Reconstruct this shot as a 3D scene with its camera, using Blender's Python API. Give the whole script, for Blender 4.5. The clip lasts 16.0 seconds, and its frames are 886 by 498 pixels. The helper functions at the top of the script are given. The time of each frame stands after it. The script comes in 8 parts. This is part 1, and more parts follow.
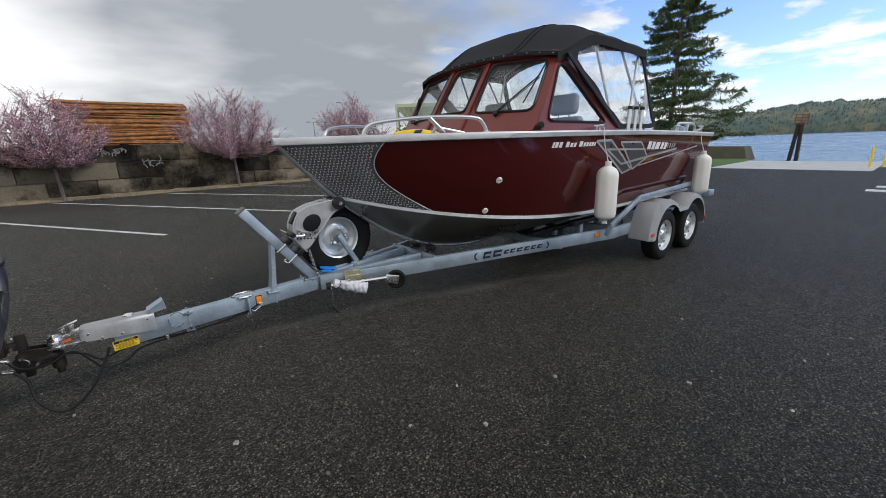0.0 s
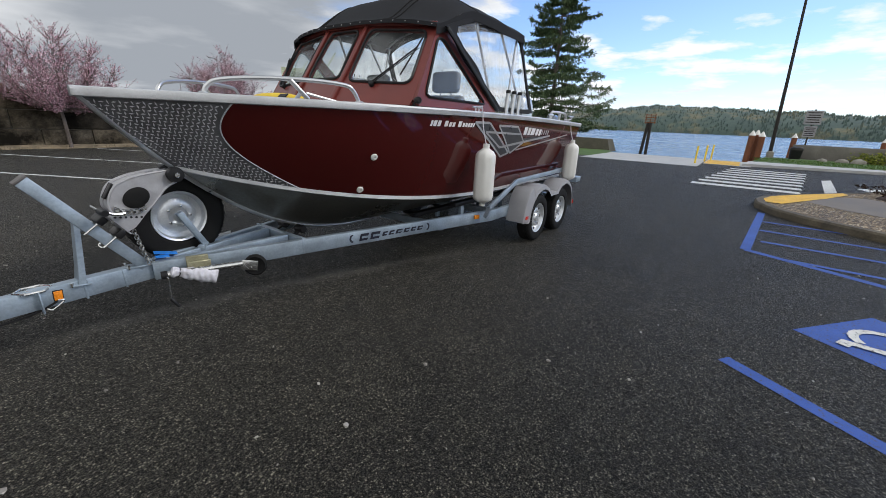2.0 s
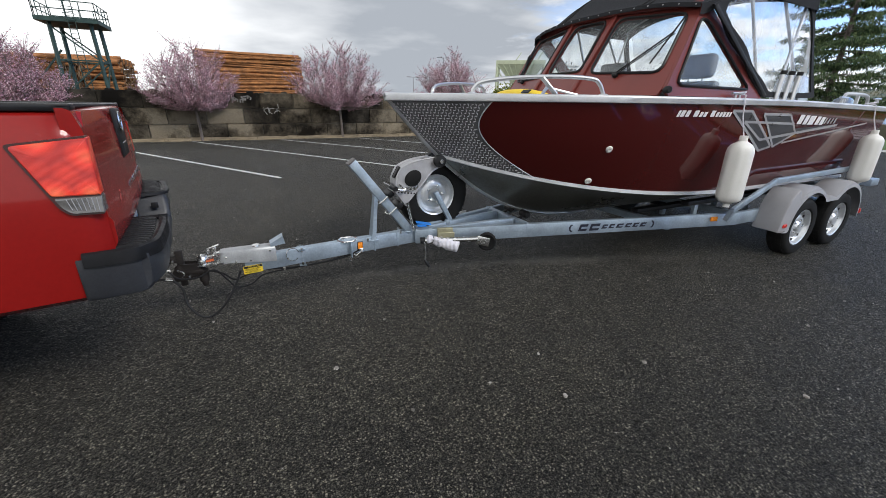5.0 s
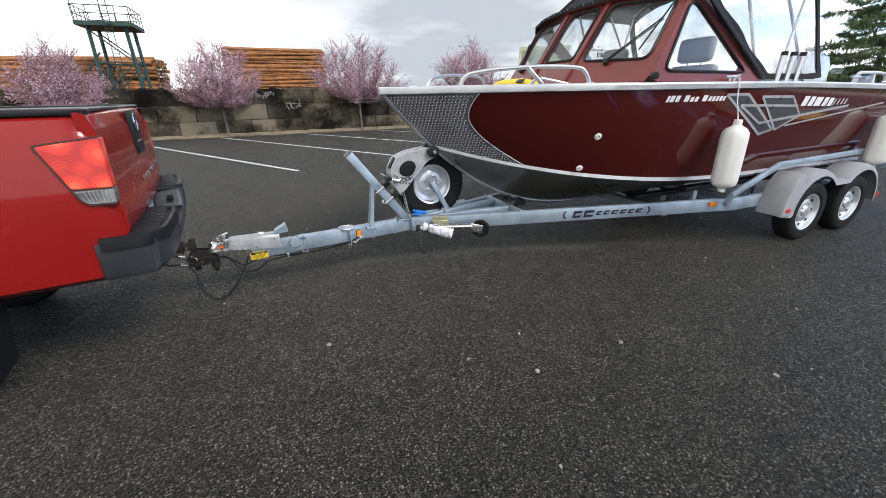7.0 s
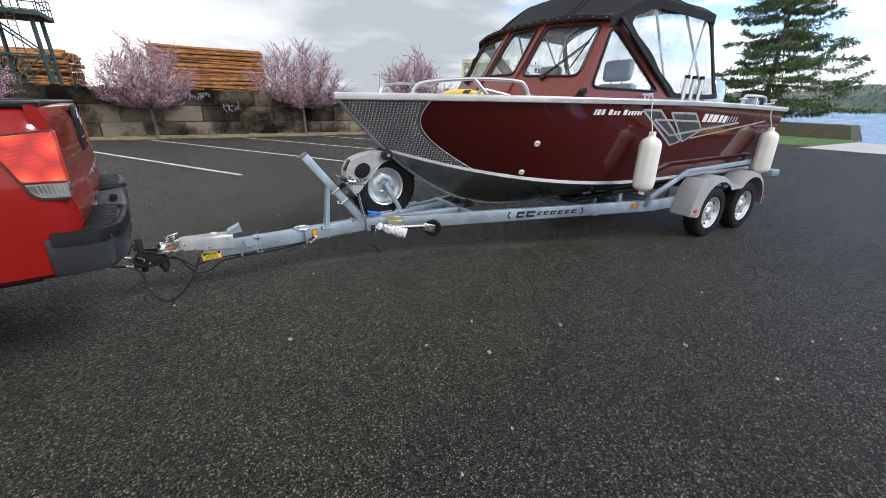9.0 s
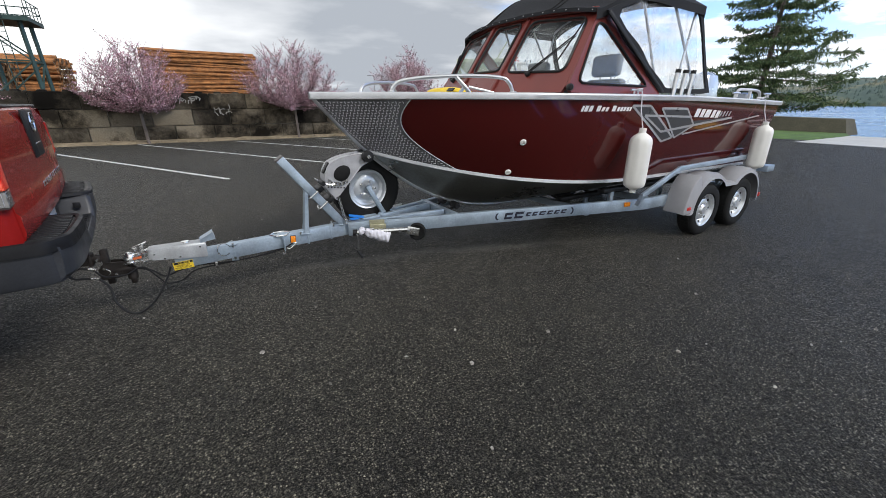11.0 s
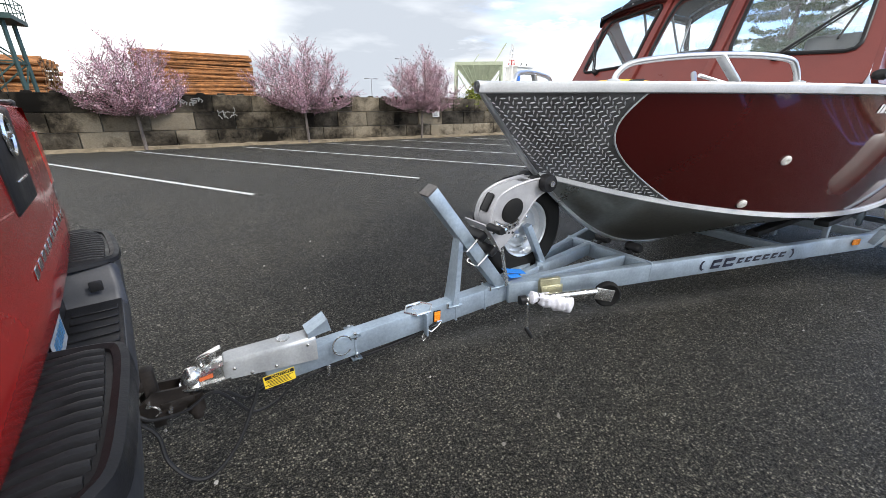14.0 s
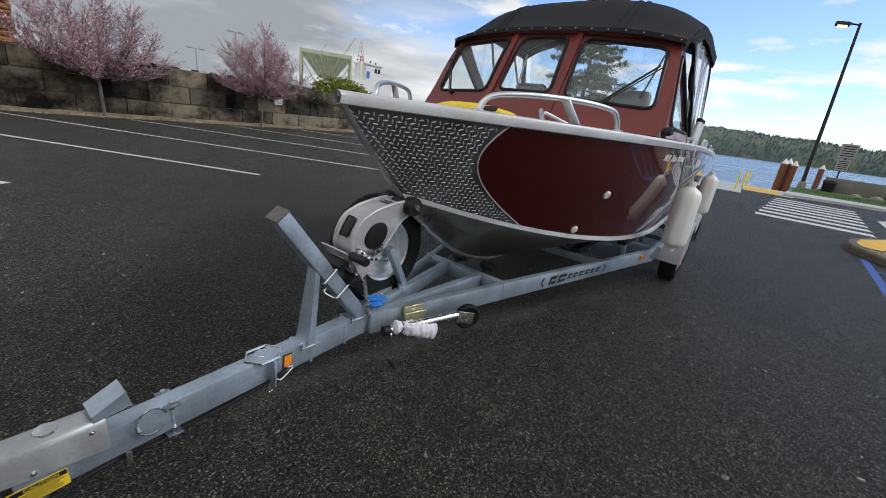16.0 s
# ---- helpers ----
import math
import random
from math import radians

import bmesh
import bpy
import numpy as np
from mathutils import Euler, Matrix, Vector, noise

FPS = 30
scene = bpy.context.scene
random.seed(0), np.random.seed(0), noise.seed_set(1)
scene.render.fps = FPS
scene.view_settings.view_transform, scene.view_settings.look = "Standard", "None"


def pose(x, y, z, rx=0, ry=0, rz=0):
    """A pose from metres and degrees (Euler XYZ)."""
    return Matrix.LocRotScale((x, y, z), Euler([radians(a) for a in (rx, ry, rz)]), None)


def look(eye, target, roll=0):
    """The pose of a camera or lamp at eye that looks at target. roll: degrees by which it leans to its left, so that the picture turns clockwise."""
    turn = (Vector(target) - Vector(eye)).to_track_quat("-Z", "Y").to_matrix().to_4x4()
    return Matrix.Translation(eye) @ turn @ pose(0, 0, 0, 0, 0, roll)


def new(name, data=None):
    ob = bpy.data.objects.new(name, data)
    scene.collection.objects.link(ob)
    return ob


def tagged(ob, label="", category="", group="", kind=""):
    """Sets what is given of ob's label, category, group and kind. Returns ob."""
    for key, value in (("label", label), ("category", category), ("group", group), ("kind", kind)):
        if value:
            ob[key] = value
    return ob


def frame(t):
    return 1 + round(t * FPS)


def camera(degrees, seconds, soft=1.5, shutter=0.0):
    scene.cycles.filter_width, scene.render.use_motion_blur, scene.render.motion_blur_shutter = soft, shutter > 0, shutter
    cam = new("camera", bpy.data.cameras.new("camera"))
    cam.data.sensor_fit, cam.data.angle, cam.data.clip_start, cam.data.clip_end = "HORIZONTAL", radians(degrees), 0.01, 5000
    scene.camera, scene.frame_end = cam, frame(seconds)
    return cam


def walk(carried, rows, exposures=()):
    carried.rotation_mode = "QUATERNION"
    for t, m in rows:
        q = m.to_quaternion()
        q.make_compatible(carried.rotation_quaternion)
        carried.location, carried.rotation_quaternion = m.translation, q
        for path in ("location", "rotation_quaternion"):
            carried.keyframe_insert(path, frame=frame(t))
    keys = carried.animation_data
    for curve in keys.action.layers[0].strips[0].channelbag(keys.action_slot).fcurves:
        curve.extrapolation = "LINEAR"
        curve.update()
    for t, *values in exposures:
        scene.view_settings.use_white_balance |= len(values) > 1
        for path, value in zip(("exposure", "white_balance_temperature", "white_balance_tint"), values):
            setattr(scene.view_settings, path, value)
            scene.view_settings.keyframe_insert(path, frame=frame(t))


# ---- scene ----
LENS = 97.0
cam = camera(LENS, 16.0, soft=0.35)
# the clip's camera brightens its picture while little sky is in view
EXPOSURE = [(0.0, 0.06), (3.5, 0.09), (4.0, 0.17), (4.5, 0.26), (5.0, 0.34), (6.2, 0.6), (7.5, 0.79), (8.5, 0.7), (9.0, 0.62), (11.5, 0.39), (12.0, 0.36), (12.5, 0.44), (13.0, 0.5), (13.5, 0.68), (14.0, 0.97), (14.5, 1.12), (15.0, 1.02), (15.5, 0.47), (16.0, 0.02)]
PATH = [
    (0, (0.345, -3.434, 1.615), (1.554, -1.926, 1.101), -2.0),
    (0.5, (0.383, -3.427, 1.605), (1.610, -1.936, 1.085), -1.8),
    (1, (0.462, -3.389, 1.597), (1.689, -1.914, 1.033), -1.9),
    (1.5, (0.593, -3.376, 1.577), (1.899, -2.009, 0.925), -0.4),
    (2, (0.635, -3.424, 1.595), (2.181, -2.316, 0.976), 2.5),
    (2.5, (0.634, -3.456, 1.611), (2.261, -2.464, 1.003), 3.0),
    (3, (0.601, -3.476, 1.607), (2.193, -2.435, 0.992), 2.3),
    (3.5, (0.566, -3.417, 1.576), (1.914, -2.094, 0.920), 1.0),
    (4, (0.437, -3.404, 1.569), (1.484, -1.857, 0.854), 0.4),
    (4.5, (0.334, -3.416, 1.592), (1.299, -1.801, 0.913), 0.4),
    (5, (0.255, -3.399, 1.620), (1.083, -1.715, 0.931), 0.7),
    (5.2, (0.240, -3.402, 1.631), (0.990, -1.681, 0.941), 0.5),
    (7.5, (0.470, -3.728, 1.642), (1.186, -2.019, 0.889), -1.2),
    (8, (0.463, -3.744, 1.631), (1.223, -2.065, 0.855), -1.3),
    (8.5, (0.352, -3.788, 1.643), (1.185, -2.121, 0.916), -0.2),
    (9, (0.281, -3.851, 1.628), (1.237, -2.237, 0.933), 1.0),
    (11.5, (0.516, -3.736, 1.607), (1.479, -2.123, 0.918), 0.0),
    (12, (0.531, -3.530, 1.565), (1.495, -1.911, 0.895), 0.3),
    (12.5, (0.288, -3.182, 1.627), (1.202, -1.526, 0.977), 0.3),
    (13, (0.137, -2.678, 1.619), (0.988, -0.993, 0.958), 0.0),
    (13.5, (-0.007, -2.185, 1.599), (0.843, -0.507, 0.921), -0.1),
    (14, (-0.001, -1.833, 1.579), (0.999, -0.239, 0.899), 0.1),
    (14.5, (0.192, -1.573, 1.592), (1.443, -0.156, 0.938), 1.5),
    (15, (0.242, -1.598, 1.609), (1.778, -0.447, 1.047), 3.7),
    (15.5, (0.182, -1.635, 1.703), (1.918, -0.758, 1.236), 6.2),
    (16, (0.105, -1.587, 1.664), (1.661, -0.505, 1.023), 7.8),
]
walk(cam, [(t, look(eye, target, roll)) for t, eye, target, roll in PATH], exposures=EXPOSURE)

# ---- sky and sun ----
world = bpy.data.worlds.new("sky")
scene.world = world
world.use_nodes = True
wt = world.node_tree
wt.nodes.clear()
wout = wt.nodes.new("ShaderNodeOutputWorld")
wbg = wt.nodes.new("ShaderNodeBackground")
wbg.inputs[1].default_value = 0.15
wsky = wt.nodes.new("ShaderNodeTexSky")
wsky.sky_type, wsky.sun_disc = "NISHITA", False
wsky.sun_elevation, wsky.sun_rotation = radians(42), radians(120)
wsky.dust_density, wsky.ozone_density = 0.1, 3.0
wco = wt.nodes.new("ShaderNodeTexCoord")
wsep = wt.nodes.new("ShaderNodeSeparateXYZ")
wt.links.new(wco.outputs["Generated"], wsep.inputs[0])


def wmath(op, a, b=None, clamp=False):
    n = wt.nodes.new("ShaderNodeMath")
    n.operation, n.use_clamp = op, clamp
    for i, v in enumerate((a, b)):
        if v is None:
            continue
        if isinstance(v, (int, float)):
            n.inputs[i].default_value = v
        else:
            wt.links.new(v, n.inputs[i])
    return n.outputs[0]


# clouds lie on a flat layer: project the direction on a plane overhead
zc_ = wmath("MAXIMUM", wmath("ADD", wsep.outputs[2], 0.10), 0.04)
wcomb = wt.nodes.new("ShaderNodeCombineXYZ")
wt.links.new(wmath("DIVIDE", wsep.outputs[0], zc_), wcomb.inputs[0])
wt.links.new(wmath("DIVIDE", wsep.outputs[1], zc_), wcomb.inputs[1])
wno = wt.nodes.new("ShaderNodeTexNoise")
wno.inputs["Scale"].default_value, wno.inputs["Detail"].default_value, wno.inputs["Roughness"].default_value = 0.95, 8.0, 0.58
wt.links.new(wcomb.outputs[0], wno.inputs["Vector"])
wno2 = wt.nodes.new("ShaderNodeTexNoise")
wno2.inputs["Scale"].default_value, wno2.inputs["Detail"].default_value, wno2.inputs["Roughness"].default_value = 0.6, 7.0, 0.5
wmap2 = wt.nodes.new("ShaderNodeMapping")
wmap2.inputs["Location"].default_value = (3.7, 1.9, 0)
wt.links.new(wcomb.outputs[0], wmap2.inputs[0])
wt.links.new(wmap2.outputs[0], wno2.inputs["Vector"])
# the overcast lies inland; it breaks up over the water (+x)
side = wmath("ADD", wmath("MULTIPLY", wsep.outputs[0], -1.05), wmath("MULTIPLY", wsep.outputs[1], 0.25))
low = wmath("MULTIPLY", wmath("MAXIMUM", wmath("SUBTRACT", 0.17, wsep.outputs[2]), 0.0), 3.2)
dens = wmath("ADD", wmath("ADD", wno.outputs["Fac"], side), low)
cover = wmath("MULTIPLY", wmath("ADD", dens, 0.22), 3.2, True)
wramp = wt.nodes.new("ShaderNodeValToRGB")
wramp.color_ramp.elements[0].position, wramp.color_ramp.elements[0].color = 0.30, (6.6, 6.7, 6.8, 1)
wramp.color_ramp.elements[1].position, wramp.color_ramp.elements[1].color = 0.85, (2.35, 2.55, 2.85, 1)
inland = wmath("POWER", wmath("MAXIMUM", wmath("ADD", wmath("MULTIPLY", wsep.outputs[0], 0.32), wmath("MULTIPLY", wsep.outputs[1], 0.947)), 0.0), 7.0)
inland = wmath("MULTIPLY", inland, 0.46)
thick = wmath("ADD", wmath("SUBTRACT", wmath("MULTIPLY", wno2.outputs["Fac"], 1.25), 0.22), wmath("MULTIPLY", wmath("SUBTRACT", wsep.outputs[2], 0.08), 0.8))
gap = wmath("MULTIPLY", wmath("MAXIMUM", wmath("SUBTRACT", 0.04, wsep.outputs[0]), 0.0), 3.0)
thick = wmath("ADD", wmath("SUBTRACT", thick, gap), inland, True)
wt.links.new(thick, wramp.inputs[0])
wmix = wt.nodes.new("ShaderNodeMix")
wmix.data_type = "RGBA"
wt.links.new(cover, wmix.inputs["Factor"])
# small broken clouds over the water, in a clear deep blue
wno3 = wt.nodes.new("ShaderNodeTexNoise")
wno3.inputs["Scale"].default_value, wno3.inputs["Detail"].default_value, wno3.inputs["Roughness"].default_value = 1.9, 7.0, 0.55
wt.links.new(wmap2.outputs[0], wno3.inputs["Vector"])
bank = wmath("MULTIPLY", wmath("MAXIMUM", wmath("SUBTRACT", 1.0, wmath("MULTIPLY", wmath("ABSOLUTE", wmath("SUBTRACT", wsep.outputs[2], 0.13)), 9.0)), 0.0), 0.115)
puff = wmath("MULTIPLY", wmath("SUBTRACT", wmath("ADD", wno3.outputs["Fac"], bank), 0.575), 8.0, True)
wtint = wt.nodes.new("ShaderNodeMix")
wtint.data_type, wtint.blend_type = "RGBA", "MULTIPLY"
wtint.inputs["Factor"].default_value = 1.0
wt.links.new(wsky.outputs[0], wtint.inputs["A"])
wtint.inputs["B"].default_value = (0.90, 0.94, 1.10, 1)
wclear = wt.nodes.new("ShaderNodeMix")
wclear.data_type = "RGBA"
wt.links.new(puff, wclear.inputs["Factor"])
wt.links.new(wtint.outputs["Result"], wclear.inputs["A"])
wclear.inputs["B"].default_value = (6.4, 6.6, 6.9, 1)
wt.links.new(wclear.outputs["Result"], wmix.inputs["A"])
wt.links.new(wramp.outputs[0], wmix.inputs["B"])
wt.links.new(wmix.outputs["Result"], wbg.inputs[0])
wt.links.new(wbg.outputs[0], wout.inputs[0])

sun = new("sun", bpy.data.lights.new("sun", "SUN"))
sun.data.energy, sun.data.angle, sun.data.color = 1.6, radians(16), (1.0, 0.96, 0.9)
sun.matrix_world = look((12, -18, 18), (0, 0, 0))

# ---- building helpers ----
OFF = {}


def thing(name, base, label, category, group="", kind=""):
    ob = new(name)
    ob.location = base
    ob.empty_display_size = 0.1
    OFF[ob] = Vector(base)
    return tagged(ob, label, category, group, kind)


def finish(bm, name, material, smooth=40):
    me = bpy.data.meshes.new(name)
    bmesh.ops.recalc_face_normals(bm, faces=bm.faces[:])
    bm.to_mesh(me)
    bm.free()
    me.materials.append(material)
    if smooth:
        me.shade_smooth()
        me.set_sharp_from_angle(angle=radians(smooth))
    return me


def part(name, bm, material, parent, label="", smooth=40):
    off = OFF[parent]
    bmesh.ops.translate(bm, verts=bm.verts[:], vec=-off)
    ob = new(name, finish(bm, name, material, smooth))
    ob.parent = parent
    OFF[ob] = off
    return tagged(ob, label)


def solo(name, bm, material, label="", category="", group="", kind="", base=None, smooth=40):
    base = Vector(base) if base is not None else Vector((0, 0, 0))
    bmesh.ops.translate(bm, verts=bm.verts[:], vec=-base)
    ob = new(name, finish(bm, name, material, smooth))
    ob.location = base
    OFF[ob] = base
    return tagged(ob, label, category, group, kind)


def BM():
    return bmesh.new()


def box(bm, c, size, rot=(0, 0, 0), bevel=0.0, seg=1):
    m = pose(*c, *rot) @ Matrix.Diagonal((*size, 1))
    r = bmesh.ops.create_cube(bm, size=1, matrix=m)
    if bevel:
        edges = list({e for v in r["verts"] for e in v.link_edges})
        bmesh.ops.bevel(bm, geom=edges, offset=bevel, segments=seg, affect="EDGES", profile=0.5)
    return bm


def span(bm, lo, hi, bevel=0.0, seg=1):
    c = [(a + b) / 2 for a, b in zip(lo, hi)]
    return box(bm, c, [abs(b - a) for a, b in zip(lo, hi)], bevel=bevel, seg=seg)


def beam(bm, p0, p1, w, h, bevel=0.004, up=(0, 0, 1)):
    p0, p1 = Vector(p0), Vector(p1)
    x = (p1 - p0).normalized()
    y = Vector(up).cross(x)
    y = y.normalized() if y.length > 1e-6 else Vector((0, 1, 0))
    z = x.cross(y)
    m = Matrix((x, y, z)).transposed().to_4x4()
    m.translation = (p0 + p1) / 2
    r = bmesh.ops.create_cube(bm, size=1, matrix=m @ Matrix.Diagonal(((p1 - p0).length, w, h, 1)))
    if bevel:
        edges = list({e for v in r["verts"] for e in v.link_edges})
        bmesh.ops.bevel(bm, geom=edges, offset=bevel, segments=2, affect="EDGES", profile=0.5)
    return bm


def rings(bm, loops, closed=True, caps=True, loop_closed=True):
    rows = [[bm.verts.new(p) for p in lp] for lp in loops]
    n = len(rows[0])
    m = n if loop_closed else n - 1
    for a, b in zip(rows, rows[1:]):
        for i in range(m):
            j = (i + 1) % n
            try:
                bm.faces.new((a[i], a[j], b[j], b[i]))
            except ValueError:
                pass
    if caps and loop_closed:
        for r in (rows[0], rows[-1]):
            try:
                bm.faces.new(r)
            except ValueError:
                pass
    return rows


def tube(bm, pts, r, seg=8, caps=True, taper=None):
    pts = [Vector(p) for p in pts]
    loops = []
    ref = Vector((0, 0, 1))
    last = None
    for i, p in enumerate(pts):
        d = (pts[min(i + 1, len(pts) - 1)] - pts[max(i - 1, 0)]).normalized()
        if last is None:
            u = d.cross(ref if abs(d.z) < 0.9 else Vector((1, 0, 0))).normalized()
        else:
            u = (last - d * last.dot(d)).normalized()
        last = u
        v = d.cross(u)
        rr = r if taper is None else r + (taper - r) * i / (len(pts) - 1)
        loops.append([p + (u * math.cos(a) + v * math.sin(a)) * rr for a in (2 * math.pi * k / seg for k in range(seg))])
    rings(bm, loops, caps=caps)
    return bm


def bend(points, n=6):
    """A smooth line through a few points (Catmull-Rom)."""
    p = [Vector(q) for q in points]
    p = [2 * p[0] - p[1]] + p + [2 * p[-1] - p[-2]]
    out = []
    for i in range(1, len(p) - 2):
        for k in range(n):
            t = k / n
            a, b, c, d = p[i - 1 : i + 3]
            out.append(0.5 * (2 * b + (c - a) * t + (2 * a - 5 * b + 4 * c - d) * t * t + (3 * b - a - 3 * c + d) * t**3))
    return out + [p[-2]]


def lathe(bm, profile, origin, axis, seg=24, caps=True):
    """profile: (radius, height along axis)."""
    axis = Vector(axis).normalized()
    u = axis.orthogonal().normalized()
    v = axis.cross(u)
    o = Vector(origin)
    loops = [[o + axis * h + (u * math.cos(a) + v * math.sin(a)) * max(r, 1e-4) for a in (2 * math.pi * k / seg for k in range(seg))] for r, h in profile]
    rings(bm, loops, caps=caps)
    return bm


def plate(bm, pts, depth, normal=None):
    """A flat polygon with thickness."""
    pts = [Vector(p) for p in pts]
    if normal is None:
        normal = (pts[1] - pts[0]).cross(pts[2] - pts[0]).normalized()
    n = Vector(normal) * depth
    rings(bm, [pts, [p + n for p in pts]])
    return bm


def strip(bm, lower, upper):
    """A ribbon between two lines of equal length."""
    rings(bm, [lower, upper], caps=False, loop_closed=False)
    return bm


def smooth01(t):
    t = max(0.0, min(1.0, t))
    return t * t * (3 - 2 * t)


def rounded(poly, r, n=5):
    """A 2D polygon with rounded corners."""
    out = []
    m = len(poly)
    for i in range(m):
        p, a, b = Vector(poly[i]), Vector(poly[i - 1]), Vector(poly[(i + 1) % m])
        rr = r[i] if isinstance(r, (list, tuple)) else r
        da, db = (a - p), (b - p)
        rr = min(rr, da.length * 0.45, db.length * 0.45)
        s, e = p + da.normalized() * rr, p + db.normalized() * rr
        for k in range(n + 1):
            t = k / n
            out.append((1 - t) ** 2 * s + 2 * t * (1 - t) * p + t * t * e)
    return out


def resample(loop, n, start=None):
    """n points evenly along a closed 2D loop, starting nearest to start."""
    loop = [Vector(p) for p in loop]
    if start is not None:
        k = min(range(len(loop)), key=lambda i: (loop[i] - Vector(start)).length)
        loop = loop[k:] + loop[:k]
    ds = [0.0]
    ext = loop + [loop[0]]
    for a, b in zip(ext, ext[1:]):
        ds.append(ds[-1] + (b - a).length)
    out, j = [], 0
    for i in range(n):
        d = ds[-1] * i / n
        while ds[j + 1] < d:
            j += 1
        f = (d - ds[j]) / max(ds[j + 1] - ds[j], 1e-9)
        out.append(ext[j].lerp(ext[j + 1], f))
    return out


def framed(bm, outer, inner, at, depth):
    """A sheet with a hole: outer and inner 2D loops by corners in step, at(u, v, d) gives the place at depth d."""
    n = len(outer)
    lo = [at(p[0], p[1], 0) for p in outer]
    li = [at(p[0], p[1], 0) for p in inner]
    bo = [at(p[0], p[1], depth) for p in outer]
    bi = [at(p[0], p[1], depth) for p in inner]
    rings(bm, [lo, li, bi, bo, lo], caps=False)
    bmesh.ops.remove_doubles(bm, verts=bm.verts[:], dist=1e-5)
    return bm


def ring_match(outer_poly, inner_poly, n=64):
    """Loops of n points each, matched by their angle round the middle."""
    c = sum((Vector(p) for p in inner_poly), Vector((0, 0))) / len(inner_poly)
    o, i = resample(outer_poly, 400), resample(inner_poly, 400)
    res = []
    for k in range(n):
        a = 2 * math.pi * k / n
        d = Vector((math.cos(a), math.sin(a)))
        pick = lambda lp: max(lp, key=lambda p: (p - c).normalized().dot(d))
        res.append((pick(o), pick(i)))
    return [r[0] for r in res], [r[1] for r in res]


# ---- materials ----
def nodes_of(name):
    m = bpy.data.materials.new(name)
    m.use_nodes = True
    t = m.node_tree
    return m, t, t.nodes["Principled BSDF"]


def link_noise(t, scale, detail=4.0, rough=0.55, coord="Object", stretch=None):
    co = t.nodes.new("ShaderNodeTexCoord")
    n = t.nodes.new("ShaderNodeTexNoise")
    n.inputs["Scale"].default_value, n.inputs["Detail"].default_value, n.inputs["Roughness"].default_value = scale, detail, rough
    if stretch:
        mp = t.nodes.new("ShaderNodeMapping")
        mp.inputs["Scale"].default_value = stretch
        t.links.new(co.outputs[coord], mp.inputs[0])
        t.links.new(mp.outputs[0], n.inputs["Vector"])
    else:
        t.links.new(co.outputs[coord], n.inputs["Vector"])
    return n.outputs["Fac"]


def ramp(t, fac, stops):
    r = t.nodes.new("ShaderNodeValToRGB")
    e = r.color_ramp.elements
    while len(e) < len(stops):
        e.new(0.5)
    for el, (pos, col) in zip(e, stops):
        el.position = pos
        el.color = (*col, 1) if len(col) == 3 else col
    t.links.new(fac, r.inputs[0])
    return r.outputs[0]


def mixc(t, fac, a, b, mode="MIX"):
    n = t.nodes.new("ShaderNodeMix")
    n.data_type, n.blend_type = "RGBA", mode
    for key, v in (("Factor", fac), ("A", a), ("B", b)):
        if isinstance(v, (int, float)):
            n.inputs[key].default_value = v
        elif isinstance(v, tuple):
            n.inputs[key].default_value = (*v, 1)
        else:
            t.links.new(v, n.inputs[key])
    return n.outputs["Result"]


def math1(t, op, a, b=0.0, clamp=False):
    n = t.nodes.new("ShaderNodeMath")
    n.operation, n.use_clamp = op, clamp
    for i, v in enumerate((a, b)):
        if isinstance(v, (int, float)):
            n.inputs[i].default_value = v
        else:
            t.links.new(v, n.inputs[i])
    return n.outputs[0]


def bump(t, bsdf, height, strength=0.3, dist=0.01):
    n = t.nodes.new("ShaderNodeBump")
    n.inputs["Strength"].default_value, n.inputs["Distance"].default_value = strength, dist
    t.links.new(height, n.inputs["Height"])
    t.links.new(n.outputs[0], bsdf.inputs["Normal"])


def plain(name, col, rough=0.5, metal=0.0, var=0.15, scale=6.0, fine=90.0, relief=0.05, coat=0.0, spread=0.12, stretch=None):
    """A surface with variation at two scales: broad staining and fine grain."""
    m, t, b = nodes_of(name)
    big = link_noise(t, scale, 5, 0.6, stretch=stretch)
    small = link_noise(t, fine, 3, 0.6, stretch=stretch)
    dark = tuple(c * (1 - var) for c in col)
    lite = tuple(min(1, c * (1 + var)) for c in col)
    c1 = ramp(t, big, [(0.3, dark), (0.7, lite)])
    c2 = ramp(t, small, [(0.3, (1 - var * 0.6,) * 3), (0.7, (1 + var * 0.3,) * 3)])
    t.links.new(mixc(t, 1.0, c1, c2, "MULTIPLY"), b.inputs["Base Color"])
    b.inputs["Metallic"].default_value = metal
    rr = ramp(t, big, [(0.25, (max(0.02, rough - spread),) * 3), (0.75, (min(1, rough + spread),) * 3)])
    t.links.new(rr, b.inputs["Roughness"])
    b.inputs["Coat Weight"].default_value = coat
    b.inputs["Coat Roughness"].default_value = 0.05
    if relief:
        bump(t, b, small, relief, 0.004)
    return m


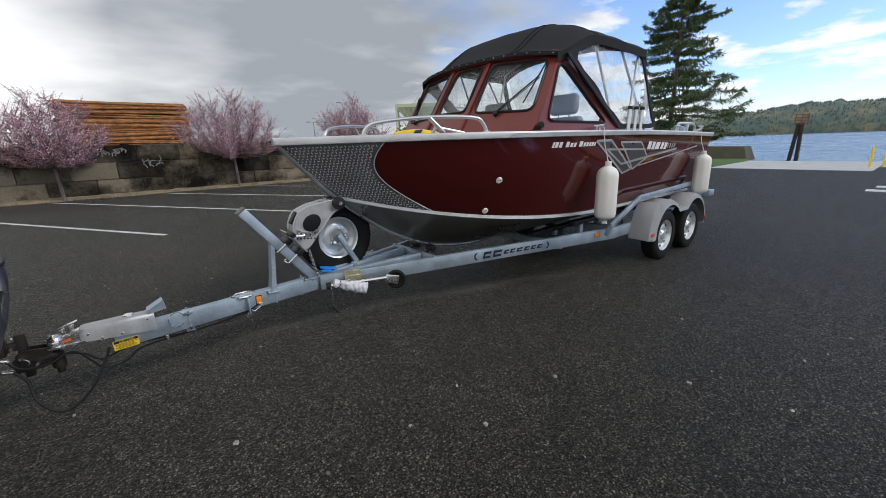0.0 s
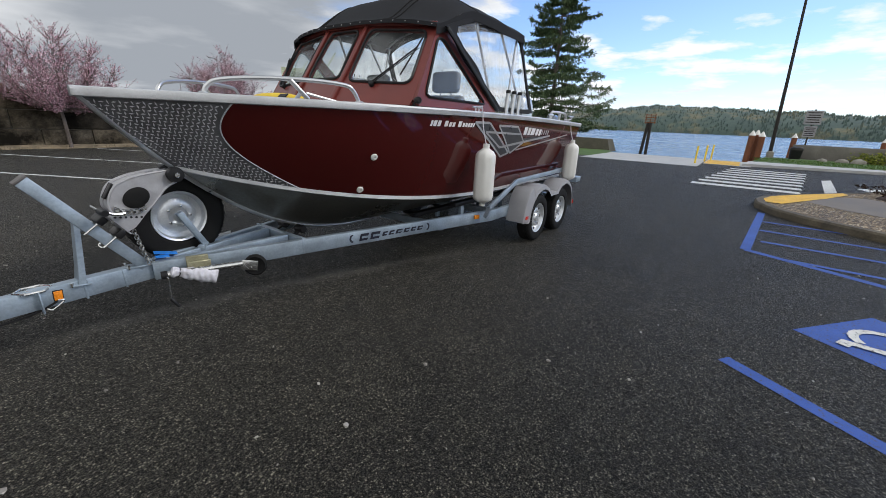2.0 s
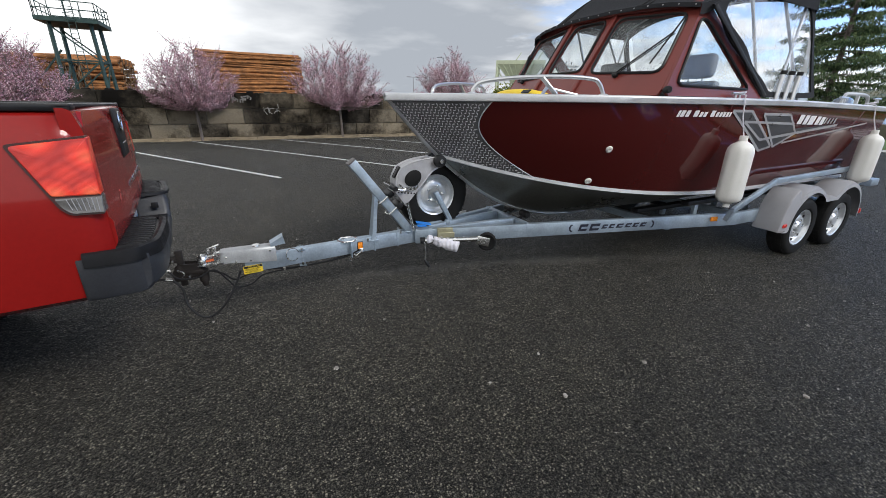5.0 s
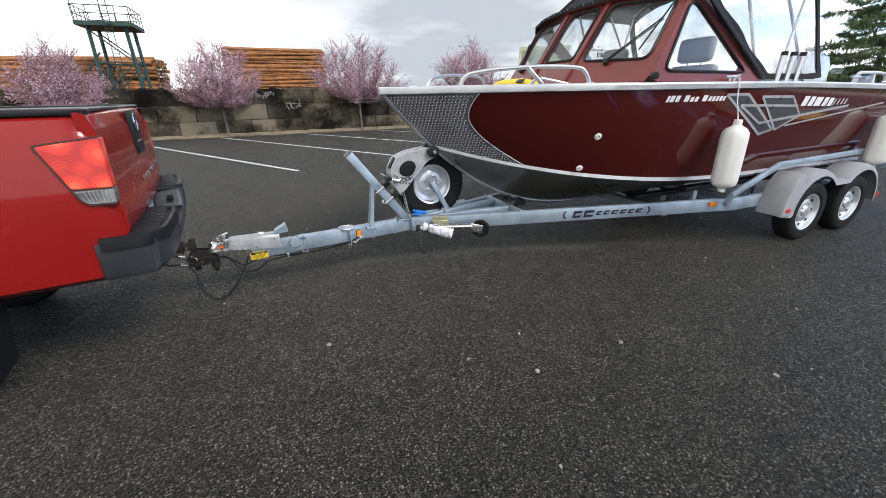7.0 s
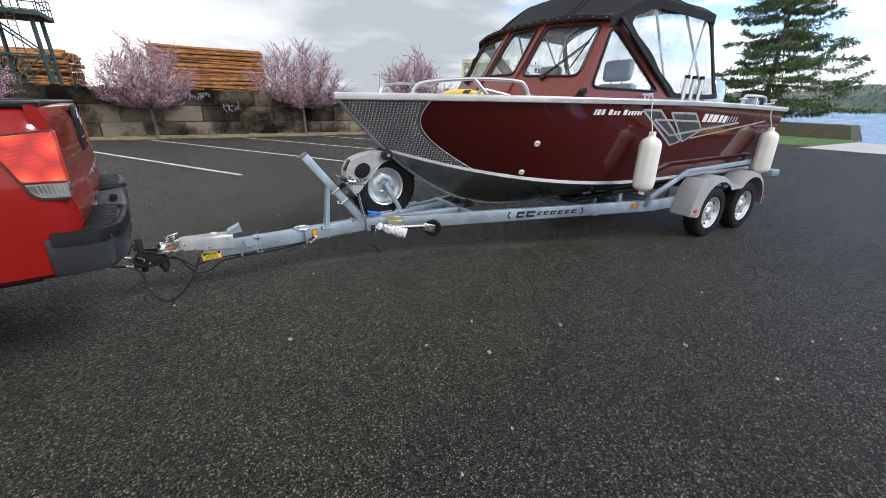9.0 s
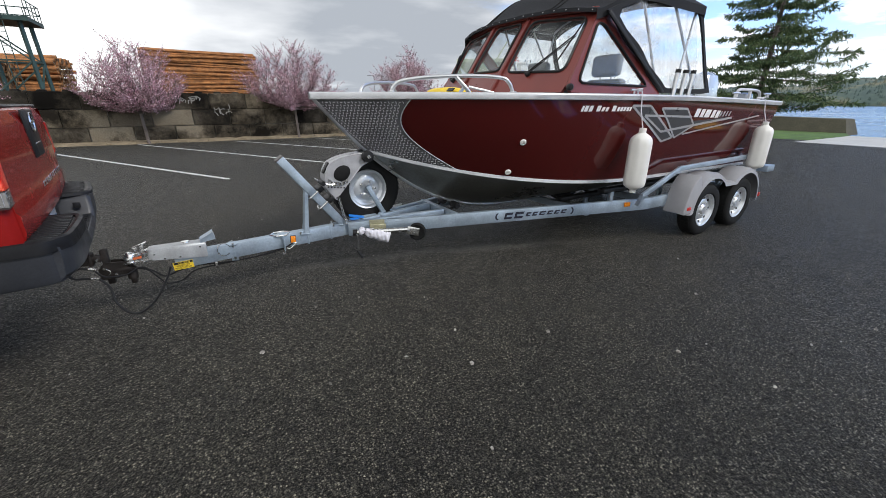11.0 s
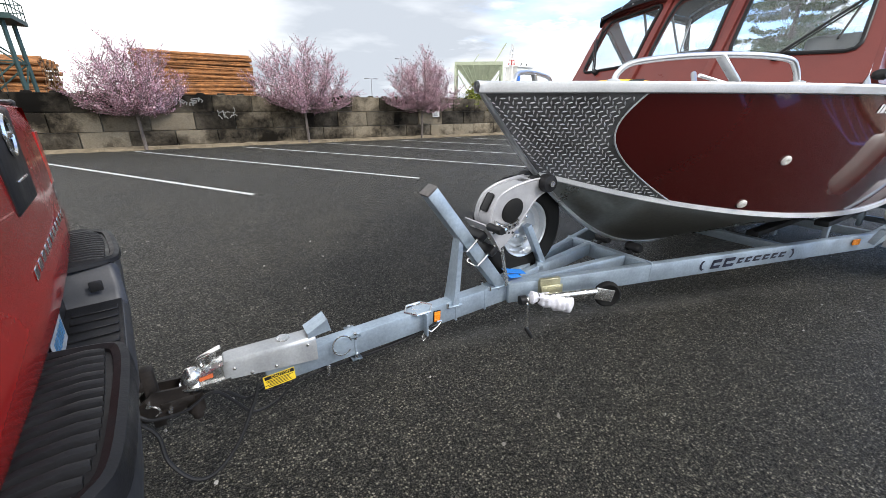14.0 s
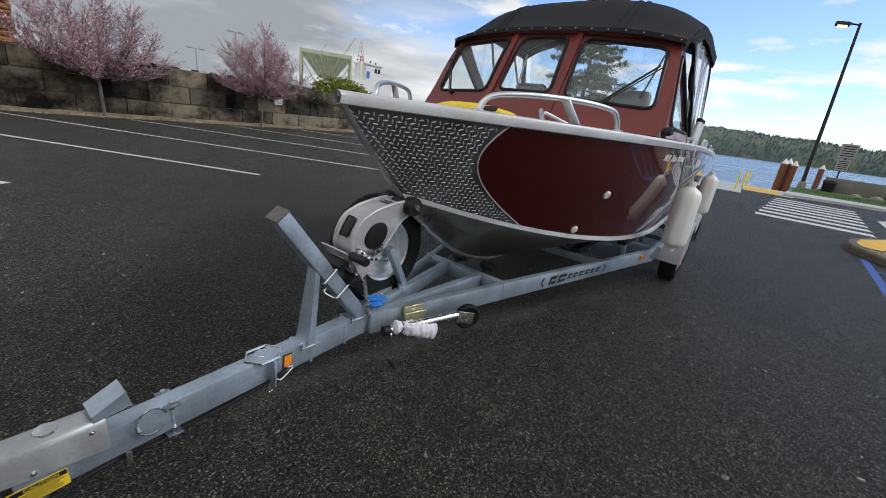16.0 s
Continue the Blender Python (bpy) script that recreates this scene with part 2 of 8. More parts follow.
def asphalt_material():
    """Open-textured asphalt: worn stones of two sizes with dark gaps between, broad damp and dry patches, a dusty strip."""
    m, t, b = nodes_of("asphalt")
    co = t.nodes.new("ShaderNodeTexCoord")
    # the stones lie unevenly: the pattern is bent by a little noise
    wob = t.nodes.new("ShaderNodeTexNoise")
    wob.inputs["Scale"].default_value, wob.inputs["Detail"].default_value = 55, 2.0
    t.links.new(co.outputs["Object"], wob.inputs["Vector"])
    mixv = t.nodes.new("ShaderNodeVectorMath")
    mixv.operation = "MULTIPLY_ADD"
    mixv.inputs[1].default_value = (0.012, 0.012, 0.012)
    t.links.new(wob.outputs["Color"], mixv.inputs[0])
    t.links.new(co.outputs["Object"], mixv.inputs[2])

    def stones(scale):
        v = t.nodes.new("ShaderNodeTexVoronoi")
        v.inputs["Scale"].default_value = scale
        t.links.new(mixv.outputs[0], v.inputs["Vector"])
        sep = t.nodes.new("ShaderNodeSeparateColor")
        t.links.new(v.outputs["Color"], sep.inputs[0])
        return v.outputs["Distance"], sep.outputs[0], sep.outputs[1]

    d1, r1, h1 = stones(88)
    d2, r2, _ = stones(170)
    d3, _, r3 = stones(36)
    c = ramp(t, r1, [(0.0, (0.012, 0.012, 0.011)), (0.30, (0.040, 0.040, 0.036)), (0.62, (0.100, 0.099, 0.087)), (0.88, (0.180, 0.177, 0.152)), (1.0, (0.30, 0.293, 0.25))])
    fines = ramp(t, r2, [(0.0, (0.006, 0.006, 0.0056)), (0.6, (0.022, 0.022, 0.020)), (1.0, (0.10, 0.099, 0.087))])
    gap1 = ramp(t, d1, [(0.30, (1, 1, 1)), (0.52, (0, 0, 0))])
    gap2 = ramp(t, d2, [(0.30, (1, 1, 1)), (0.60, (0.12, 0.12, 0.12))])
    fines = mixc(t, 1.0, fines, gap2, "MULTIPLY")
    proud = math1(t, "MULTIPLY", gap1, ramp(t, h1, [(0.22, (0.1,) * 3), (0.42, (1,) * 3)]))
    c = mixc(t, proud, fines, c)
    chip = math1(t, "MULTIPLY", ramp(t, r3, [(0.980, (0, 0, 0)), (0.992, (1, 1, 1))]), ramp(t, d3, [(0.14, (1, 1, 1)), (0.22, (0, 0, 0))]))
    c = mixc(t, chip, c, (0.24, 0.23, 0.20))
    c = mixc(t, 1.0, c, (1.16, 1.14, 1.105), "MULTIPLY")
    big = link_noise(t, 0.3, 6, 0.6)
    mid = link_noise(t, 1.9, 6, 0.65)
    c = mixc(t, 1.0, c, ramp(t, big, [(0.3, (0.70, 0.68, 0.65)), (0.7, (1.10, 1.05, 0.97))]), "MULTIPLY")
    c = mixc(t, 1.0, c, ramp(t, mid, [(0.3, (0.74, 0.74, 0.76)), (0.72, (1.26, 1.25, 1.21))]), "MULTIPLY")
    c = mixc(t, 1.0, c, ramp(t, link_noise(t, 9, 4, 0.65), [(0.34, (0.76,) * 3), (0.66, (1.22,) * 3)]), "MULTIPLY")
    # dust washed along a shallow strip beside the trailer
    sep = t.nodes.new("ShaderNodeSeparateXYZ")
    t.links.new(co.outputs["Object"], sep.inputs[0])
    line = math1(t, "ADD", sep.outputs[1], math1(t, "MULTIPLY", math1(t, "POWER", math1(t, "MAXIMUM", math1(t, "SUBTRACT", sep.outputs[0], 1.0), 0.0), 1.7), 0.115))
    line = math1(t, "ABSOLUTE", math1(t, "ADD", math1(t, "SUBTRACT", line, 0.19), math1(t, "MULTIPLY", math1(t, "SUBTRACT", mid, 0.5), 0.5)))
    ends = math1(t, "MULTIPLY", ramp(t, math1(t, "MULTIPLY", sep.outputs[0], 0.2), [(0.16, (0, 0, 0)), (0.32, (1, 1, 1))]), ramp(t, math1(t, "MULTIPLY", sep.outputs[0], 0.2), [(0.7, (1, 1, 1)), (0.98, (0, 0, 0))]))
    dust = math1(t, "MULTIPLY", ramp(t, line, [(0.02, (0.55,) * 3), (0.16, (0,) * 3)]), ends)
    c = mixc(t, dust, c, mixc(t, 0.5, c, (0.17, 0.165, 0.15)))
    t.links.new(c, b.inputs["Base Color"])
    b.inputs["Diffuse Roughness"].default_value = 1.0
    b.inputs["Sheen Weight"].default_value, b.inputs["Sheen Roughness"].default_value = 0.07, 0.35
    b.inputs["Sheen Tint"].default_value = (1.0, 0.96, 0.88, 1)
    t.links.new(ramp(t, r1, [(0.0, (0.85,) * 3), (0.6, (0.62,) * 3), (1.0, (0.42,) * 3)]), b.inputs["Roughness"])
    b.inputs["Specular IOR Level"].default_value = 0.17
    h = math1(t, "ADD", math1(t, "MULTIPLY", proud, 0.8), math1(t, "ADD", math1(t, "MULTIPLY", gap2, 0.25), math1(t, "MULTIPLY", h1, 0.5)))
    bump(t, b, h, 1.0, 0.009)
    return m


def paint_material(name, col):
    """Road paint, worn through to the asphalt in places."""
    m, t, b = nodes_of(name)
    worn = link_noise(t, 38, 6, 0.75)
    c = mixc(t, ramp(t, worn, [(0.36, (0, 0, 0)), (0.46, (1, 1, 1))]), (0.06, 0.06, 0.06), col)
    c = mixc(t, 1.0, c, ramp(t, link_noise(t, 3, 4), [(0.3, (0.82,) * 3), (0.7, (1.1,) * 3)]), "MULTIPLY")
    t.links.new(c, b.inputs["Base Color"])
    b.inputs["Roughness"].default_value = 0.7
    bump(t, b, link_noise(t, 110, 2), 0.5, 0.006)
    return m


def block_material():
    m, t, b = nodes_of("block_concrete")
    info = t.nodes.new("ShaderNodeObjectInfo")
    co = t.nodes.new("ShaderNodeTexCoord")
    va = t.nodes.new("ShaderNodeVectorMath")
    t.links.new(co.outputs["Object"], va.inputs[0])
    t.links.new(info.outputs["Location"], va.inputs[1])
    base = ramp(t, info.outputs["Random"], [(0.0, (0.036, 0.032, 0.026)), (0.35, (0.105, 0.09, 0.068)), (1.0, (0.27, 0.228, 0.165))])
    nz = t.nodes.new("ShaderNodeTexNoise")
    nz.inputs["Scale"].default_value, nz.inputs["Detail"].default_value, nz.inputs["Roughness"].default_value = 0.55, 8.0, 0.68
    t.links.new(va.outputs[0], nz.inputs["Vector"])
    grime = ramp(t, nz.outputs["Fac"], [(0.41, (0.07, 0.068, 0.066)), (0.49, (0.40, 0.39, 0.38)), (0.58, (1.0, 1.0, 1.0))])
    c = mixc(t, 1.0, base, grime, "MULTIPLY")
    c = mixc(t, 1.0, c, ramp(t, link_noise(t, 25, 5, 0.7), [(0.3, (0.7,) * 3), (0.7, (1.2,) * 3)]), "MULTIPLY")
    t.links.new(c, b.inputs["Base Color"])
    b.inputs["Roughness"].default_value = 0.9
    bump(t, b, link_noise(t, 30, 6, 0.7), 0.6, 0.02)
    return m


def pebble_material():
    """Exposed aggregate: tan and brown pebbles with dark joints."""
    m, t, b = nodes_of("exposed_pebble")
    co = t.nodes.new("ShaderNodeTexCoord")
    v = t.nodes.new("ShaderNodeTexVoronoi")
    v.inputs["Scale"].default_value = 24
    t.links.new(co.outputs["Object"], v.inputs["Vector"])
    sep = t.nodes.new("ShaderNodeSeparateColor")
    t.links.new(v.outputs["Color"], sep.inputs[0])
    c = ramp(t, sep.outputs[0], [(0.0, (0.15, 0.095, 0.05)), (0.4, (0.36, 0.255, 0.135)), (0.75, (0.48, 0.37, 0.21)), (1.0, (0.62, 0.55, 0.42))])
    gap = ramp(t, v.outputs["Distance"], [(0.32, (1, 1, 1)), (0.62, (0.15, 0.13, 0.11))])
    c = mixc(t, 1.0, c, gap, "MULTIPLY")
    c = mixc(t, 1.0, c, ramp(t, link_noise(t, 1.3, 5, 0.65), [(0.3, (0.6,) * 3), (0.7, (1.15,) * 3)]), "MULTIPLY")
    t.links.new(c, b.inputs["Base Color"])
    b.inputs["Roughness"].default_value = 0.8
    bump(t, b, gap, 0.8, 0.02)
    return m


def glass_material(name, tint=(0.95, 0.97, 0.97), gloss=0.06, haze=0.0):
    m, t, b = nodes_of(name)
    t.nodes.remove(b)
    out = t.nodes["Material Output"]
    tr = t.nodes.new("ShaderNodeBsdfTransparent")
    tr.inputs[0].default_value = (*tint, 1)
    gl = t.nodes.new("ShaderNodeBsdfGlossy")
    gl.inputs["Roughness"].default_value = gloss
    lw = t.nodes.new("ShaderNodeLayerWeight")
    lw.inputs[0].default_value = 0.5
    fr = math1(t, "ADD", 0.025, math1(t, "MULTIPLY", math1(t, "POWER", lw.outputs["Facing"], 5.0), 0.5))
    mx = t.nodes.new("ShaderNodeMixShader")
    t.links.new(fr, mx.inputs[0])
    t.links.new(tr.outputs[0], mx.inputs[1])
    t.links.new(gl.outputs[0], mx.inputs[2])
    top = mx.outputs[0]
    if haze:
        df = t.nodes.new("ShaderNodeBsdfDiffuse")
        df.inputs[0].default_value = (0.8, 0.82, 0.84, 1)
        m2 = t.nodes.new("ShaderNodeMixShader")
        f = ramp(t, link_noise(t, 3.0, 5, 0.6, stretch=(2.5, 1, 0.6)), [(0.35, (haze * 0.3,) * 3), (0.7, (haze * 1.6,) * 3)])
        t.links.new(f, m2.inputs[0])
        t.links.new(top, m2.inputs[1])
        t.links.new(df.outputs[0], m2.inputs[2])
        top = m2.outputs[0]
    t.links.new(top, out.inputs[0])
    return m


def lens_material(name):
    """Red signal lens: pressed prisms over two bright reflector bowls."""
    m, t, b = nodes_of(name)
    co = t.nodes.new("ShaderNodeTexCoord")
    v = t.nodes.new("ShaderNodeTexVoronoi")
    v.inputs["Scale"].default_value = 9.0
    t.links.new(co.outputs["Object"], v.inputs["Vector"])
    prism = t.nodes.new("ShaderNodeTexWave")
    prism.bands_direction = "Z"
    prism.inputs["Scale"].default_value, prism.inputs["Distortion"].default_value = 85.0, 1.2
    t.links.new(co.outputs["Object"], prism.inputs["Vector"])
    c = ramp(t, v.outputs["Distance"], [(0.12, (1.0, 0.15, 0.06)), (0.40, (0.90, 0.040, 0.018)), (0.70, (0.50, 0.012, 0.007))])
    c = mixc(t, 1.0, c, ramp(t, prism.outputs["Fac"], [(0.2, (0.78,) * 3), (0.8, (1.12,) * 3)]), "MULTIPLY")
    t.links.new(c, b.inputs["Base Color"])
    b.inputs["Roughness"].default_value, b.inputs["Coat Weight"].default_value = 0.3, 0.5
    bump(t, b, prism.outputs["Fac"], 0.25, 0.004)
    return m


ASPHALT = asphalt_material()
WHITE_LINE = paint_material("white_road_paint", (0.62, 0.62, 0.58))
BLUE_LINE = paint_material("blue_road_paint", (0.03, 0.085, 0.35))
YELLOW_LINE = paint_material("yellow_road_paint", (0.72, 0.42, 0.03))
BLOCK = block_material()
RED_HULL = plain("maroon_gelcoat", (0.060, 0.0058, 0.0052), 0.10, 0.0, 0.06, 1.2, 60, 0.0, coat=1.0, spread=0.03)
RED_CABIN = plain("faded_red_paint", (0.155, 0.031, 0.025), 0.38, 0.0, 0.10, 3.0, 120, 0.02, coat=0.2)
ALU = plain("bare_aluminium", (0.62, 0.63, 0.64), 0.34, 0.9, 0.10, 4.0, 140, 0.04)
ALU_WHITE = plain("white_aluminium", (0.52, 0.53, 0.54), 0.50, 0.35, 0.16, 3.0, 110, 0.05)
ALU_BOTTOM = plain("raw_hull_aluminium", (0.33, 0.325, 0.295), 0.30, 0.92, 0.22, 1.4, 40, 0.0, spread=0.07)
PLATE = plain("dark_tread_plate", (0.17, 0.172, 0.175), 0.5, 0.7, 0.25, 5.0, 90, 0.05)
TREAD = plain("worn_tread_bar", (0.70, 0.71, 0.72), 0.48, 0.75, 0.15, 9.0, 150, 0.03)
GALV = plain("galvanised_steel", (0.34, 0.41, 0.48), 0.46, 0.55, 0.2, 5.0, 60, 0.05, spread=0.14)
CHROME = plain("zinc_bright", (0.70, 0.70, 0.68), 0.22, 0.95, 0.1, 20.0, 160, 0.02)
RUBBER = plain("tyre_rubber", (0.014, 0.014, 0.014), 0.75, 0.0, 0.25, 8.0, 120, 0.1)
BLACK = plain("black_plastic", (0.016, 0.016, 0.017), 0.42, 0.0, 0.2, 9.0, 140, 0.05)
FABRIC = plain("charcoal_canvas", (0.026, 0.027, 0.030), 0.85, 0.0, 0.22, 3.0, 220, 0.25)
VINYL = glass_material("clear_vinyl", (0.96, 0.97, 0.98), 0.12, haze=0.24)
GLASS = glass_material("window_glass", (0.94, 0.965, 0.965), 0.02, haze=0.03)
WHITE_PLASTIC = plain("white_vinyl", (0.74, 0.73, 0.69), 0.42, 0.0, 0.05, 3.0, 70, 0.03)
FENDER_GREY = plain("grey_fender_plastic", (0.28, 0.28, 0.295), 0.5, 0.0, 0.08, 4.0, 90, 0.05)
TRUCK_RED = plain("truck_red_paint", (0.25, 0.0095, 0.008), 0.25, 0.0, 0.08, 1.5, 50, 0.0, coat=0.5, spread=0.05)
LENS_RED = lens_material("tail_light_red")
LENS_DARK = plain("dark_red_recess", (0.035, 0.004, 0.003), 0.35, 0.0, 0.2, 14.0, 60, 0.05)
LENS_CLEAR = plain("reversing_lens", (0.16, 0.155, 0.15), 0.18, 0.3, 0.25, 30.0, 80, 0.1, coat=0.8)
AMBER = plain("amber_reflector", (0.85, 0.26, 0.02), 0.25, 0.0, 0.2, 60.0, 200, 0.1)
YELLOW = plain("safety_yellow", (0.78, 0.55, 0.03), 0.55, 0.0, 0.1, 8.0, 90, 0.03)
BLUE_TAPE = plain("blue_strap", (0.02, 0.22, 0.72), 0.55, 0.0, 0.15, 20.0, 200, 0.1)
CLOTH = plain("white_rag", (0.62, 0.61, 0.66), 0.9, 0.0, 0.15, 25.0, 160, 0.3)
SEAT_GREY = plain("grey_seat_vinyl", (0.30, 0.31, 0.33), 0.6, 0.0, 0.12, 6.0, 110, 0.05)
DECK = plain("grey_deck_paint", (0.32, 0.315, 0.31), 0.7, 0.0, 0.15, 5.0, 120, 0.08)
CONCRETE = plain("pale_concrete", (0.42, 0.42, 0.41), 0.75, 0.0, 0.14, 1.0, 40, 0.15)
KERB = plain("kerb_concrete", (0.24, 0.225, 0.19), 0.85, 0.0, 0.25, 2.0, 35, 0.25)
OLD_KERB = plain("mossy_kerb", (0.105, 0.088, 0.062), 0.9, 0.0, 0.45, 2.5, 30, 0.4)
FOOTWAY = plain("worn_footway", (0.155, 0.135, 0.115), 0.8, 0.0, 0.22, 0.9, 45, 0.25)
GRASS = plain("lawn_green", (0.065, 0.12, 0.028), 0.9, 0.0, 0.35, 1.5, 30, 0.5)
DRY = plain("dry_litter", (0.25, 0.20, 0.13), 0.95, 0.0, 0.4, 3.0, 45, 0.6)
MULCH = plain("bark_mulch", (0.05, 0.033, 0.024), 0.95, 0.0, 0.4, 6.0, 60, 0.7)
BARK = plain("tree_bark", (0.16, 0.135, 0.12), 0.9, 0.0, 0.3, 8.0, 60, 0.4, stretch=(1, 1, 0.3))
STEEL_GREEN = plain("green_steel", (0.030, 0.062, 0.055), 0.6, 0.2, 0.2, 3.0, 40, 0.05)
STEEL_DARK = plain("dark_pole_steel", (0.035, 0.033, 0.03), 0.5, 0.4, 0.2, 3.0, 60, 0.05)
for paint, level in ((RED_HULL, 0.12), (TRUCK_RED, 0.15), (RUBBER, 0.14), (BLACK, 0.22), (FABRIC, 0.12), (STEEL_DARK, 0.2), (RED_CABIN, 0.25), (BARK, 0.1), (MULCH, 0.1), (BLOCK, 0.15)):
    paint.node_tree.nodes["Principled BSDF"].inputs["Specular IOR Level"].default_value = level

# ---- ground, water and distance ----
LAND = [(-420, -260), (44, -260), (36, -16), (38, -12), (44, -7.2), (37.5, -5.0), (31.0, -4.2), (31.0, 3.8), (33, 7), (70, 14), (90, 60), (420, 700), (-420, 700)]
bm = BM()
rings(bm, [[(x, y, 0) for x, y in LAND], [(x, y, -3.0) for x, y in LAND]])
ground = solo("ground", bm, ASPHALT, "dark coarse asphalt of a boat launch car park", "asphalt", kind="structure", smooth=0)

m, t, b = nodes_of("bay_water")
lanes = link_noise(t, 0.06, 6, 0.6, stretch=(1.0, 0.16, 1.0))
t.links.new(ramp(t, lanes, [(0.34, (0.06, 0.12, 0.215)), (0.52, (0.095, 0.17, 0.27)), (0.68, (0.15, 0.225, 0.32))]), b.inputs["Base Color"])
t.links.new(ramp(t, lanes, [(0.38, (0.13,) * 3), (0.62, (0.30,) * 3)]), b.inputs["Roughness"])
b.inputs["Specular IOR Level"].default_value = 0.5
w1 = link_noise(t, 0.6, 6, 0.6, stretch=(0.5, 1.0, 1.0))
bump(t, b, w1, 1.0, 1.1)
WATER = m
bm = BM()
strip(bm, [(-300, -2500, -1.5), (-300, 2500, -1.5)], [(2600, -2500, -1.5), (2600, 2500, -1.5)])
solo("water", bm, WATER, "rippled blue-grey bay water", "water", kind="structure", smooth=0)


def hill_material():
    m, t, b = nodes_of("hazed_forest_hill")
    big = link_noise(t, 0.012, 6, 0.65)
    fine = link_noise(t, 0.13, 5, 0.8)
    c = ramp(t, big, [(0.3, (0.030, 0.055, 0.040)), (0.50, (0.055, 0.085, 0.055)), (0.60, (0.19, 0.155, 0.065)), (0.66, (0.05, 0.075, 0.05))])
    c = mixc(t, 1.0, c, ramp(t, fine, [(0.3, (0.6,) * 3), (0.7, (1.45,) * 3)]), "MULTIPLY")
    # distance haze painted into the forest colour as a blue-grey tint
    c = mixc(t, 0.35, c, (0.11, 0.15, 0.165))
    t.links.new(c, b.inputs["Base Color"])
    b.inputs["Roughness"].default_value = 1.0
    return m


HAZED_HILL = hill_material()


CREST = ((-60, 0.9), (-40, 1.1), (-24, 1.4), (-14, 1.7), (-9, 2.15), (-3, 2.4), (3, 2.75), (9, 2.95), (13, 2.4), (17, 1.95), (24, 1.7), (36, 1.3), (60, 0.9))


def ridge(a, dist, height, seed, f):
    """A place on a wooded ridge across the water at bearing a (radians from +x); f runs from the shore (0) to the crest (1)."""
    d = math.degrees(a)
    deg = next(h0 + (h1 - h0) * (d - d0) / (d1 - d0) for (d0, h0), (d1, h1) in zip(CREST, CREST[1:]) if d <= d1)
    h = height * deg / 2.6 * (1.0 + 0.07 * noise.noise((a * 17, seed, 0)) + 0.04 * noise.noise((a * 60, seed, 2)))
    r = dist + 300 * f * f
    lump = 5 * noise.noise((a * 120, f * 7, seed)) * f
    return Vector((r * math.cos(a), r * math.sin(a), -1.5 + h * smooth01(f ** 0.8) + lump))


def hill(a0, a1, dist, height, seed):
    bm = BM()
    n = int((a1 - a0) * 9)
    rows = []
    for f in (0.0, 0.08, 0.2, 0.35, 0.5, 0.65, 0.8, 0.92, 1.0):
        rows.append([ridge(radians(a0 + (a1 - a0) * i / n), dist, height * smooth01(min(1, i / (n * 0.15), (n - i) / (n * 0.15))), seed, f) for i in range(n + 1)])
    rows.append([p + Vector((60, 0, -40)) for p in rows[-1]])
    rings(bm, rows, caps=False, loop_closed=False)
    return bm


solo("backdrop", hill(-58, 58, 1150, 66, 3), HAZED_HILL, "wooded hills across the bay with cleared patches", "hills", kind="structure", smooth=80)

# trees over the slopes, pointed along the crest
bm = BM()
rnd = random.Random(5)
for k in range(5200):
    a = radians(rnd.uniform(-38, 32))
    f = rnd.uniform(0.05, 1.0) if rnd.random() < 0.6 else rnd.uniform(0.93, 1.0)
    p = ridge(a, 1150, 66, 3, f)
    s = rnd.uniform(1.8, 4.2) * (1.35 if -12 < math.degrees(a) < 1 else 1.0)
    tip = bm.verts.new(p + Vector((0, 0, s * 1.6)))
    foot = [bm.verts.new(p + Vector((s * 0.62 * math.cos(q), s * 0.62 * math.sin(q), -s * 0.6))) for q in (0.0, 1.257, 2.513, 3.770, 5.027)]
    for q in range(5):
        bm.faces.new((foot[q], foot[(q + 1) % 5], tip))
solo("far_woods", bm, HAZED_HILL, "dark conifers standing on the far hills", "woods", kind="stuff", smooth=0)

# concrete apron of the launch ramp, then the ramp going down into the water
bm = BM()
span(bm, (23.9, -1.9, -0.1), (31.0, 3.9, 0.006))
span(bm, (26.6, -4.1, -0.1), (31.0, -1.95, 0.006))
rings(bm, [[(31.0, -1.9, 0.0), (31.0, 3.8, 0.0)], [(48.0, -1.9, -2.4), (48.0, 3.8, -2.4)]], caps=False, loop_closed=False)
solo("boat_ramp", bm, CONCRETE, "pale wet concrete boat launch apron and ramp", "ramp", kind="structure")


def road_mark(pts, material, name, label, z=0.004):
    bm = BM()
    vs = [bm.verts.new((x, y, z)) for x, y in pts]
    bm.faces.new(vs)
    return solo(name, bm, material, label, "road marking", kind="structure", smooth=0)


def line_mark(a, b, w, material, name, label, z=0.004):
    a, b = Vector(a), Vector(b)
    d = (b - a).normalized()
    n = Vector((-d.y, d.x)) * w / 2
    return road_mark([a + n, b + n, b - n, a - n], material, name, label, z)


# slanted stalls along the wall
for k in range(-2, 6):
    x0 = 0.86 + 3.60 * k
    y0 = 6.38 - 0.06 * k
    line_mark((x0, y0), (x0 - 6.25, y0 + 10.85), 0.11, WHITE_LINE, "road_marking", "worn white parking stall line on asphalt")

# accessible bay
line_mark((3.95, -3.66), (1.2, -7.9), 0.115, BLUE_LINE, "road_marking", "worn blue parking stall line on asphalt")
hc = [(4.91, -4.13), (5.74, -4.77), (5.11, -5.67), (4.28, -5.03)]
road_mark(hc, BLUE_LINE, "road_marking", "blue painted pad of an accessible parking bay")
# the wheeled-chair sign on it, as plain strokes
bm = BM()
LIFT = [0.009]


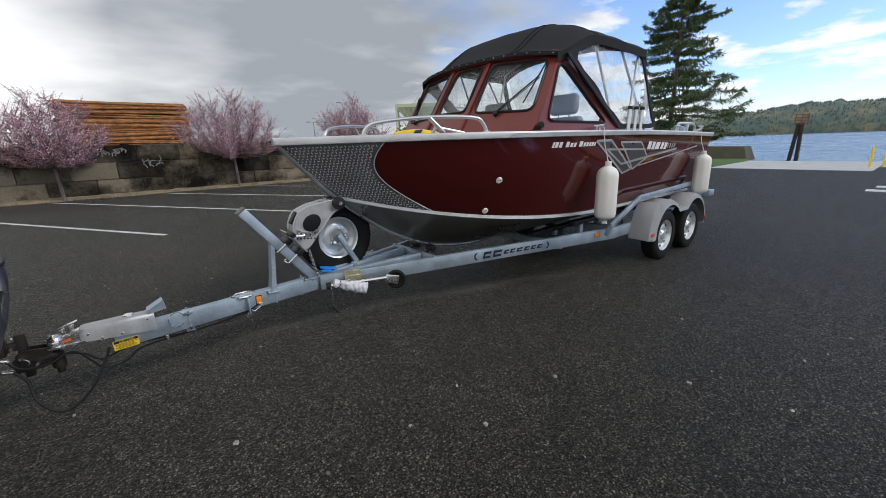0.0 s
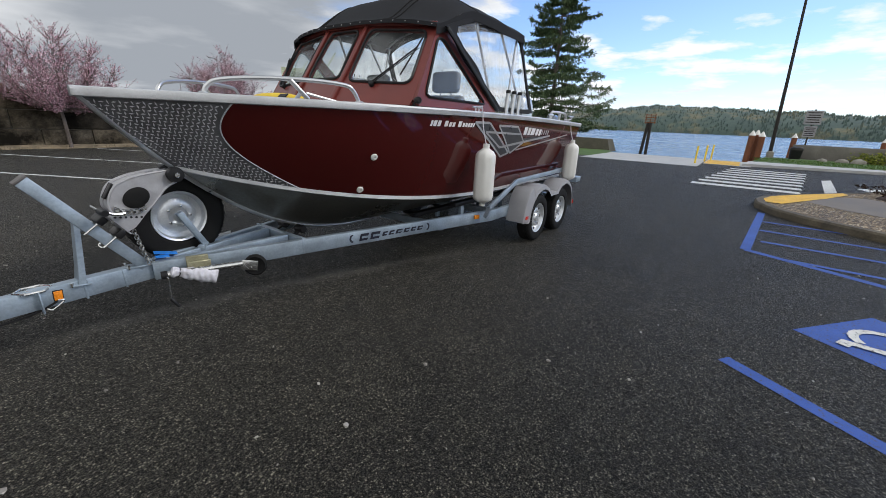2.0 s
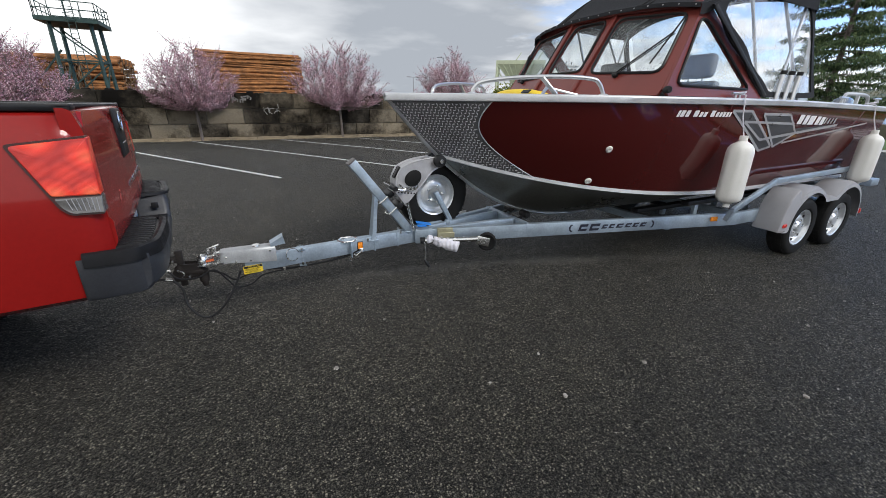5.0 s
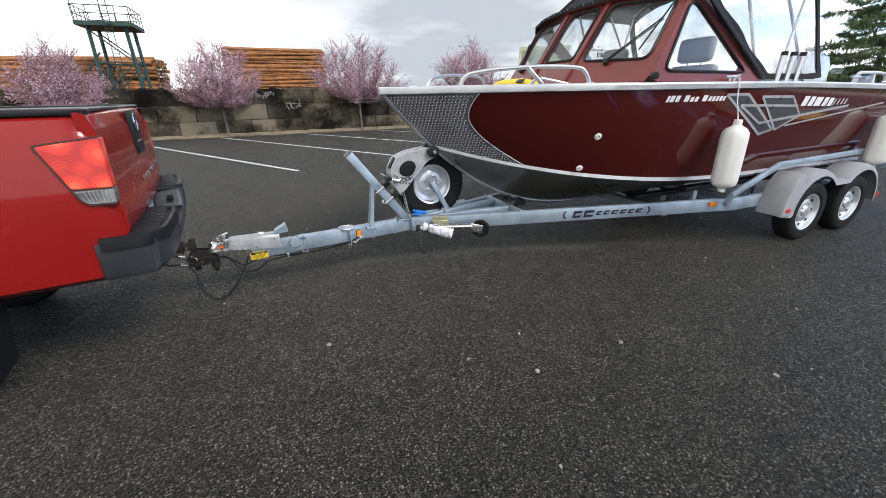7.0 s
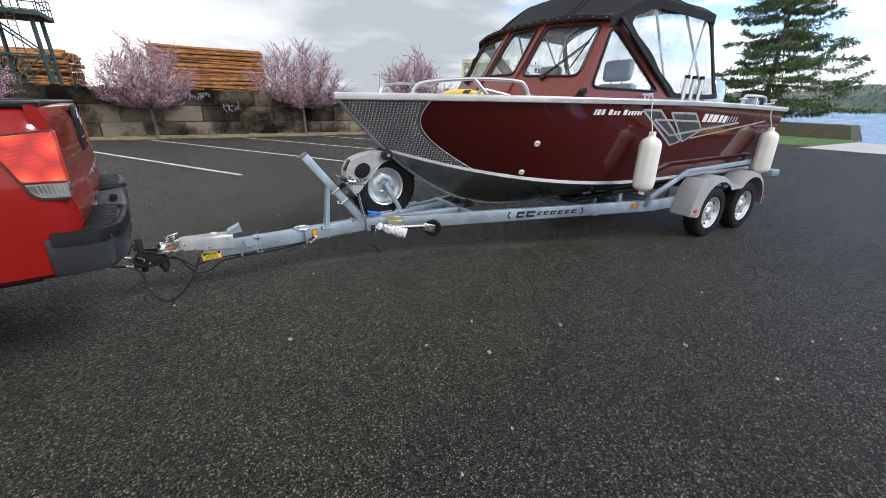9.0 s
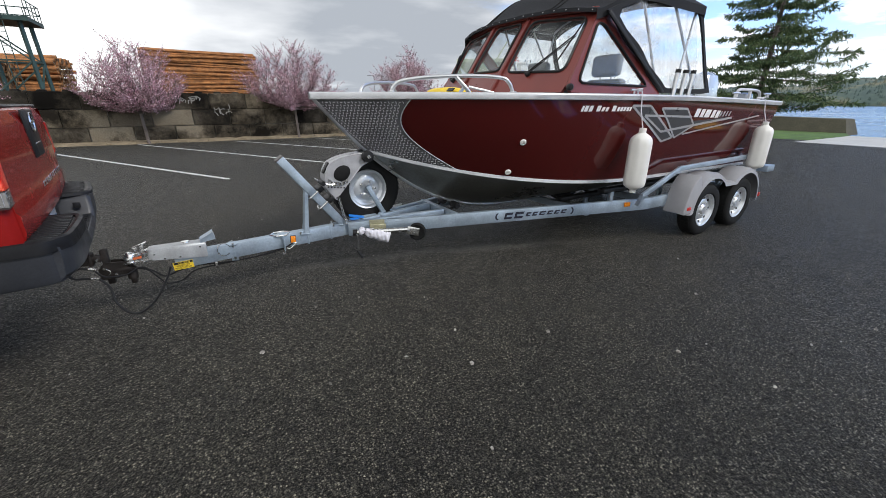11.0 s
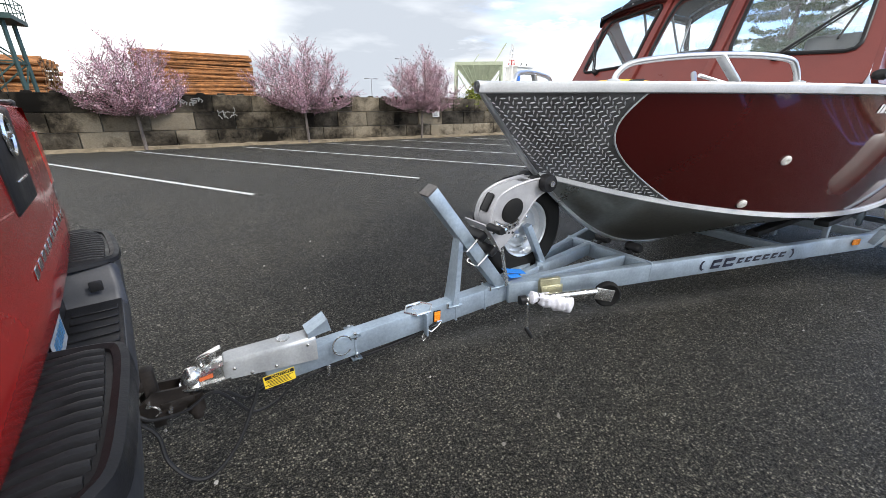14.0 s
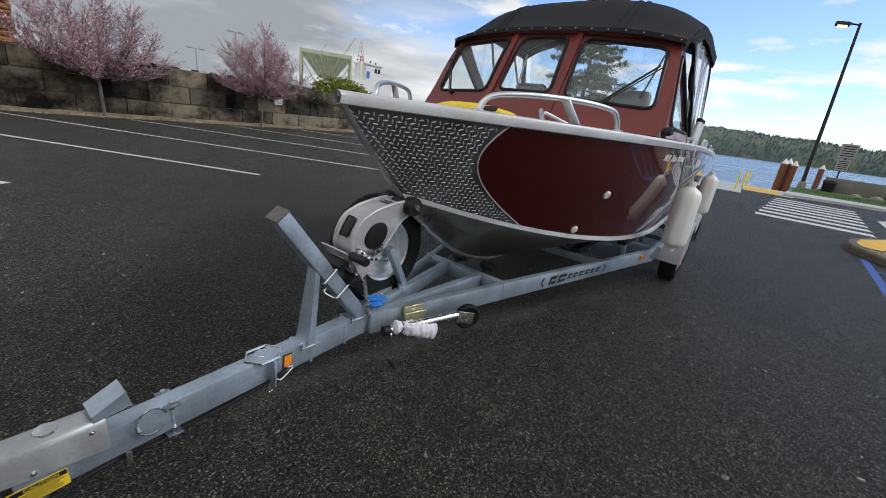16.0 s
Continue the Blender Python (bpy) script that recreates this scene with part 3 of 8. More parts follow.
def stroke(bm, pts, w):
    for a, b in zip(pts, pts[1:]):
        a, b = Vector(a), Vector(b)
        d = (b - a).normalized()
        n = Vector((-d.y, d.x)) * w / 2
        e = d * w * 0.3
        LIFT[0] += 0.0004
        bm.faces.new([bm.verts.new((q.x, q.y, LIFT[0])) for q in (a + n - e, b + n + e, b - n + e, a - n - e)])


stroke(bm, [(5.29 + 0.235 * math.cos(a), -4.83 + 0.235 * math.sin(a)) for a in np.linspace(-1.35, 2.0, 13)], 0.07)
stroke(bm, [(5.23, -5.16), (5.265, -4.90), (5.07, -4.84), (5.115, -4.53), (5.05, -4.50)], 0.085)
stroke(bm, [(5.26, -5.03), (5.09, -5.0)], 0.075)
LIFT[0] += 0.0004
bm.faces.new([bm.verts.new((5.16 + 0.055 * math.cos(a), -5.25 + 0.095 * math.sin(a), LIFT[0])) for a in np.linspace(0, 2 * math.pi, 15)[:-1]])
bmesh.ops.translate(bm, verts=bm.verts[:], vec=(-0.21, 0.06, 0))
solo("road_marking", bm, WHITE_LINE, "white wheeled-chair sign painted on the pad", "road marking", kind="structure", smooth=0)

# hatched aisle beside the island
line_mark((7.66, -3.80), (11.45, -4.10), 0.13, BLUE_LINE, "road_marking", "blue hatched aisle edge line")
line_mark((7.66, -3.80), (5.2, -8.6), 0.13, BLUE_LINE, "road_marking", "blue hatched aisle edge line")
for k in range(6):
    x = 10.3 - 0.95 * k
    y = -4.0 if x > 7.6 else -3.85 - (7.6 - x) * 1.95
    line_mark((x, y), (x - 0.22, -7.4 if x > 7 else -9.4), 0.10, BLUE_LINE, "road_marking", "blue hatched aisle bar", 0.007)

# zebra crossing
for k in range(8):
    x = 16.3 + 1.17 * k
    line_mark((x, -2.35 - 0.13 * k), (x, -5.15 - 0.13 * k), 0.55, WHITE_LINE, "road_marking", "white zebra crossing bar")
road_mark([(16.95, -5.77), (17.45, -6.12), (22.4, -6.60), (21.75, -6.24)], WHITE_LINE, "road_marking", "white painted lane bar")
road_mark([(18.6, -7.1), (19.6, -6.9), (20.9, -8.6), (20.5, -8.8), (19.2, -7.6)], WHITE_LINE, "road_marking", "worn white lane arrow")
road_mark([(26.7, -3.6), (26.7, -2.0), (30.5, -2.0), (30.5, -3.6)], YELLOW_LINE, "road_marking", "yellow tactile strip at the dock", 0.012)

# ---- boat ----
BOW, STEM, AFT = 1.38, 1.86, 7.58


def yg(x):
    s = min(1.0, max(0.0, (x - BOW) / 3.02))
    return 1.16 * (1 - (1 - s) ** 2.3)


def zg(x):
    return 1.745 - 0.05 * max(0.0, (x - 5.0) / 2.6) ** 1.5


def yc(x):
    s = min(1.0, max(0.0, (x - STEM) / 3.14))
    return 1.02 * (1 - (1 - s) ** 2.3)


def zc(x):
    s = min(1.0, max(0.0, (x - STEM) / 3.14))
    return 0.84 + 0.376 * (1 - s) ** 2.6


def zk(x):
    s = min(1.0, max(0.0, (x - BOW) / 2.3))
    return 0.47 + 1.25 * (1 - s) ** 2.2


def hull(x, v, side=-1, out=0.0):
    """A place on the topside: v runs from the gunwale (0) to the chine (1)."""
    y1, z1 = (yc(x), zc(x)) if x > STEM else (0.0, zk(x))
    y0, z0 = yg(x), zg(x) - 0.045
    y = y0 + (y1 - y0) * v + 0.03 * math.sin(math.pi * v) * min(1, (x - BOW))
    p = Vector((x, y, z0 + (z1 - z0) * v))
    if out:
        e = 0.01
        dx = hull(min(x + e, AFT), v, 1) - hull(x - e, v, 1)
        dv = hull(x, min(v + e, 1), 1) - hull(x, max(v - e, 0), 1)
        n = dx.cross(dv).normalized()
        if n.y < 0:
            n = -n
        p = p + n * out
    p.y *= side
    return p


def xb(v):
    """Where the tread plate ends and the paint begins."""
    return 2.10 - 0.20 * v * (1 - v) ** 1.2 * 1.6 + 0.56 * v**3.0


def xt(v):
    return AFT - 0.33 * v


boat = thing("boat", (4.5, 0, 0.47), "maroon aluminium sport-fishing boat with charcoal canvas top, on its trailer", "boat")
NV = 14
for side in (-1, 1):
    bm = BM()
    rings(bm, [[hull(xb(j / NV) + (xt(j / NV) - xb(j / NV)) * i / 60, j / NV, side) for i in range(61)] for j in range(NV + 1)], caps=False, loop_closed=False)
    part("topside", bm, RED_HULL, boat, "glossy maroon painted hull side")
    bm = BM()
    rings(bm, [[hull(BOW + (xb(j / NV) - BOW) * i / 24, j / NV, side) for i in range(25)] for j in range(NV + 1)], caps=False, loop_closed=False)
    bow_plate = part("bow_plate", bm, PLATE, boat, "dark diamond tread plate at the bow")
    # raised bars of the tread plate
    bm = BM()
    row = 0
    z = 1.665
    while z > 0.98:
        x = 1.41
        col = 0
        while x < 2.75:
            z0 = zg(x) - 0.045
            z1 = zc(x) if x > STEM else zk(x)
            v = (z0 - z) / max(z0 - z1, 1e-3)
            if 0.03 < v < 0.955 and x < xb(v) - 0.03 and x > BOW + 0.05:
                c = hull(x, v, side, 0.0004)
                ex = (hull(x + 0.01, v, side) - hull(x - 0.01, v, side)).normalized()
                ez = hull(x, max(v - 0.02, 0), side) - hull(x, v, side)
                ez = (ez - ex * ez.dot(ex)).normalized()
                n = ex.cross(ez).normalized()
                if n.y * side < 0:
                    n = -n
                s = 1 if (row + col) % 2 else -1
                d = (ex * 0.93 + ez * 0.37).normalized() if s > 0 else (ez * 0.93 - ex * 0.37).normalized()
                q = d.cross(n)
                ring = [c + d * 0.0165, c + q * 0.0056, c - d * 0.0165, c - q * 0.0056]
                vs = [bm.verts.new(p) for p in ring]
                tops = [bm.verts.new(c + d * 0.009 + n * 0.0026), bm.verts.new(c - d * 0.009 + n * 0.0026)]
                for f in ((vs[0], vs[1], tops[0]), (vs[1], tops[1], tops[0]), (vs[1], vs[2], tops[1]), (vs[2], vs[3], tops[1]), (vs[3], tops[0], tops[1]), (vs[3], vs[0], tops[0])):
                    bm.faces.new(f)
            x += 0.0265
            col += 1
        z -= 0.0225
        row += 1
    tread = part("tread_bar", bm, TREAD, bow_plate, "raised bright bars of the tread plate", smooth=0)
    tagged(tread, kind="stuff")
    # bright strip between plate and paint
    bm = BM()
    tube(bm, [hull(xb(j / 30), j / 30, side, 0.002) for j in range(31)], 0.005, 6)
    part("plate_edge", bm, ALU_WHITE, boat)
    # chine trim and spray rail
    bm = BM()
    xs = [STEM + 0.005 + (7.25 - STEM) * (i / 60) for i in range(61)]
    rings(bm, [[(x, side * (yc(x) + dy), zc(x) + dz) for x in xs] for dy, dz in ((0.0, 0.026), (0.016, 0.020), (0.020, -0.010), (0.0, -0.016))], caps=False, loop_closed=False)
    part("chine_trim", bm, ALU_WHITE, boat, "pale aluminium chine strip")
    # gunwale: a rounded extrusion
    bm = BM()
    xs = [BOW - 0.02 + (AFT + 0.02 - BOW) * (i / 70) ** 1.25 for i in range(71)]
    prof = ((0.0, -0.055), (0.022, -0.05), (0.03, -0.012), (0.022, 0.002), (-0.09, 0.010), (-0.10, -0.02))
    rings(bm, [[(x, side * max(0.0, yg(x) + (dy if x > BOW + 0.15 or dy > 0 else dy * max(0, (x - BOW) / 0.15))), zg(x) + dz) for x in xs] for dy, dz in prof], caps=False, loop_closed=False)
    part("gunwale", bm, ALU_WHITE, boat, "pale aluminium gunwale")

# bottom, keel and transom
bm = BM()
cols = []
for i in range(51):
    x = STEM + 0.0 + (7.25 - STEM) * i / 50
    row = []
    for j in range(-8, 9):
        f = abs(j) / 8
        y = yc(x) * f
        row.append((x, math.copysign(y, j), zk(x) + (zc(x) - 0.0 - zk(x)) * (f**1.08)))
    cols.append(row)
rings(bm, cols, caps=False, loop_closed=False)
part("hull_bottom", bm, ALU_BOTTOM, boat, "unpainted aluminium hull bottom")
bm = BM()
tube(bm, [(BOW + 0.012 + (3.9 - BOW) * i / 40, 0, zk(BOW + 0.012 + (3.9 - BOW) * i / 40) - 0.004) for i in range(41)], 0.018, 8)
part("keel_bar", bm, ALU, boat, "bare aluminium stem and keel bar")
bm = BM()
prof = [(xt(0), 1.16, 1.67), (xt(1), 1.02, 0.84), (xt(1), 0, 0.47), (xt(1), -1.02, 0.84), (xt(0), -1.16, 1.67)]
rings(bm, [prof, [(x - 0.04, y, z) for x, y, z in prof]])
part("transom", bm, RED_HULL, boat)

# foredeck and cockpit sole
bm = BM()
rings(bm, [[(x, s * (yg(x) - 0.05) * k, zg(x) - 0.035) for k, s in ((1, -1), (0.5, -1), (0, 1), (0.5, 1), (1, 1))] for x in np.linspace(BOW + 0.14, 3.45, 20)], caps=False, loop_closed=False)
part("foredeck", bm, DECK, boat, "grey painted foredeck")
bm = BM()
rings(bm, [[(x, -yc(x) * 0.95, 1.0), (x, yc(x) * 0.95, 1.0)] for x in np.linspace(3.45, 7.2, 6)], caps=False, loop_closed=False)
part("cockpit_floor", bm, DECK, boat)
for side in (-1, 1):
    bm = BM()
    span(bm, (4.5, side * 0.90 - 0.02, 1.0), (7.2, side * 0.90 + 0.02, 1.72))
    part("inner_wall", bm, DECK, boat)


# windscreen: three panes in painted frames
def bilinear(a, b, c, d, back):
    a, b, c, d = (Vector(p) for p in (a, b, c, d))
    n = (b - a).cross(d - a).normalized()
    if n.x > 0:
        n = -n

    def at(u, v, depth):
        return (a * (1 - u) + b * u) * (1 - v) + (d * (1 - u) + c * u) * v - n * depth

    return at


def pane_unit(name, at, outer, inner_poly, rad, glass, frame_label, lip=0.012, glass_label="rain-spotted window glass"):
    """A framed window: painted sheet with a rounded hole, black gasket and glass."""
    hole = rounded(inner_poly, rad)
    o, i = ring_match(outer, hole)
    bm = BM()
    framed(bm, o, i, at, 0.03)
    fr = part(name, bm, RED_CABIN, boat, frame_label)
    c = sum((Vector(p) for p in hole), Vector((0, 0))) / len(hole)
    bm = BM()
    loop = resample(hole, 60)
    pts = [at(p.x, p.y, -0.006) for p in loop]
    tube(bm, pts + [pts[0]], lip, 6, caps=False)
    part("gasket", bm, BLACK, fr, "black rubber window gasket")
    bm = BM()
    lo = [at(p.x, p.y, 0.010) for p in loop]
    hi = [at(p.x, p.y, 0.014) for p in loop]
    rings(bm, [lo, hi])
    g = part("pane", bm, glass, fr, glass_label, smooth=0)
    g.visible_shadow = False
    return fr


RECT = [(0, 0), (1, 0), (1, 1), (0, 1)]
WB, WT = 1.76, 2.50
cent = bilinear((3.17, -0.30, WB), (3.17, 0.30, WB), (3.70, 0.27, WT), (3.70, -0.27, WT), 0)
pane_unit("windscreen_panel", cent, RECT, [(0.11, 0.30), (0.89, 0.30), (0.86, 0.95), (0.14, 0.95)], 0.10, GLASS, "red painted middle windscreen frame")
for side in (-1, 1):
    at = bilinear((3.17, side * 0.30, WB), (3.38, side * 1.05, WB), (3.86, side * 0.95, 2.47), (3.70, side * 0.27, WT), 0)
    pane_unit("windscreen_panel", at, RECT, [(0.07, 0.27), (0.90, 0.25), (0.90, 0.93), (0.07, 0.95)], 0.09, GLASS, "red painted side windscreen frame")


def side_at(side):
    def at(x, z, depth):
        return Vector((x, side * (1.085 - 0.175 * (z - 1.75) - depth), z))

    return at


for side in (-1, 1):
    pane_unit("side_window", side_at(side), [(3.38, 1.755), (4.86, 1.755), (3.98, 2.47), (3.86, 2.475)], [(3.54, 1.84), (4.58, 1.83), (3.93, 2.36), (3.83, 2.37)], [0.07, 0.05, 0.06, 0.05], GLASS, "red painted side window frame, three-cornered")
# post between the panes
for y in (-0.285, 0.285):
    part("windscreen_post", beam(BM(), (3.16, y, WB), (3.695, y * 0.95, WT), 0.05, 0.035, 0.008), RED_CABIN, boat)
bm = BM()
for a, b in (((3.69, -0.28, 2.515), (3.69, 0.28, 2.515)), ((3.69, -0.28, 2.515), (3.87, -0.95, 2.49)), ((3.69, 0.28, 2.515), (3.87, 0.95, 2.49))):
    beam(bm, a, b, 0.05, 0.04, 0.01)
part("windscreen_header", bm, RED_CABIN, boat)


# canvas top
def can_edge(x):
    k = (x - 3.80) / 0.62
    z = 2.475 + 0.215 * smooth01(max(0.0, min(1, k)) ** 0.85) if k < 1 else 2.69 - 0.03 * smooth01((x - 4.42) / 1.05)
    return z


def canopy(x, u):
    """u from -1 (port edge) to 1."""
    ze = can_edge(x)
    crown = 0.06 + 0.16 * smooth01((x - 3.78) / 0.55)
    w = 0.985 + 0.045 * smooth01((x - 3.8) / 1.0)
    f = 1 - abs(u) ** 3.6
    lead = 0.16 * (1 - u * u) * (1 - smooth01((x - 3.8) / 0.9))
    return Vector((x - lead, w * (u if abs(u) < 1 else u), ze + crown * f + 0.006 * noise.noise((x * 5, u * 6, 0))))


xs = list(np.linspace(3.79, 5.48, 34))
bm = BM()
us = [math.copysign(abs(k / 20) ** 0.8, k) for k in range(-20, 21)]
rings(bm, [[canopy(x, u) for u in us] for x in xs], caps=False, loop_closed=False)
top = part("canvas_top", bm, FABRIC, boat, "charcoal canvas roof with stitched seams")
bm = BM()
for side in (-1, 1):
    rings(bm, [[canopy(x, side) + Vector((0, side * 0.004, -d)) for x in xs] for d in (0.0, 0.05, 0.085)], caps=False, loop_closed=False)
rings(bm, [[canopy(xs[-1], u) + Vector((0.004, 0, -d)) for u in us] for d in (0.0, 0.06, 0.11)], caps=False, loop_closed=False)
rings(bm, [[canopy(xs[0], u) + Vector((-0.006, 0, -d)) for u in us] for d in (-0.004, 0.03)], caps=False, loop_closed=False)
part("valance", bm, FABRIC, top, "hanging canvas edge")
for u in (-0.56, -0.50, 0.50, 0.56):
    part("seam", tube(BM(), [canopy(x, u) + Vector((0, 0, 0.004)) for x in xs[:18]], 0.006, 5), RUBBER, top, "black piped seam")
for x in (4.42, 5.0):
    part("seam", tube(BM(), [canopy(x, u) + Vector((0, 0, 0.003)) for u in us], 0.005, 5), RUBBER, top, "black piped seam")
for k in range(17):
    u = -0.97 + 1.94 * k / 16
    p = canopy(xs[0], u) + Vector((-0.014, 0, -0.012))
    part("snap", lathe(BM(), [(0.0065, 0), (0.005, 0.004)], p, (-1, 0, 0.3), 8), FENDER_GREY, top)

# side curtains: clear vinyl bound in canvas
for side in (-1, 1):
    at = side_at(side)

    def cur(x, z, d=0.0, at=at, side=side):
        y = 1.085 - 0.10 * (z - 1.75)
        return Vector((x, side * (y - d + 0.012 * math.sin(x * 17 + z * 4) * smooth01((z - 1.7) * 3) * smooth01((2.66 - z) * 3)), z))

    poly = [(4.80, 1.77), (5.80, 1.77), (5.47, 2.64), (4.42, 2.66), (3.87, 2.47)]
    inner = [(4.885, 1.82), (5.71, 1.82), (5.415, 2.595), (4.44, 2.615), (4.00, 2.475)]
    bm = BM()
    nx, ny = 26, 14

    def quad(u, v):
        a, b = Vector((4.90, 1.78)), Vector((5.78, 1.78))
        tl, tr = Vector((4.02, 2.48)), Vector((5.46, 2.64))
        p = (a * (1 - u) + b * u) * (1 - v) + (tl * (1 - u) + tr * u) * v
        return p + Vector((0, 0.16 * v * math.sin(math.pi * min(1, u * 1.25)) * (1 - u) * 0.9))

    rings(bm, [[cur(*quad(i / nx, j / ny)) for i in range(nx + 1)] for j in range(ny + 1)], caps=False, loop_closed=False)
    curtain = part("side_curtain", bm, VINYL, boat, "creased clear vinyl side curtain")
    curtain.visible_shadow = False
    bm = BM()
    o, i = ring_match(rounded(poly, 0.03), rounded(inner, 0.03))
    framed(bm, o, i, lambda x, z, d: cur(x, z, d - 0.012), 0.02)
    part("binding", bm, FABRIC, curtain, "black canvas binding")
    bm = BM()
    beam(bm, cur(3.90, 2.455, -0.016), cur(4.84, 1.775, -0.014), 0.035, 0.008, 0.003, up=(0, -side, 0.1))
    part("zip_flap", bm, BLACK, curtain)
    # hoops that carry the canvas
    for x0, x1 in ((4.86, 4.45), (5.62, 5.0), (5.15, 5.42)):
        part("hoop_leg", tube(BM(), [(x0, side * 1.03, 1.74), (x1, side * 0.97, can_edge(x1) - 0.03)], 0.013, 8), ALU, boat, "aluminium canopy hoop leg")
for x1 in (4.45, 5.0, 5.42):
    part("hoop_bow", tube(BM(), [canopy(x1, u) + Vector((0, 0, -0.03)) for u in np.linspace(-0.95, 0.95, 15)], 0.012, 6), ALU, boat)
# rear curtain rolled down in clear vinyl
bm = BM()
rings(bm, [[(5.47 + 0.33 * k / 6, 0.95 * u, 2.66 - 0.87 * k / 6 + 0.13 * (1 - abs(u) ** 3.6) * (1 - k / 6)) for u in us[::4]] for k in range(7)], caps=False, loop_closed=False)
rc = part("rear_curtain", bm, VINYL, boat, "clear vinyl rear curtain")
rc.visible_shadow = False

# seats
for y in (-0.52, 0.52):
    bm = BM()
    box(bm, (4.62, y, 1.62), (0.12, 0.48, 0.62), (0, 8, 0), 0.05, 3)
    box(bm, (4.40, y, 1.40), (0.5, 0.5, 0.14), (0, 0, 0), 0.05, 3)
    tube(bm, [(4.4, y, 1.0), (4.4, y, 1.36)], 0.05, 10)
    st = part("helm_seat", bm, SEAT_GREY, boat, "grey vinyl helm seat")
    bm = BM()
    box(bm, (4.66, y, 2.07), (0.11, 0.36, 0.24), (0, 8, 0), 0.054, 4)
    tube(bm, [(4.65, y - 0.07, 1.88), (4.66, y - 0.07, 2.0)], 0.008, 6)
    tube(bm, [(4.65, y + 0.07, 1.88), (4.66, y + 0.07, 2.0)], 0.008, 6)
    part("headrest", bm, SEAT_GREY, st)
# dash
bm = BM()
span(bm, (3.42, 0.28, 1.45), (3.75, 0.95, 1.84), 0.03, 2)
part("dash", bm, BLACK, boat)
bm = BM()
span(bm, (3.42, -0.95, 1.45), (3.75, -0.28, 1.84), 0.03, 2)
part("dash", bm, BLACK, boat)

# bow rails
for side in (-1, 1):
    def rl(x, z, inn=0.07, side=side):
        return (x, side * (yg(x) - inn), z)

    bm = BM()
    tube(bm, bend([rl(1.98, 1.745), rl(2.0, 1.80), rl(2.07, 1.845), rl(2.3, 1.875), rl(2.6, 1.885), rl(2.84, 1.872), rl(2.91, 1.83), rl(2.95, 1.75)], 6), 0.0165, 10)
    rail = part("bow_rail", bm, ALU, boat, "bent aluminium grab rail")
    bm = BM()
    beam(bm, rl(2.47, 1.875), rl(2.58, 1.75), 0.015, 0.05, 0.004, up=(0, 1, 0))
    part("rail_brace", bm, ALU, rail)
    for x in (1.98, 2.95):
        part("rail_foot", lathe(BM(), [(0.035, 0), (0.035, 0.006), (0.02, 0.012)], Vector(rl(x, 1.752)), (0, 0, 1), 12), ALU, rail)

# horn, cleats and deck hardware
bm = BM()
lathe(bm, [(0.022, 0.0), (0.03, 0.02), (0.03, 0.05), (0.02, 0.062)], (3.43, -1.06, 1.80), (-0.4, -1, 0), 14)
part("nav_light", bm, BLACK, boat, "round black side light")
for x in (4.33, 6.35, 7.2):
    bm = BM()
    y = -(yg(x) - 0.03)
    tube(bm, [(x - 0.09, y, 1.79), (x + 0.09, y, 1.79)], 0.011, 8)
    for dx in (-0.03, 0.03):
        tube(bm, [(x + dx, y, 1.74), (x + dx, y, 1.79)], 0.010, 8)
    part("cleat", bm, ALU, boat, "aluminium mooring cleat")
bm = BM()
tube(bm, [(2.62, -0.5, 1.74), (2.75, -0.42, 1.82)], 0.016, 8)
tube(bm, [(2.78, -0.44, 1.81), (3.02, -0.52, 1.76)], 0.012, 8)
part("cabin_latch", bm, ALU, boat)
# through-hull fittings
for x, z in ((3.108, 1.314), (3.078, 1.012)):
    v = (zg(x) - 0.045 - z) / (zg(x) - 0.045 - zc(x))
    p, n = hull(x, v, -1), (hull(x, v, -1, 0.02) - hull(x, v, -1)).normalized()
    bm = BM()
    lathe(bm, [(0.030, 0.0), (0.032, 0.006), (0.026, 0.014), (0.014, 0.016), (0.012, 0.004)], p, n, 18)
    part("skin_fitting", bm, WHITE_PLASTIC, boat, "white through-hull fitting")

# rod holders
for k in range(3):
    x = 5.02 + 0.15 * k
    bm = BM()
    tube(bm, [(x, -1.10, 1.72), (x + 0.03, -1.10, 1.99)], 0.024, 12)
    rh = part("rod_holder", bm, ALU, boat, "aluminium rod holder tube")
    bm = BM()
    tube(bm, [(x + 0.028, -1.10, 1.975), (x + 0.032, -1.10, 2.01)], 0.027, 12)
    part("cap", bm, BLACK, rh, "black rubber cap")

# stern rail
for y in (-1.08, 1.08):
    bm = BM()
    tube(bm, bend([(6.45, y, 1.72), (6.50, y, 1.82), (6.62, y, 1.835), (7.05, y, 1.82), (7.12, y, 1.70)], 5), 0.017, 8)
    beam(bm, (6.82, y, 1.70), (6.82, y, 1.82), 0.03, 0.03, 0.004)
    part("stern_rail", bm, ALU_WHITE, boat, "pale aluminium stern rail")

# side graphics: slanted silver and grey bars
GRAPHIC = plain("silver_decal", (0.42, 0.42, 0.43), 0.35, 0.4, 0.03, 10, 80, 0.0)
GRAPHIC_DARK = plain("grey_decal", (0.055, 0.055, 0.06), 0.35, 0.2, 0.1, 10, 80, 0.0)
LETTER = plain("white_decal", (0.72, 0.72, 0.72), 0.35, 0.0, 0.05, 10, 80, 0.0)


def on_side(x, z, lift=0.002):
    x = min(x, AFT - 0.05)
    v = (zg(x) - 0.045 - z) / (zg(x) - 0.045 - zc(x))
    return hull(x, min(max(v, 0), 1), -1, lift)


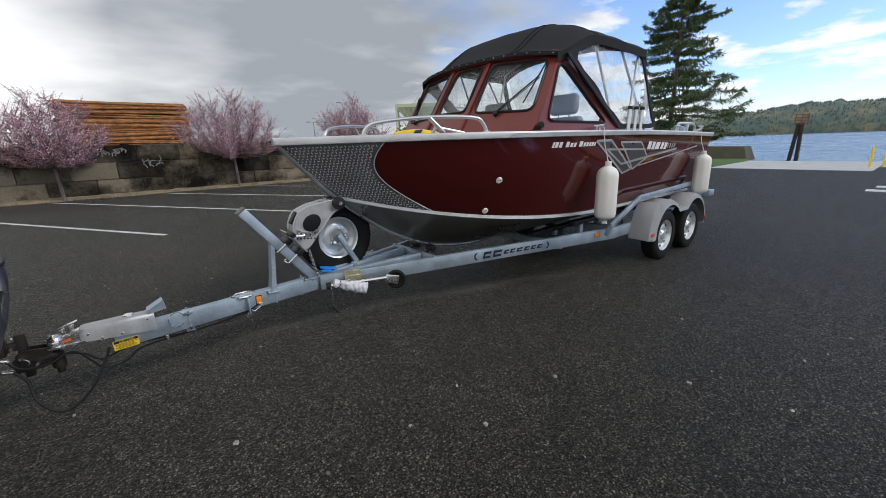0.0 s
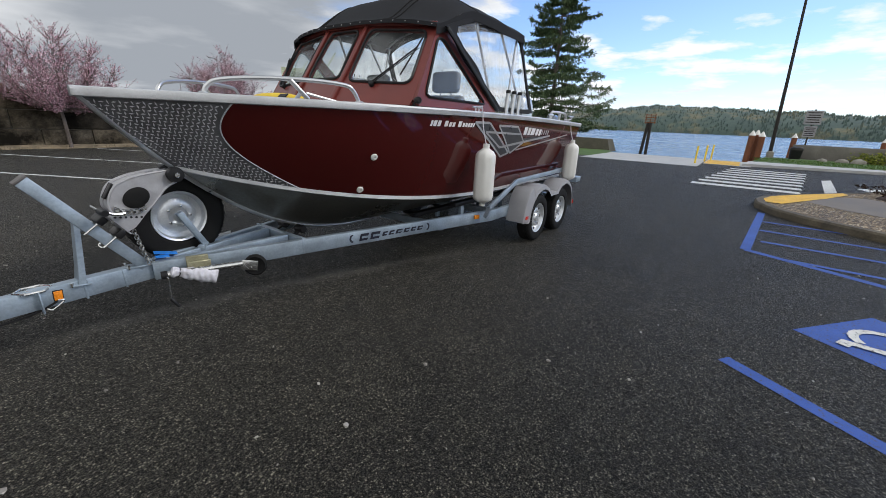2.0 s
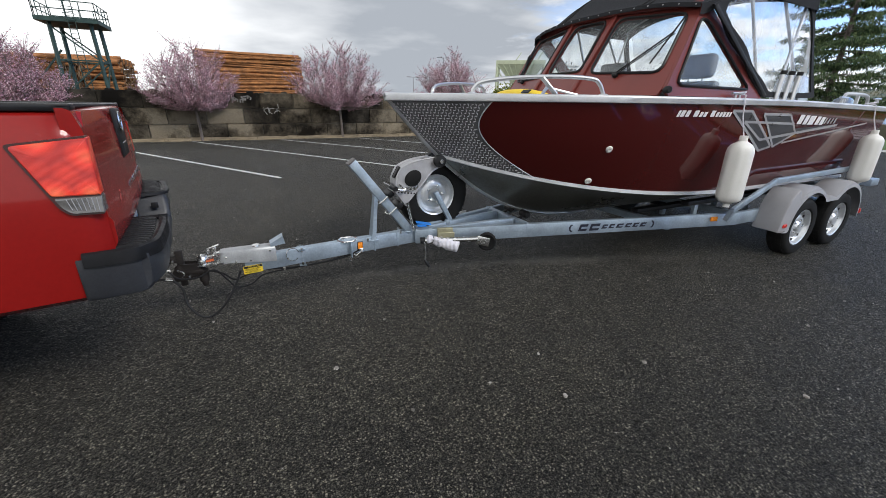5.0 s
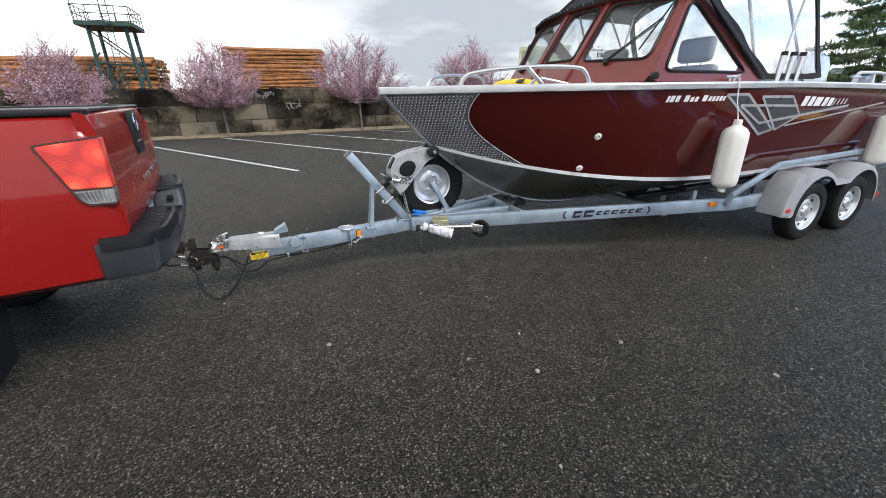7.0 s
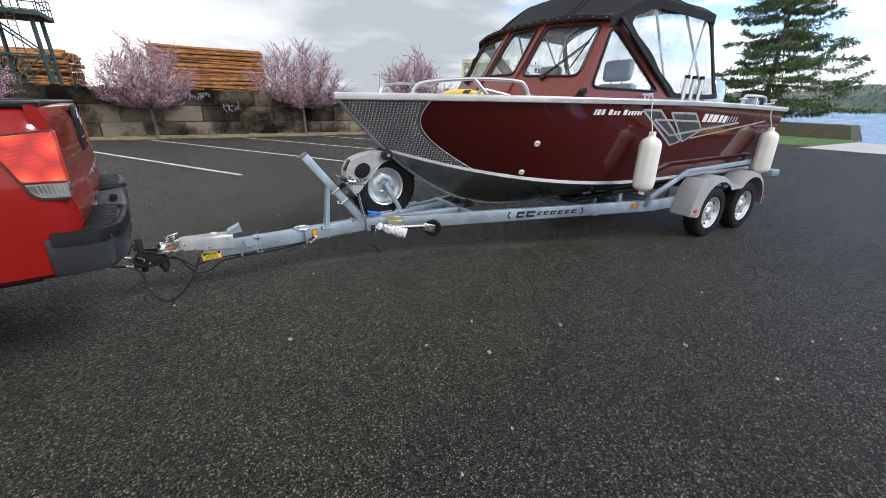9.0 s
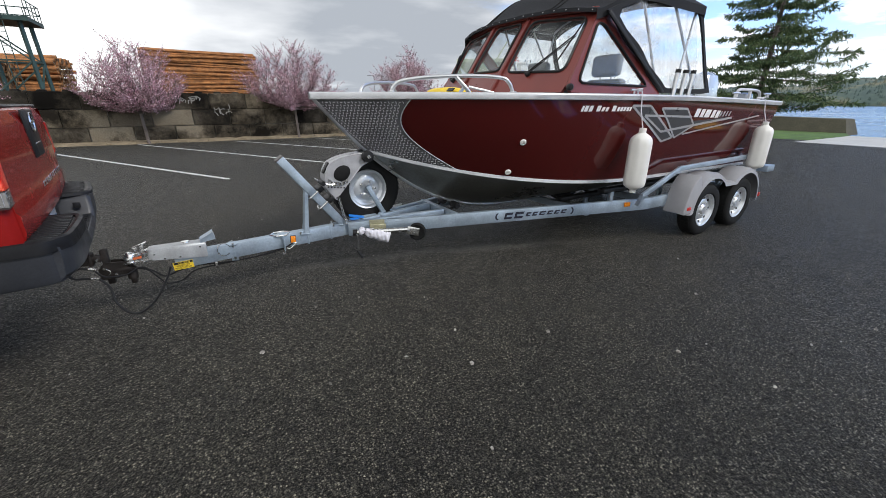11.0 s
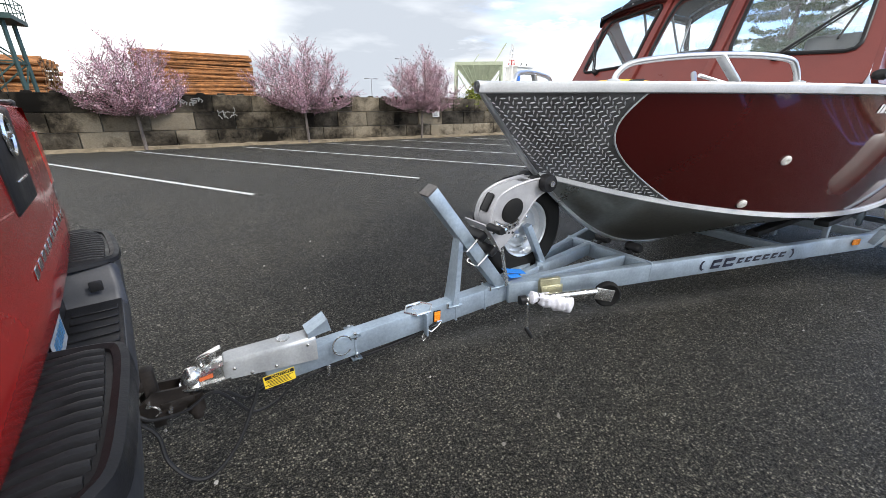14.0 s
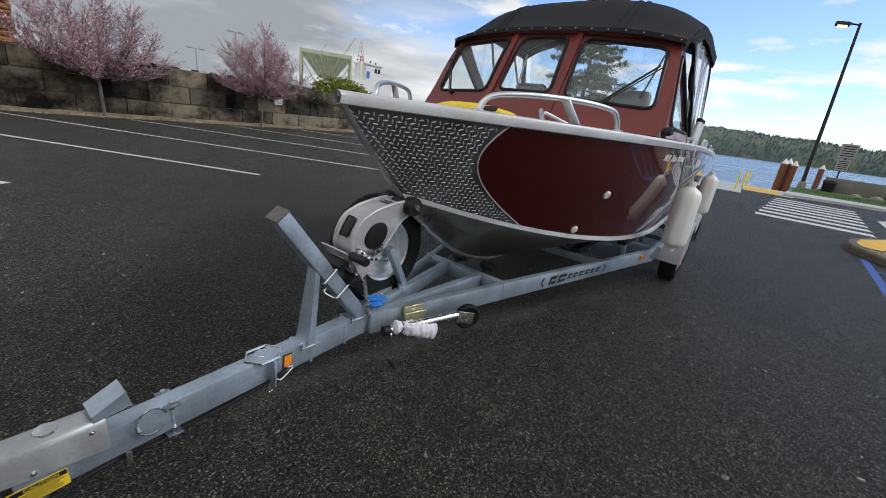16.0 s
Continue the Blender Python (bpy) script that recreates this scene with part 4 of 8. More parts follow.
def decal(bm, poly, lift=0.002):
    """A sticker on the port side, a four-cornered piece cut in a grid so that it follows the hull."""
    a, b, c, d = (Vector(p) for p in poly)
    rings(bm, [[on_side(*((a * (1 - i / 8) + b * i / 8) * (1 - j / 4) + (d * (1 - i / 8) + c * i / 8) * j / 4), lift) for i in range(9)] for j in range(5)], caps=False, loop_closed=False)


def rule(bm, p, q, w, lift=0.004):
    """A thin straight line of the graphic."""
    p, q = Vector(p), Vector(q)
    d = (q - p).normalized()
    n = Vector((-d.y, d.x)) * w / 2
    decal(bm, [p + n, q + n, q - n, p - n], lift)


PANE_A = [(4.27, 1.640), (4.57, 1.640), (5.12, 1.300), (4.93, 1.262)]
PANE_B = [(4.78, 1.615), (5.27, 1.608), (5.49, 1.425), (5.16, 1.295)]
bm = BM()
decal(bm, PANE_A)
gd = part("side_graphic", bm, GRAPHIC_DARK, boat, "dark grey panes of the slanted side graphic", smooth=0)
bm = BM()
decal(bm, PANE_B)
part("graphic_pane", bm, GRAPHIC_DARK, gd, "dark grey pane", smooth=0)
bm = BM()
decal(bm, [(5.35, 1.468), (6.25, 1.505), (6.25, 1.490), (5.42, 1.430)])
part("graphic_pane", bm, GRAPHIC_DARK, gd, "dark grey underline", smooth=0)
RULES = [(a, b, 0.024) for pane in (PANE_A, PANE_B) for a, b in zip(pane, pane[1:] + pane[:1])]
RULES += [((4.50, 1.545), (5.40, 1.520), 0.022), ((4.50, 1.545), (4.86, 1.372), 0.022), ((4.86, 1.372), (6.33, 1.500), 0.026), ((5.30, 1.330), (7.05, 1.515), 0.018)]
for k, (p, q, w) in enumerate(RULES):
    bm = BM()
    rule(bm, p, q, w, 0.004 + 0.0003 * k)
    part("graphic_line", bm, GRAPHIC, gd, "thin silver line", smooth=0)
# lettering as plain bars
bm = BM()
x = 3.60
for k, w in enumerate((0.035, 0.055, 0.055, 0, 0.065, 0.05, 0.05, 0, 0.07, 0.045, 0.045, 0.045, 0.045, 0.035)):
    if w:
        h = 0.052 if k in (0, 1, 2, 4, 8) else 0.040
        bm = BM()
        decal(bm, [(x + 0.012, 1.59 + h), (x + w * 0.74 + 0.012, 1.59 + h), (x + w * 0.74, 1.59), (x, 1.59)], 0.003)
        part("letter_bar", bm, LETTER, gd, "white bar of the model lettering", smooth=0)
    x += w + (0.0 if w else 0.035)
x = 5.44
for k, w in enumerate((0.115, 0.10, 0.15, 0.10, 0.10)):
    bm = BM()
    decal(bm, [(x + 0.035, 1.61 - 0.006 * k), (x + w * 0.78 + 0.035, 1.608 - 0.006 * k), (x + w * 0.78, 1.515 - 0.003 * k), (x, 1.515 - 0.003 * k)], 0.005)
    part("letter_bar", bm, LETTER, gd, "white bar of the maker's lettering", smooth=0)
    x += w
for k in range(4):
    bm = BM()
    decal(bm, [(x + 0.03, 1.575), (x + 0.062, 1.574), (x + 0.036, 1.515), (x, 1.515)], 0.005)
    part("script_bar", bm, GRAPHIC, gd, "thin grey bar of the maker's script", smooth=0)
    x += 0.07

# wipers
for side in (-1, 1):
    at = bilinear((3.17, side * 0.30, WB), (3.38, side * 1.05, WB), (3.86, side * 0.95, 2.47), (3.70, side * 0.27, WT), 0)
    bm = BM()
    u0, u1 = (0.42, 0.86) if side < 0 else (0.62, 0.9)
    v0, v1 = 0.23, 0.68
    tube(bm, [at(u0, v0, -0.03), at(u1, v1, -0.035)], 0.008, 6)
    tube(bm, [at(u0 + 0.03, v0, -0.03), at(u1 + 0.02, v1 - 0.02, -0.035)], 0.005, 6)
    tube(bm, [at(u1 - 0.10, v1 - 0.34, -0.025), at(u1 + 0.03, v1 + 0.18, -0.025)], 0.007, 6)
    lathe(bm, [(0.025, 0), (0.025, 0.03), (0.015, 0.04)], at(u0, v0, -0.0), at(0.5, 0.5, -1) - at(0.5, 0.5, 0), 12)
    part("wiper", bm, BLACK, boat, "black wiper arm and blade")


def outboard(base, size, col, label, name):
    x, y, z = base
    bm = BM()
    loops = []
    for h, sx, sy, off in ((0.0, 0.20, 0.14, 0), (0.06, 0.25, 0.17, 0), (0.25, 0.27, 0.18, 0.0), (0.45, 0.26, 0.17, 0.02), (0.58, 0.21, 0.14, 0.05), (0.63, 0.10, 0.07, 0.08)):
        loops.append([(x + (off + sx * math.copysign(abs(math.cos(a)) ** 0.6, math.cos(a))) * size, y + sy * math.copysign(abs(math.sin(a)) ** 0.7, math.sin(a)) * size, z + h * size) for a in (2 * math.pi * k / 20 for k in range(20))])
    rings(bm, loops)
    cowl = part(name, bm, col, boat, label)
    bm = BM()
    beam(bm, (x + 0.02, y, z - 0.75 * size), (x + 0.02, y, z), 0.14 * size, 0.20 * size, 0.03, up=(1, 0, 0))
    lathe(bm, [(0.02, -0.2 * size), (0.07 * size, -0.1 * size), (0.07 * size, 0.12 * size), (0.03, 0.2 * size)], (x + 0.04, y, z - 0.8 * size), (1, 0, 0), 12)
    beam(bm, (x - 0.30 * size, y, z - 0.08), (x, y, z - 0.08), 0.16 * size, 0.12, 0.02)
    part("drive_leg", bm, STEEL_DARK, cowl)


OUT_GREY = plain("silver_cowl_paint", (0.48, 0.52, 0.56), 0.25, 0.3, 0.06, 4, 60, 0.0, coat=0.6)
outboard((7.80, 0.0, 1.52), 1.0, OUT_GREY, "silver-grey main outboard cowling", "outboard_cowl")
OUT_DARK = plain("dark_cowl_paint", (0.13, 0.15, 0.18), 0.25, 0.3, 0.06, 4, 60, 0.0, coat=0.6)
outboard((7.78, -0.62, 1.46), 0.58, OUT_DARK, "dark grey kicker outboard cowling", "kicker_cowl")

# yellow bag lying on the foredeck
bm = BM()
loops = []
for i in range(15):
    f = i / 14
    y = -0.10 + 0.80 * f
    r = 0.062 * min(1, math.sin(math.pi * min(max(f, 0.02), 0.98)) ** 0.4)
    loops.append([(3.03 - 0.12 * f + 2.0 * r * math.cos(a), y, 1.725 + 0.9 * r + 0.85 * r * math.sin(a) + 0.01 * noise.noise((f * 6, a, 0))) for a in (2 * math.pi * k / 16 for k in range(16))])
rings(bm, loops)
bag = solo("dry_bag", bm, YELLOW, "yellow rubber dry bag lying on the boat's foredeck", "bag", base=(2.95, 0.25, 1.72))
bm = BM()
box(bm, (2.88, 0.08, 1.80), (0.05, 0.12, 0.012), (0, -40, 0), 0.004)
part("handle", bm, BLACK, bag, "black strap handle")


# mooring fenders hung over the side
def mooring_fender(x, top, length, r, hang):
    v = (zg(x) - 0.045 - (top - length * 0.5)) / (zg(x) - 0.045 - zc(x))
    y = -(yg(x) + r + 0.012)
    f = thing("boat_fender", (x, y, top - length), "white ribbed vinyl boat fender hanging by a rope", "boat fender", "fenders on the boat's side")
    bm = BM()
    seg = 32
    prof = [(0.028, 0.0), (0.03, 0.03), (0.05, 0.045), (r * 0.72, 0.055), (r * 0.92, 0.075), (r, 0.115), (r, length - 0.15), (r * 0.94, length - 0.11), (r * 0.78, length - 0.078), (0.05, length - 0.058), (0.034, length - 0.045), (0.034, length)]
    loops = []
    for rr, h in prof:
        loops.append([(x + (rr + (0.004 if (k // 2) % 2 and rr >= r * 0.79 else 0)) * math.cos(2 * math.pi * k / seg), y + (rr + (0.004 if (k // 2) % 2 and rr >= r * 0.79 else 0)) * math.sin(2 * math.pi * k / seg), top - length + h) for k in range(seg)])
    rings(bm, loops)
    part("float", bm, WHITE_PLASTIC, f)
    bm = BM()
    lathe(bm, [(0.02, 0), (0.032, 0.01), (0.032, 0.022), (0.02, 0.03)], (x, y - 0.0, top - 0.03), (0, 1, 0), 12)
    part("eye", bm, WHITE_PLASTIC, f)
    bm = BM()
    tube(bm, [(x, y, top - 0.02), (x, y + r * 0.5, (top + hang) / 2), (x, y + r * 0.72, hang + 0.02), (x + 0.02, y + r + 0.05, hang + 0.03)], 0.006, 6)
    tube(bm, [(x - 0.07, y + r + 0.05, hang + 0.035), (x + 0.02, y + r * 0.85, hang + 0.045), (x + 0.09, y + r + 0.05, hang + 0.03)], 0.007, 6)
    part("rope", bm, CLOTH, f, "thin grey rope tied to the rail")
    return f


mooring_fender(4.33, 1.43, 0.66, 0.106, 1.755)
mooring_fender(7.02, 1.44, 0.66, 0.106, 1.70)


# the boat sits a little askew on its bunks, more so towards the cabin top
def settle(ob, seen):
    off = OFF[ob]
    if ob.type == "MESH" and ob.data.name not in seen:
        seen.add(ob.data.name)
        for v in ob.data.vertices:
            p = v.co + off
            v.co.y += smooth01((p.x - 1.5) / 2.0) * (0.6 + 0.4 * smooth01((p.z - 1.8) / 0.6)) * (0.10 + 0.095 * p.y)
    for c in ob.children:
        settle(c, seen)


settle(boat, set())

# ---- trailer ----
trailer = thing("boat_trailer", (1.6, 0, 0), "galvanised tandem-axle boat trailer hitched to the truck", "trailer")


def tz(x):
    """Height of the frame's middle."""
    return 0.425 + 0.085 * smooth01((x - 0.2) / 2.2)


bm = BM()
beam(bm, (0.11, 0, tz(0.2)), (1.66, 0, tz(1.66)), 0.078, 0.128, 0.006)
tongue = part("tongue", bm, GALV, trailer, "galvanised box-section tongue")
for side in (-1, 1):
    bm = BM()
    beam(bm, (1.58, side * 0.045, tz(1.6)), (4.95, side * 1.02, 0.53), 0.055, 0.135, 0.006)
    beam(bm, (4.93, side * 1.015, 0.53), (7.45, side * 1.015, 0.53), 0.055, 0.135, 0.006)
    side_beam = part("side_beam", bm, GALV, trailer, "galvanised box-section side beam")
    bm = BM()
    beam(bm, (1.60, side * 0.02, tz(1.6) + 0.01), (2.62, side * 0.16, tz(2.4) + 0.02), 0.05, 0.10, 0.006)
    part("inner_brace", bm, GALV, trailer)
    # joint sleeve
    bm = BM()
    beam(bm, (2.64, side * 0.352, tz(2.64)), (2.652, side * 0.3555, tz(2.64)), 0.060, 0.140, 0.002)
    part("joint", bm, GALV, side_beam)
bm = BM()
beam(bm, (2.66, -0.36, 0.515), (2.66, 0.36, 0.515), 0.06, 0.11, 0.006)
part("cross_member", bm, GALV, trailer)
for x, w in ((4.2, 0.80), (5.4, 1.0), (7.3, 1.0)):
    bm = BM()
    beam(bm, (x, -w, 0.47), (x, w, 0.47), 0.06, 0.08, 0.006)
    part("cross_member", bm, GALV, trailer)
for side in (-1, 1):
    bm = BM()
    beam(bm, (4.1, side * 0.42, 0.565), (7.3, side * 0.42, 0.575), 0.10, 0.05, 0.012)
    part("bunk", bm, BLACK, trailer, "carpeted hull bunk")
    bm = BM()
    beam(bm, (4.4, side * 0.78, 0.70), (7.3, side * 0.78, 0.71), 0.10, 0.05, 0.012)
    part("bunk", bm, BLACK, trailer, "carpeted hull bunk")
    for x in (4.6, 5.6, 7.1):
        part("bunk_bracket", beam(BM(), (x, side * 0.78, 0.50), (x, side * 0.78, 0.68), 0.04, 0.06, 0.004, up=(1, 0, 0)), GALV, trailer)
        part("bunk_bracket", beam(BM(), (x, side * 0.42, 0.47), (x, side * 0.42, 0.55), 0.04, 0.06, 0.004, up=(1, 0, 0)), GALV, trailer)
# keel rollers on the cross member
for y in (-0.14, 0.14):
    bm = BM()
    lathe(bm, [(0.03, -0.06), (0.04, -0.04), (0.036, 0), (0.04, 0.04), (0.03, 0.06)], (2.78, y, 0.60), (0, 1, 0), 16)
    beam(bm, (2.70, y, 0.55), (2.80, y, 0.60), 0.03, 0.02, 0.003)
    part("keel_roller", bm, BLACK, trailer, "black rubber keel roller")
# post collars
for x in (0.545, 0.955, 1.18, 1.40):
    bm = BM()
    beam(bm, (x, 0, tz(x)), (x + 0.012, 0, tz(x + 0.01)), 0.086, 0.136, 0.002)
    part("collar", bm, GALV, tongue)

# winch post leaning forward, with its strut
bm = BM()
beam(bm, (1.545, 0, 0.53), (1.03, 0, 1.20), 0.075, 0.085, 0.006, up=(0, 1, 0))
post = part("winch_post", bm, GALV, trailer, "galvanised winch post leaning forward")
bm = BM()
d = Vector((-0.515, 0, 0.67)).normalized()
beam(bm, Vector((1.03, 0, 1.20)), Vector((1.03, 0, 1.20)) + d * 0.014, 0.079, 0.089, 0.004, up=(0, 1, 0))
part("end_cap", bm, plain("dull_cap", (0.13, 0.12, 0.115), 0.6, 0.2, 0.25, 20, 90, 0.1), post, "dull grey end cap")
bm = BM()
rings(bm, [[(x + dx * d, dy * w, z) for dx, dy in ((-1, -1), (1, -1), (1, 1), (-1, 1))] for x, z, w, d in ((1.175, 0.495, 0.056, 0.020), (1.190, 0.60, 0.050, 0.017), (1.225, 0.92, 0.032, 0.015))])
box(bm, (1.175, 0, 0.50), (0.10, 0.12, 0.012), (0, 3, 0), 0.003)
beam(bm, (1.215, 0, 0.925), (1.26, 0, 0.905), 0.07, 0.012, 0.003)
part("strut", bm, GALV, trailer, "tapered galvanised strut")
bm = BM()
box(bm, (1.52, 0, 0.535), (0.17, 0.10, 0.012), (0, 3, 0), 0.003)
part("foot_plate", bm, GALV, post)
for x, z in ((1.44, 0.53), (1.60, 0.53), (1.125, 0.495), (1.195, 0.495)):
    for y in (-0.043, 0.043):
        part("bolt", lathe(BM(), [(0.010, 0), (0.010, 0.03)], (x, y, z), (0, 0, 1), 6), CHROME, post)
# U-bolts holding the winch stand
for f in (0.34, 0.50):
    p = Vector((1.545, 0, 0.53)).lerp(Vector((1.03, 0, 1.20)), f)
    n = Vector((0.67, 0, 0.515)).normalized()
    bm = BM()
    tube(bm, [p + n * 0.09 + Vector((0, -0.052, 0)), p - n * 0.052 + Vector((0, -0.052, 0)), p - n * 0.060 + Vector((0, -0.03, 0)), p - n * 0.060 + Vector((0, 0.03, 0)), p - n * 0.052 + Vector((0, 0.052, 0)), p + n * 0.09 + Vector((0, 0.052, 0))], 0.0065, 6)
    part("u_bolt", bm, CHROME, post)
    bm = BM()
    box(bm, p + n * 0.075, (0.05, 0.16, 0.06), (0, 52, 0), 0.012, 2)
    part("clamp_block", bm, BLACK, post, "black rubber clamp block")


# winch: white cast housing in two cheeks, black covers, drum and crank
WINCH_PAINT = plain("winch_white_paint", (0.37, 0.37, 0.385), 0.4, 0.1, 0.10, 14, 90, 0.04)
winch = thing("winch", (1.45, 0, 0.85), "white cast boat winch with black covers and crank", "winch")
CHEEK = rounded([(1.838, 1.215), (1.70, 1.208), (1.56, 1.185), (1.45, 1.140), (1.405, 1.06), (1.390, 0.985), (1.44, 0.925), (1.565, 0.905), (1.645, 0.975), (1.750, 1.100), (1.845, 1.140)], 0.04, 3)
for side in (-1, 1):
    bm = BM()
    y0, y1, y2 = side * 0.045, side * 0.068, side * 0.076
    mid = Vector((1.58, 1.07))
    rings(bm, [[(p.x, y0, p.y) for p in CHEEK], [(p.x, y1, p.y) for p in CHEEK], [((mid + (p - mid) * 0.94).x, y2, (mid + (p - mid) * 0.94).y) for p in CHEEK]])
    ck = part("cheek", bm, WINCH_PAINT, winch, "white cast side plate")
    bm = BM()
    tube(bm, [(p.x, side * 0.072, p.y) for p in CHEEK] + [(CHEEK[0].x, side * 0.072, CHEEK[0].y)], 0.008, 6, caps=False)
    part("rim_bead", bm, WINCH_PAINT, ck)
    bm = BM()
    oval = [Vector((1.556 + 0.078 * math.cos(a) + 0.016 * math.sin(a), 1.043 + 0.072 * math.sin(a))) for a in (2 * math.pi * k / 26 for k in range(26))]
    mid2 = Vector((1.556, 1.043))
    rings(bm, [[((mid2 + (p - mid2) * k).x, side * (0.076 + h), (mid2 + (p - mid2) * k).y) for p in oval] for k, h in ((1.0, -0.004), (1.0, 0.008), (0.86, 0.016), (0.4, 0.019))])
    part("cover", bm, RUBBER, ck, "domed black cover")
bm = BM()
edge = [p for p in CHEEK if p.y > 0.93 and p.x < 1.80 and (p.y > 1.1 or p.x < 1.5)]
edge.sort(key=lambda p: p.x + p.y)
rings(bm, [[(p.x + 0.004, y, p.y - 0.004) for p in edge] for y in (-0.05, -0.02, 0.02, 0.05)], caps=False, loop_closed=False)
part("housing_back", bm, WINCH_PAINT, winch)
bm = BM()
box(bm, (1.424, 0, 1.095), (0.012, 0.062, 0.115), (0, 30, 0), 0.012, 2)
part("label_plate", bm, BLACK, winch, "black name plate")
# its foot: a wide pressed tray clamped along the post, with side wings up to the cheeks
pn = Vector((0.67, 0, 0.515)).normalized()
pd = Vector((-0.515, 0, 0.67)).normalized()
pc = Vector((1.545, 0, 0.53)).lerp(Vector((1.03, 0, 1.20)), 0.44) + pn * 0.113
bm = BM()
plate(bm, [pc + pd * a + Vector((0, b, 0)) for a, b in ((-0.13, -0.07), (-0.13, 0.07), (0.03, 0.105), (0.12, 0.10), (0.12, -0.10), (0.03, -0.105))], 0.008, pn)
for a, b in (((-0.10, -0.03), (0.06, -0.07)), ((0.06, -0.07), (0.06, 0.05)), ((0.06, 0.05), (-0.10, -0.03))):
    beam(bm, pc + pd * a[0] + Vector((0, a[1], 0)) - pn * 0.006, pc + pd * b[0] + Vector((0, b[1], 0)) - pn * 0.006, 0.012, 0.006, 0.002)
foot = part("foot", bm, WINCH_PAINT, winch, "white pressed foot tray with bolt holes")
for side in (-1, 1):
    bm = BM()
    y = side * 0.075
    q = [pc + pd * -0.10, pc + pd * 0.09, Vector((1.45, 0, 0.96)), Vector((1.60, 0, 0.93)), Vector((1.52, 0, 0.84))]
    plate(bm, [(v.x, y, v.z) for v in q], 0.008, (0, side, 0))
    part("foot_wing", bm, WINCH_PAINT, foot)
    for k in range(6):
        bm = BM()
        f = q[1].lerp(q[3], 0.25 + 0.12 * k) - Vector((0, 0, 0.03))
        lathe(bm, [(0.008, 0), (0.008, 0.003)], (f.x, side * 0.083, f.z), (0, side, 0), 8)
        part("bolt_hole", bm, BLACK, foot)
for b in (-0.06, 0.06):
    for a in (-0.07, 0.0, 0.06):
        bm = BM()
        lathe(bm, [(0.011, 0), (0.011, 0.010), (0.006, 0.014)], pc + pd * a + Vector((0, b, 0)) - pn * 0.001, -pn, 6)
        part("bolt_head", bm, CHROME, foot)
bm = BM()
tube(bm, [(1.46, -0.075, 0.955), (1.46, -0.14, 0.955)], 0.016, 10)
tube(bm, bend([(1.46, -0.135, 0.955), (1.40, -0.142, 0.96), (1.33, -0.142, 0.995)], 4), 0.012, 8)
crank = part("crank", bm, CHROME, winch, "zinc crank arm")
bm = BM()
lathe(bm, [(0.018, 0), (0.024, 0.012), (0.020, 0.05), (0.024, 0.10), (0.020, 0.118)], (1.33, -0.14, 0.995), (0, -1, 0), 14)
part("crank_grip", bm, BLACK, crank, "black ribbed grip")
bm = BM()
tube(bm, bend([(1.63, -0.03, 0.98), (1.70, -0.02, 1.08), (1.83, 0.0, 1.22)], 5), 0.010, 6)
part("winch_strap", bm, BLACK, winch, "dark winch strap to the bow eye")
# slotted ratchet arm under the near cover
arm = bend([(1.42, -0.088, 0.985), (1.47, -0.090, 0.958), (1.54, -0.090, 0.950), (1.60, -0.090, 0.972)], 5)
bm = BM()
rings(bm, [[p + Vector((0, -0.006, -0.017)), p + Vector((0, -0.006, 0.017)), p + Vector((0, 0.010, 0.017)), p + Vector((0, 0.010, -0.017))] for p in arm])
ratchet = part("ratchet_arm", bm, CHROME, winch, "bright slotted ratchet arm")
for k in (3, 6, 9, 12):
    p = arm[min(k, len(arm) - 1)]
    part("slot", lathe(BM(), [(0.008, 0), (0.008, 0.003)], (p.x, p.y - 0.005, p.z), (0, -1, 0), 10), BLACK, ratchet)
# bow roller
for y in (-0.095, 0.0, 0.095):
    bm = BM()
    lathe(bm, [(0.02, -0.035), (0.052, -0.03), (0.058, 0), (0.052, 0.03), (0.02, 0.035)] if y else [(0.03, -0.05), (0.036, 0), (0.03, 0.05)], (1.81, y, 1.185), (0, 1, 0), 22)
    part("bow_roller", bm, BLACK, winch, "black rubber bow roller")
bm = BM()
lathe(bm, [(0.018, -0.012), (0.018, 0.0)], (1.81, -0.13, 1.185), (0, 1, 0), 10)
part("roller_pin", bm, CHROME, winch)
# safety chain
bm = BM()
for k in range(16):
    f = k / 15
    p = Vector((1.50, -0.05, 0.86)).lerp(Vector((1.56, -0.06, 0.56)), f)
    pts = [p + Vector((0.013 * math.cos(a) * (1 if k % 2 else 0.15), 0.013 * math.cos(a) * (0.15 if k % 2 else 1), 0.018 * math.sin(a))) for a in np.linspace(0, 2 * math.pi, 9)]
    tube(bm, pts, 0.0042, 5, caps=False)
part("safety_chain", bm, CHROME, winch, "zinc link chain")

# coupler and actuator housing over the tongue's nose
bm = BM()
loops = []
for x, zb, zt, w in ((-0.004, 0.490, 0.556, 0.048), (0.006, 0.480, 0.572, 0.053), (0.03, 0.475, 0.576, 0.054), (0.20, 0.456, 0.576, 0.054), (0.395, 0.438, 0.574, 0.054), (0.402, 0.440, 0.571, 0.052)):
    r = 0.028
    loops.append([(x, -w, zb), (x, -w, zt - r), (x, -w * 0.86, zt - r * 0.35), (x, -w * 0.5, zt), (x, w * 0.5, zt), (x, w * 0.86, zt - r * 0.35), (x, w, zt - r), (x, w, zb)])
rings(bm, loops)
act = part("brake_actuator", bm, plain("actuator_zinc", (0.40, 0.41, 0.41), 0.45, 0.45, 0.18, 8, 90, 0.05), trailer, "silver surge-brake actuator housing")
bm = BM()
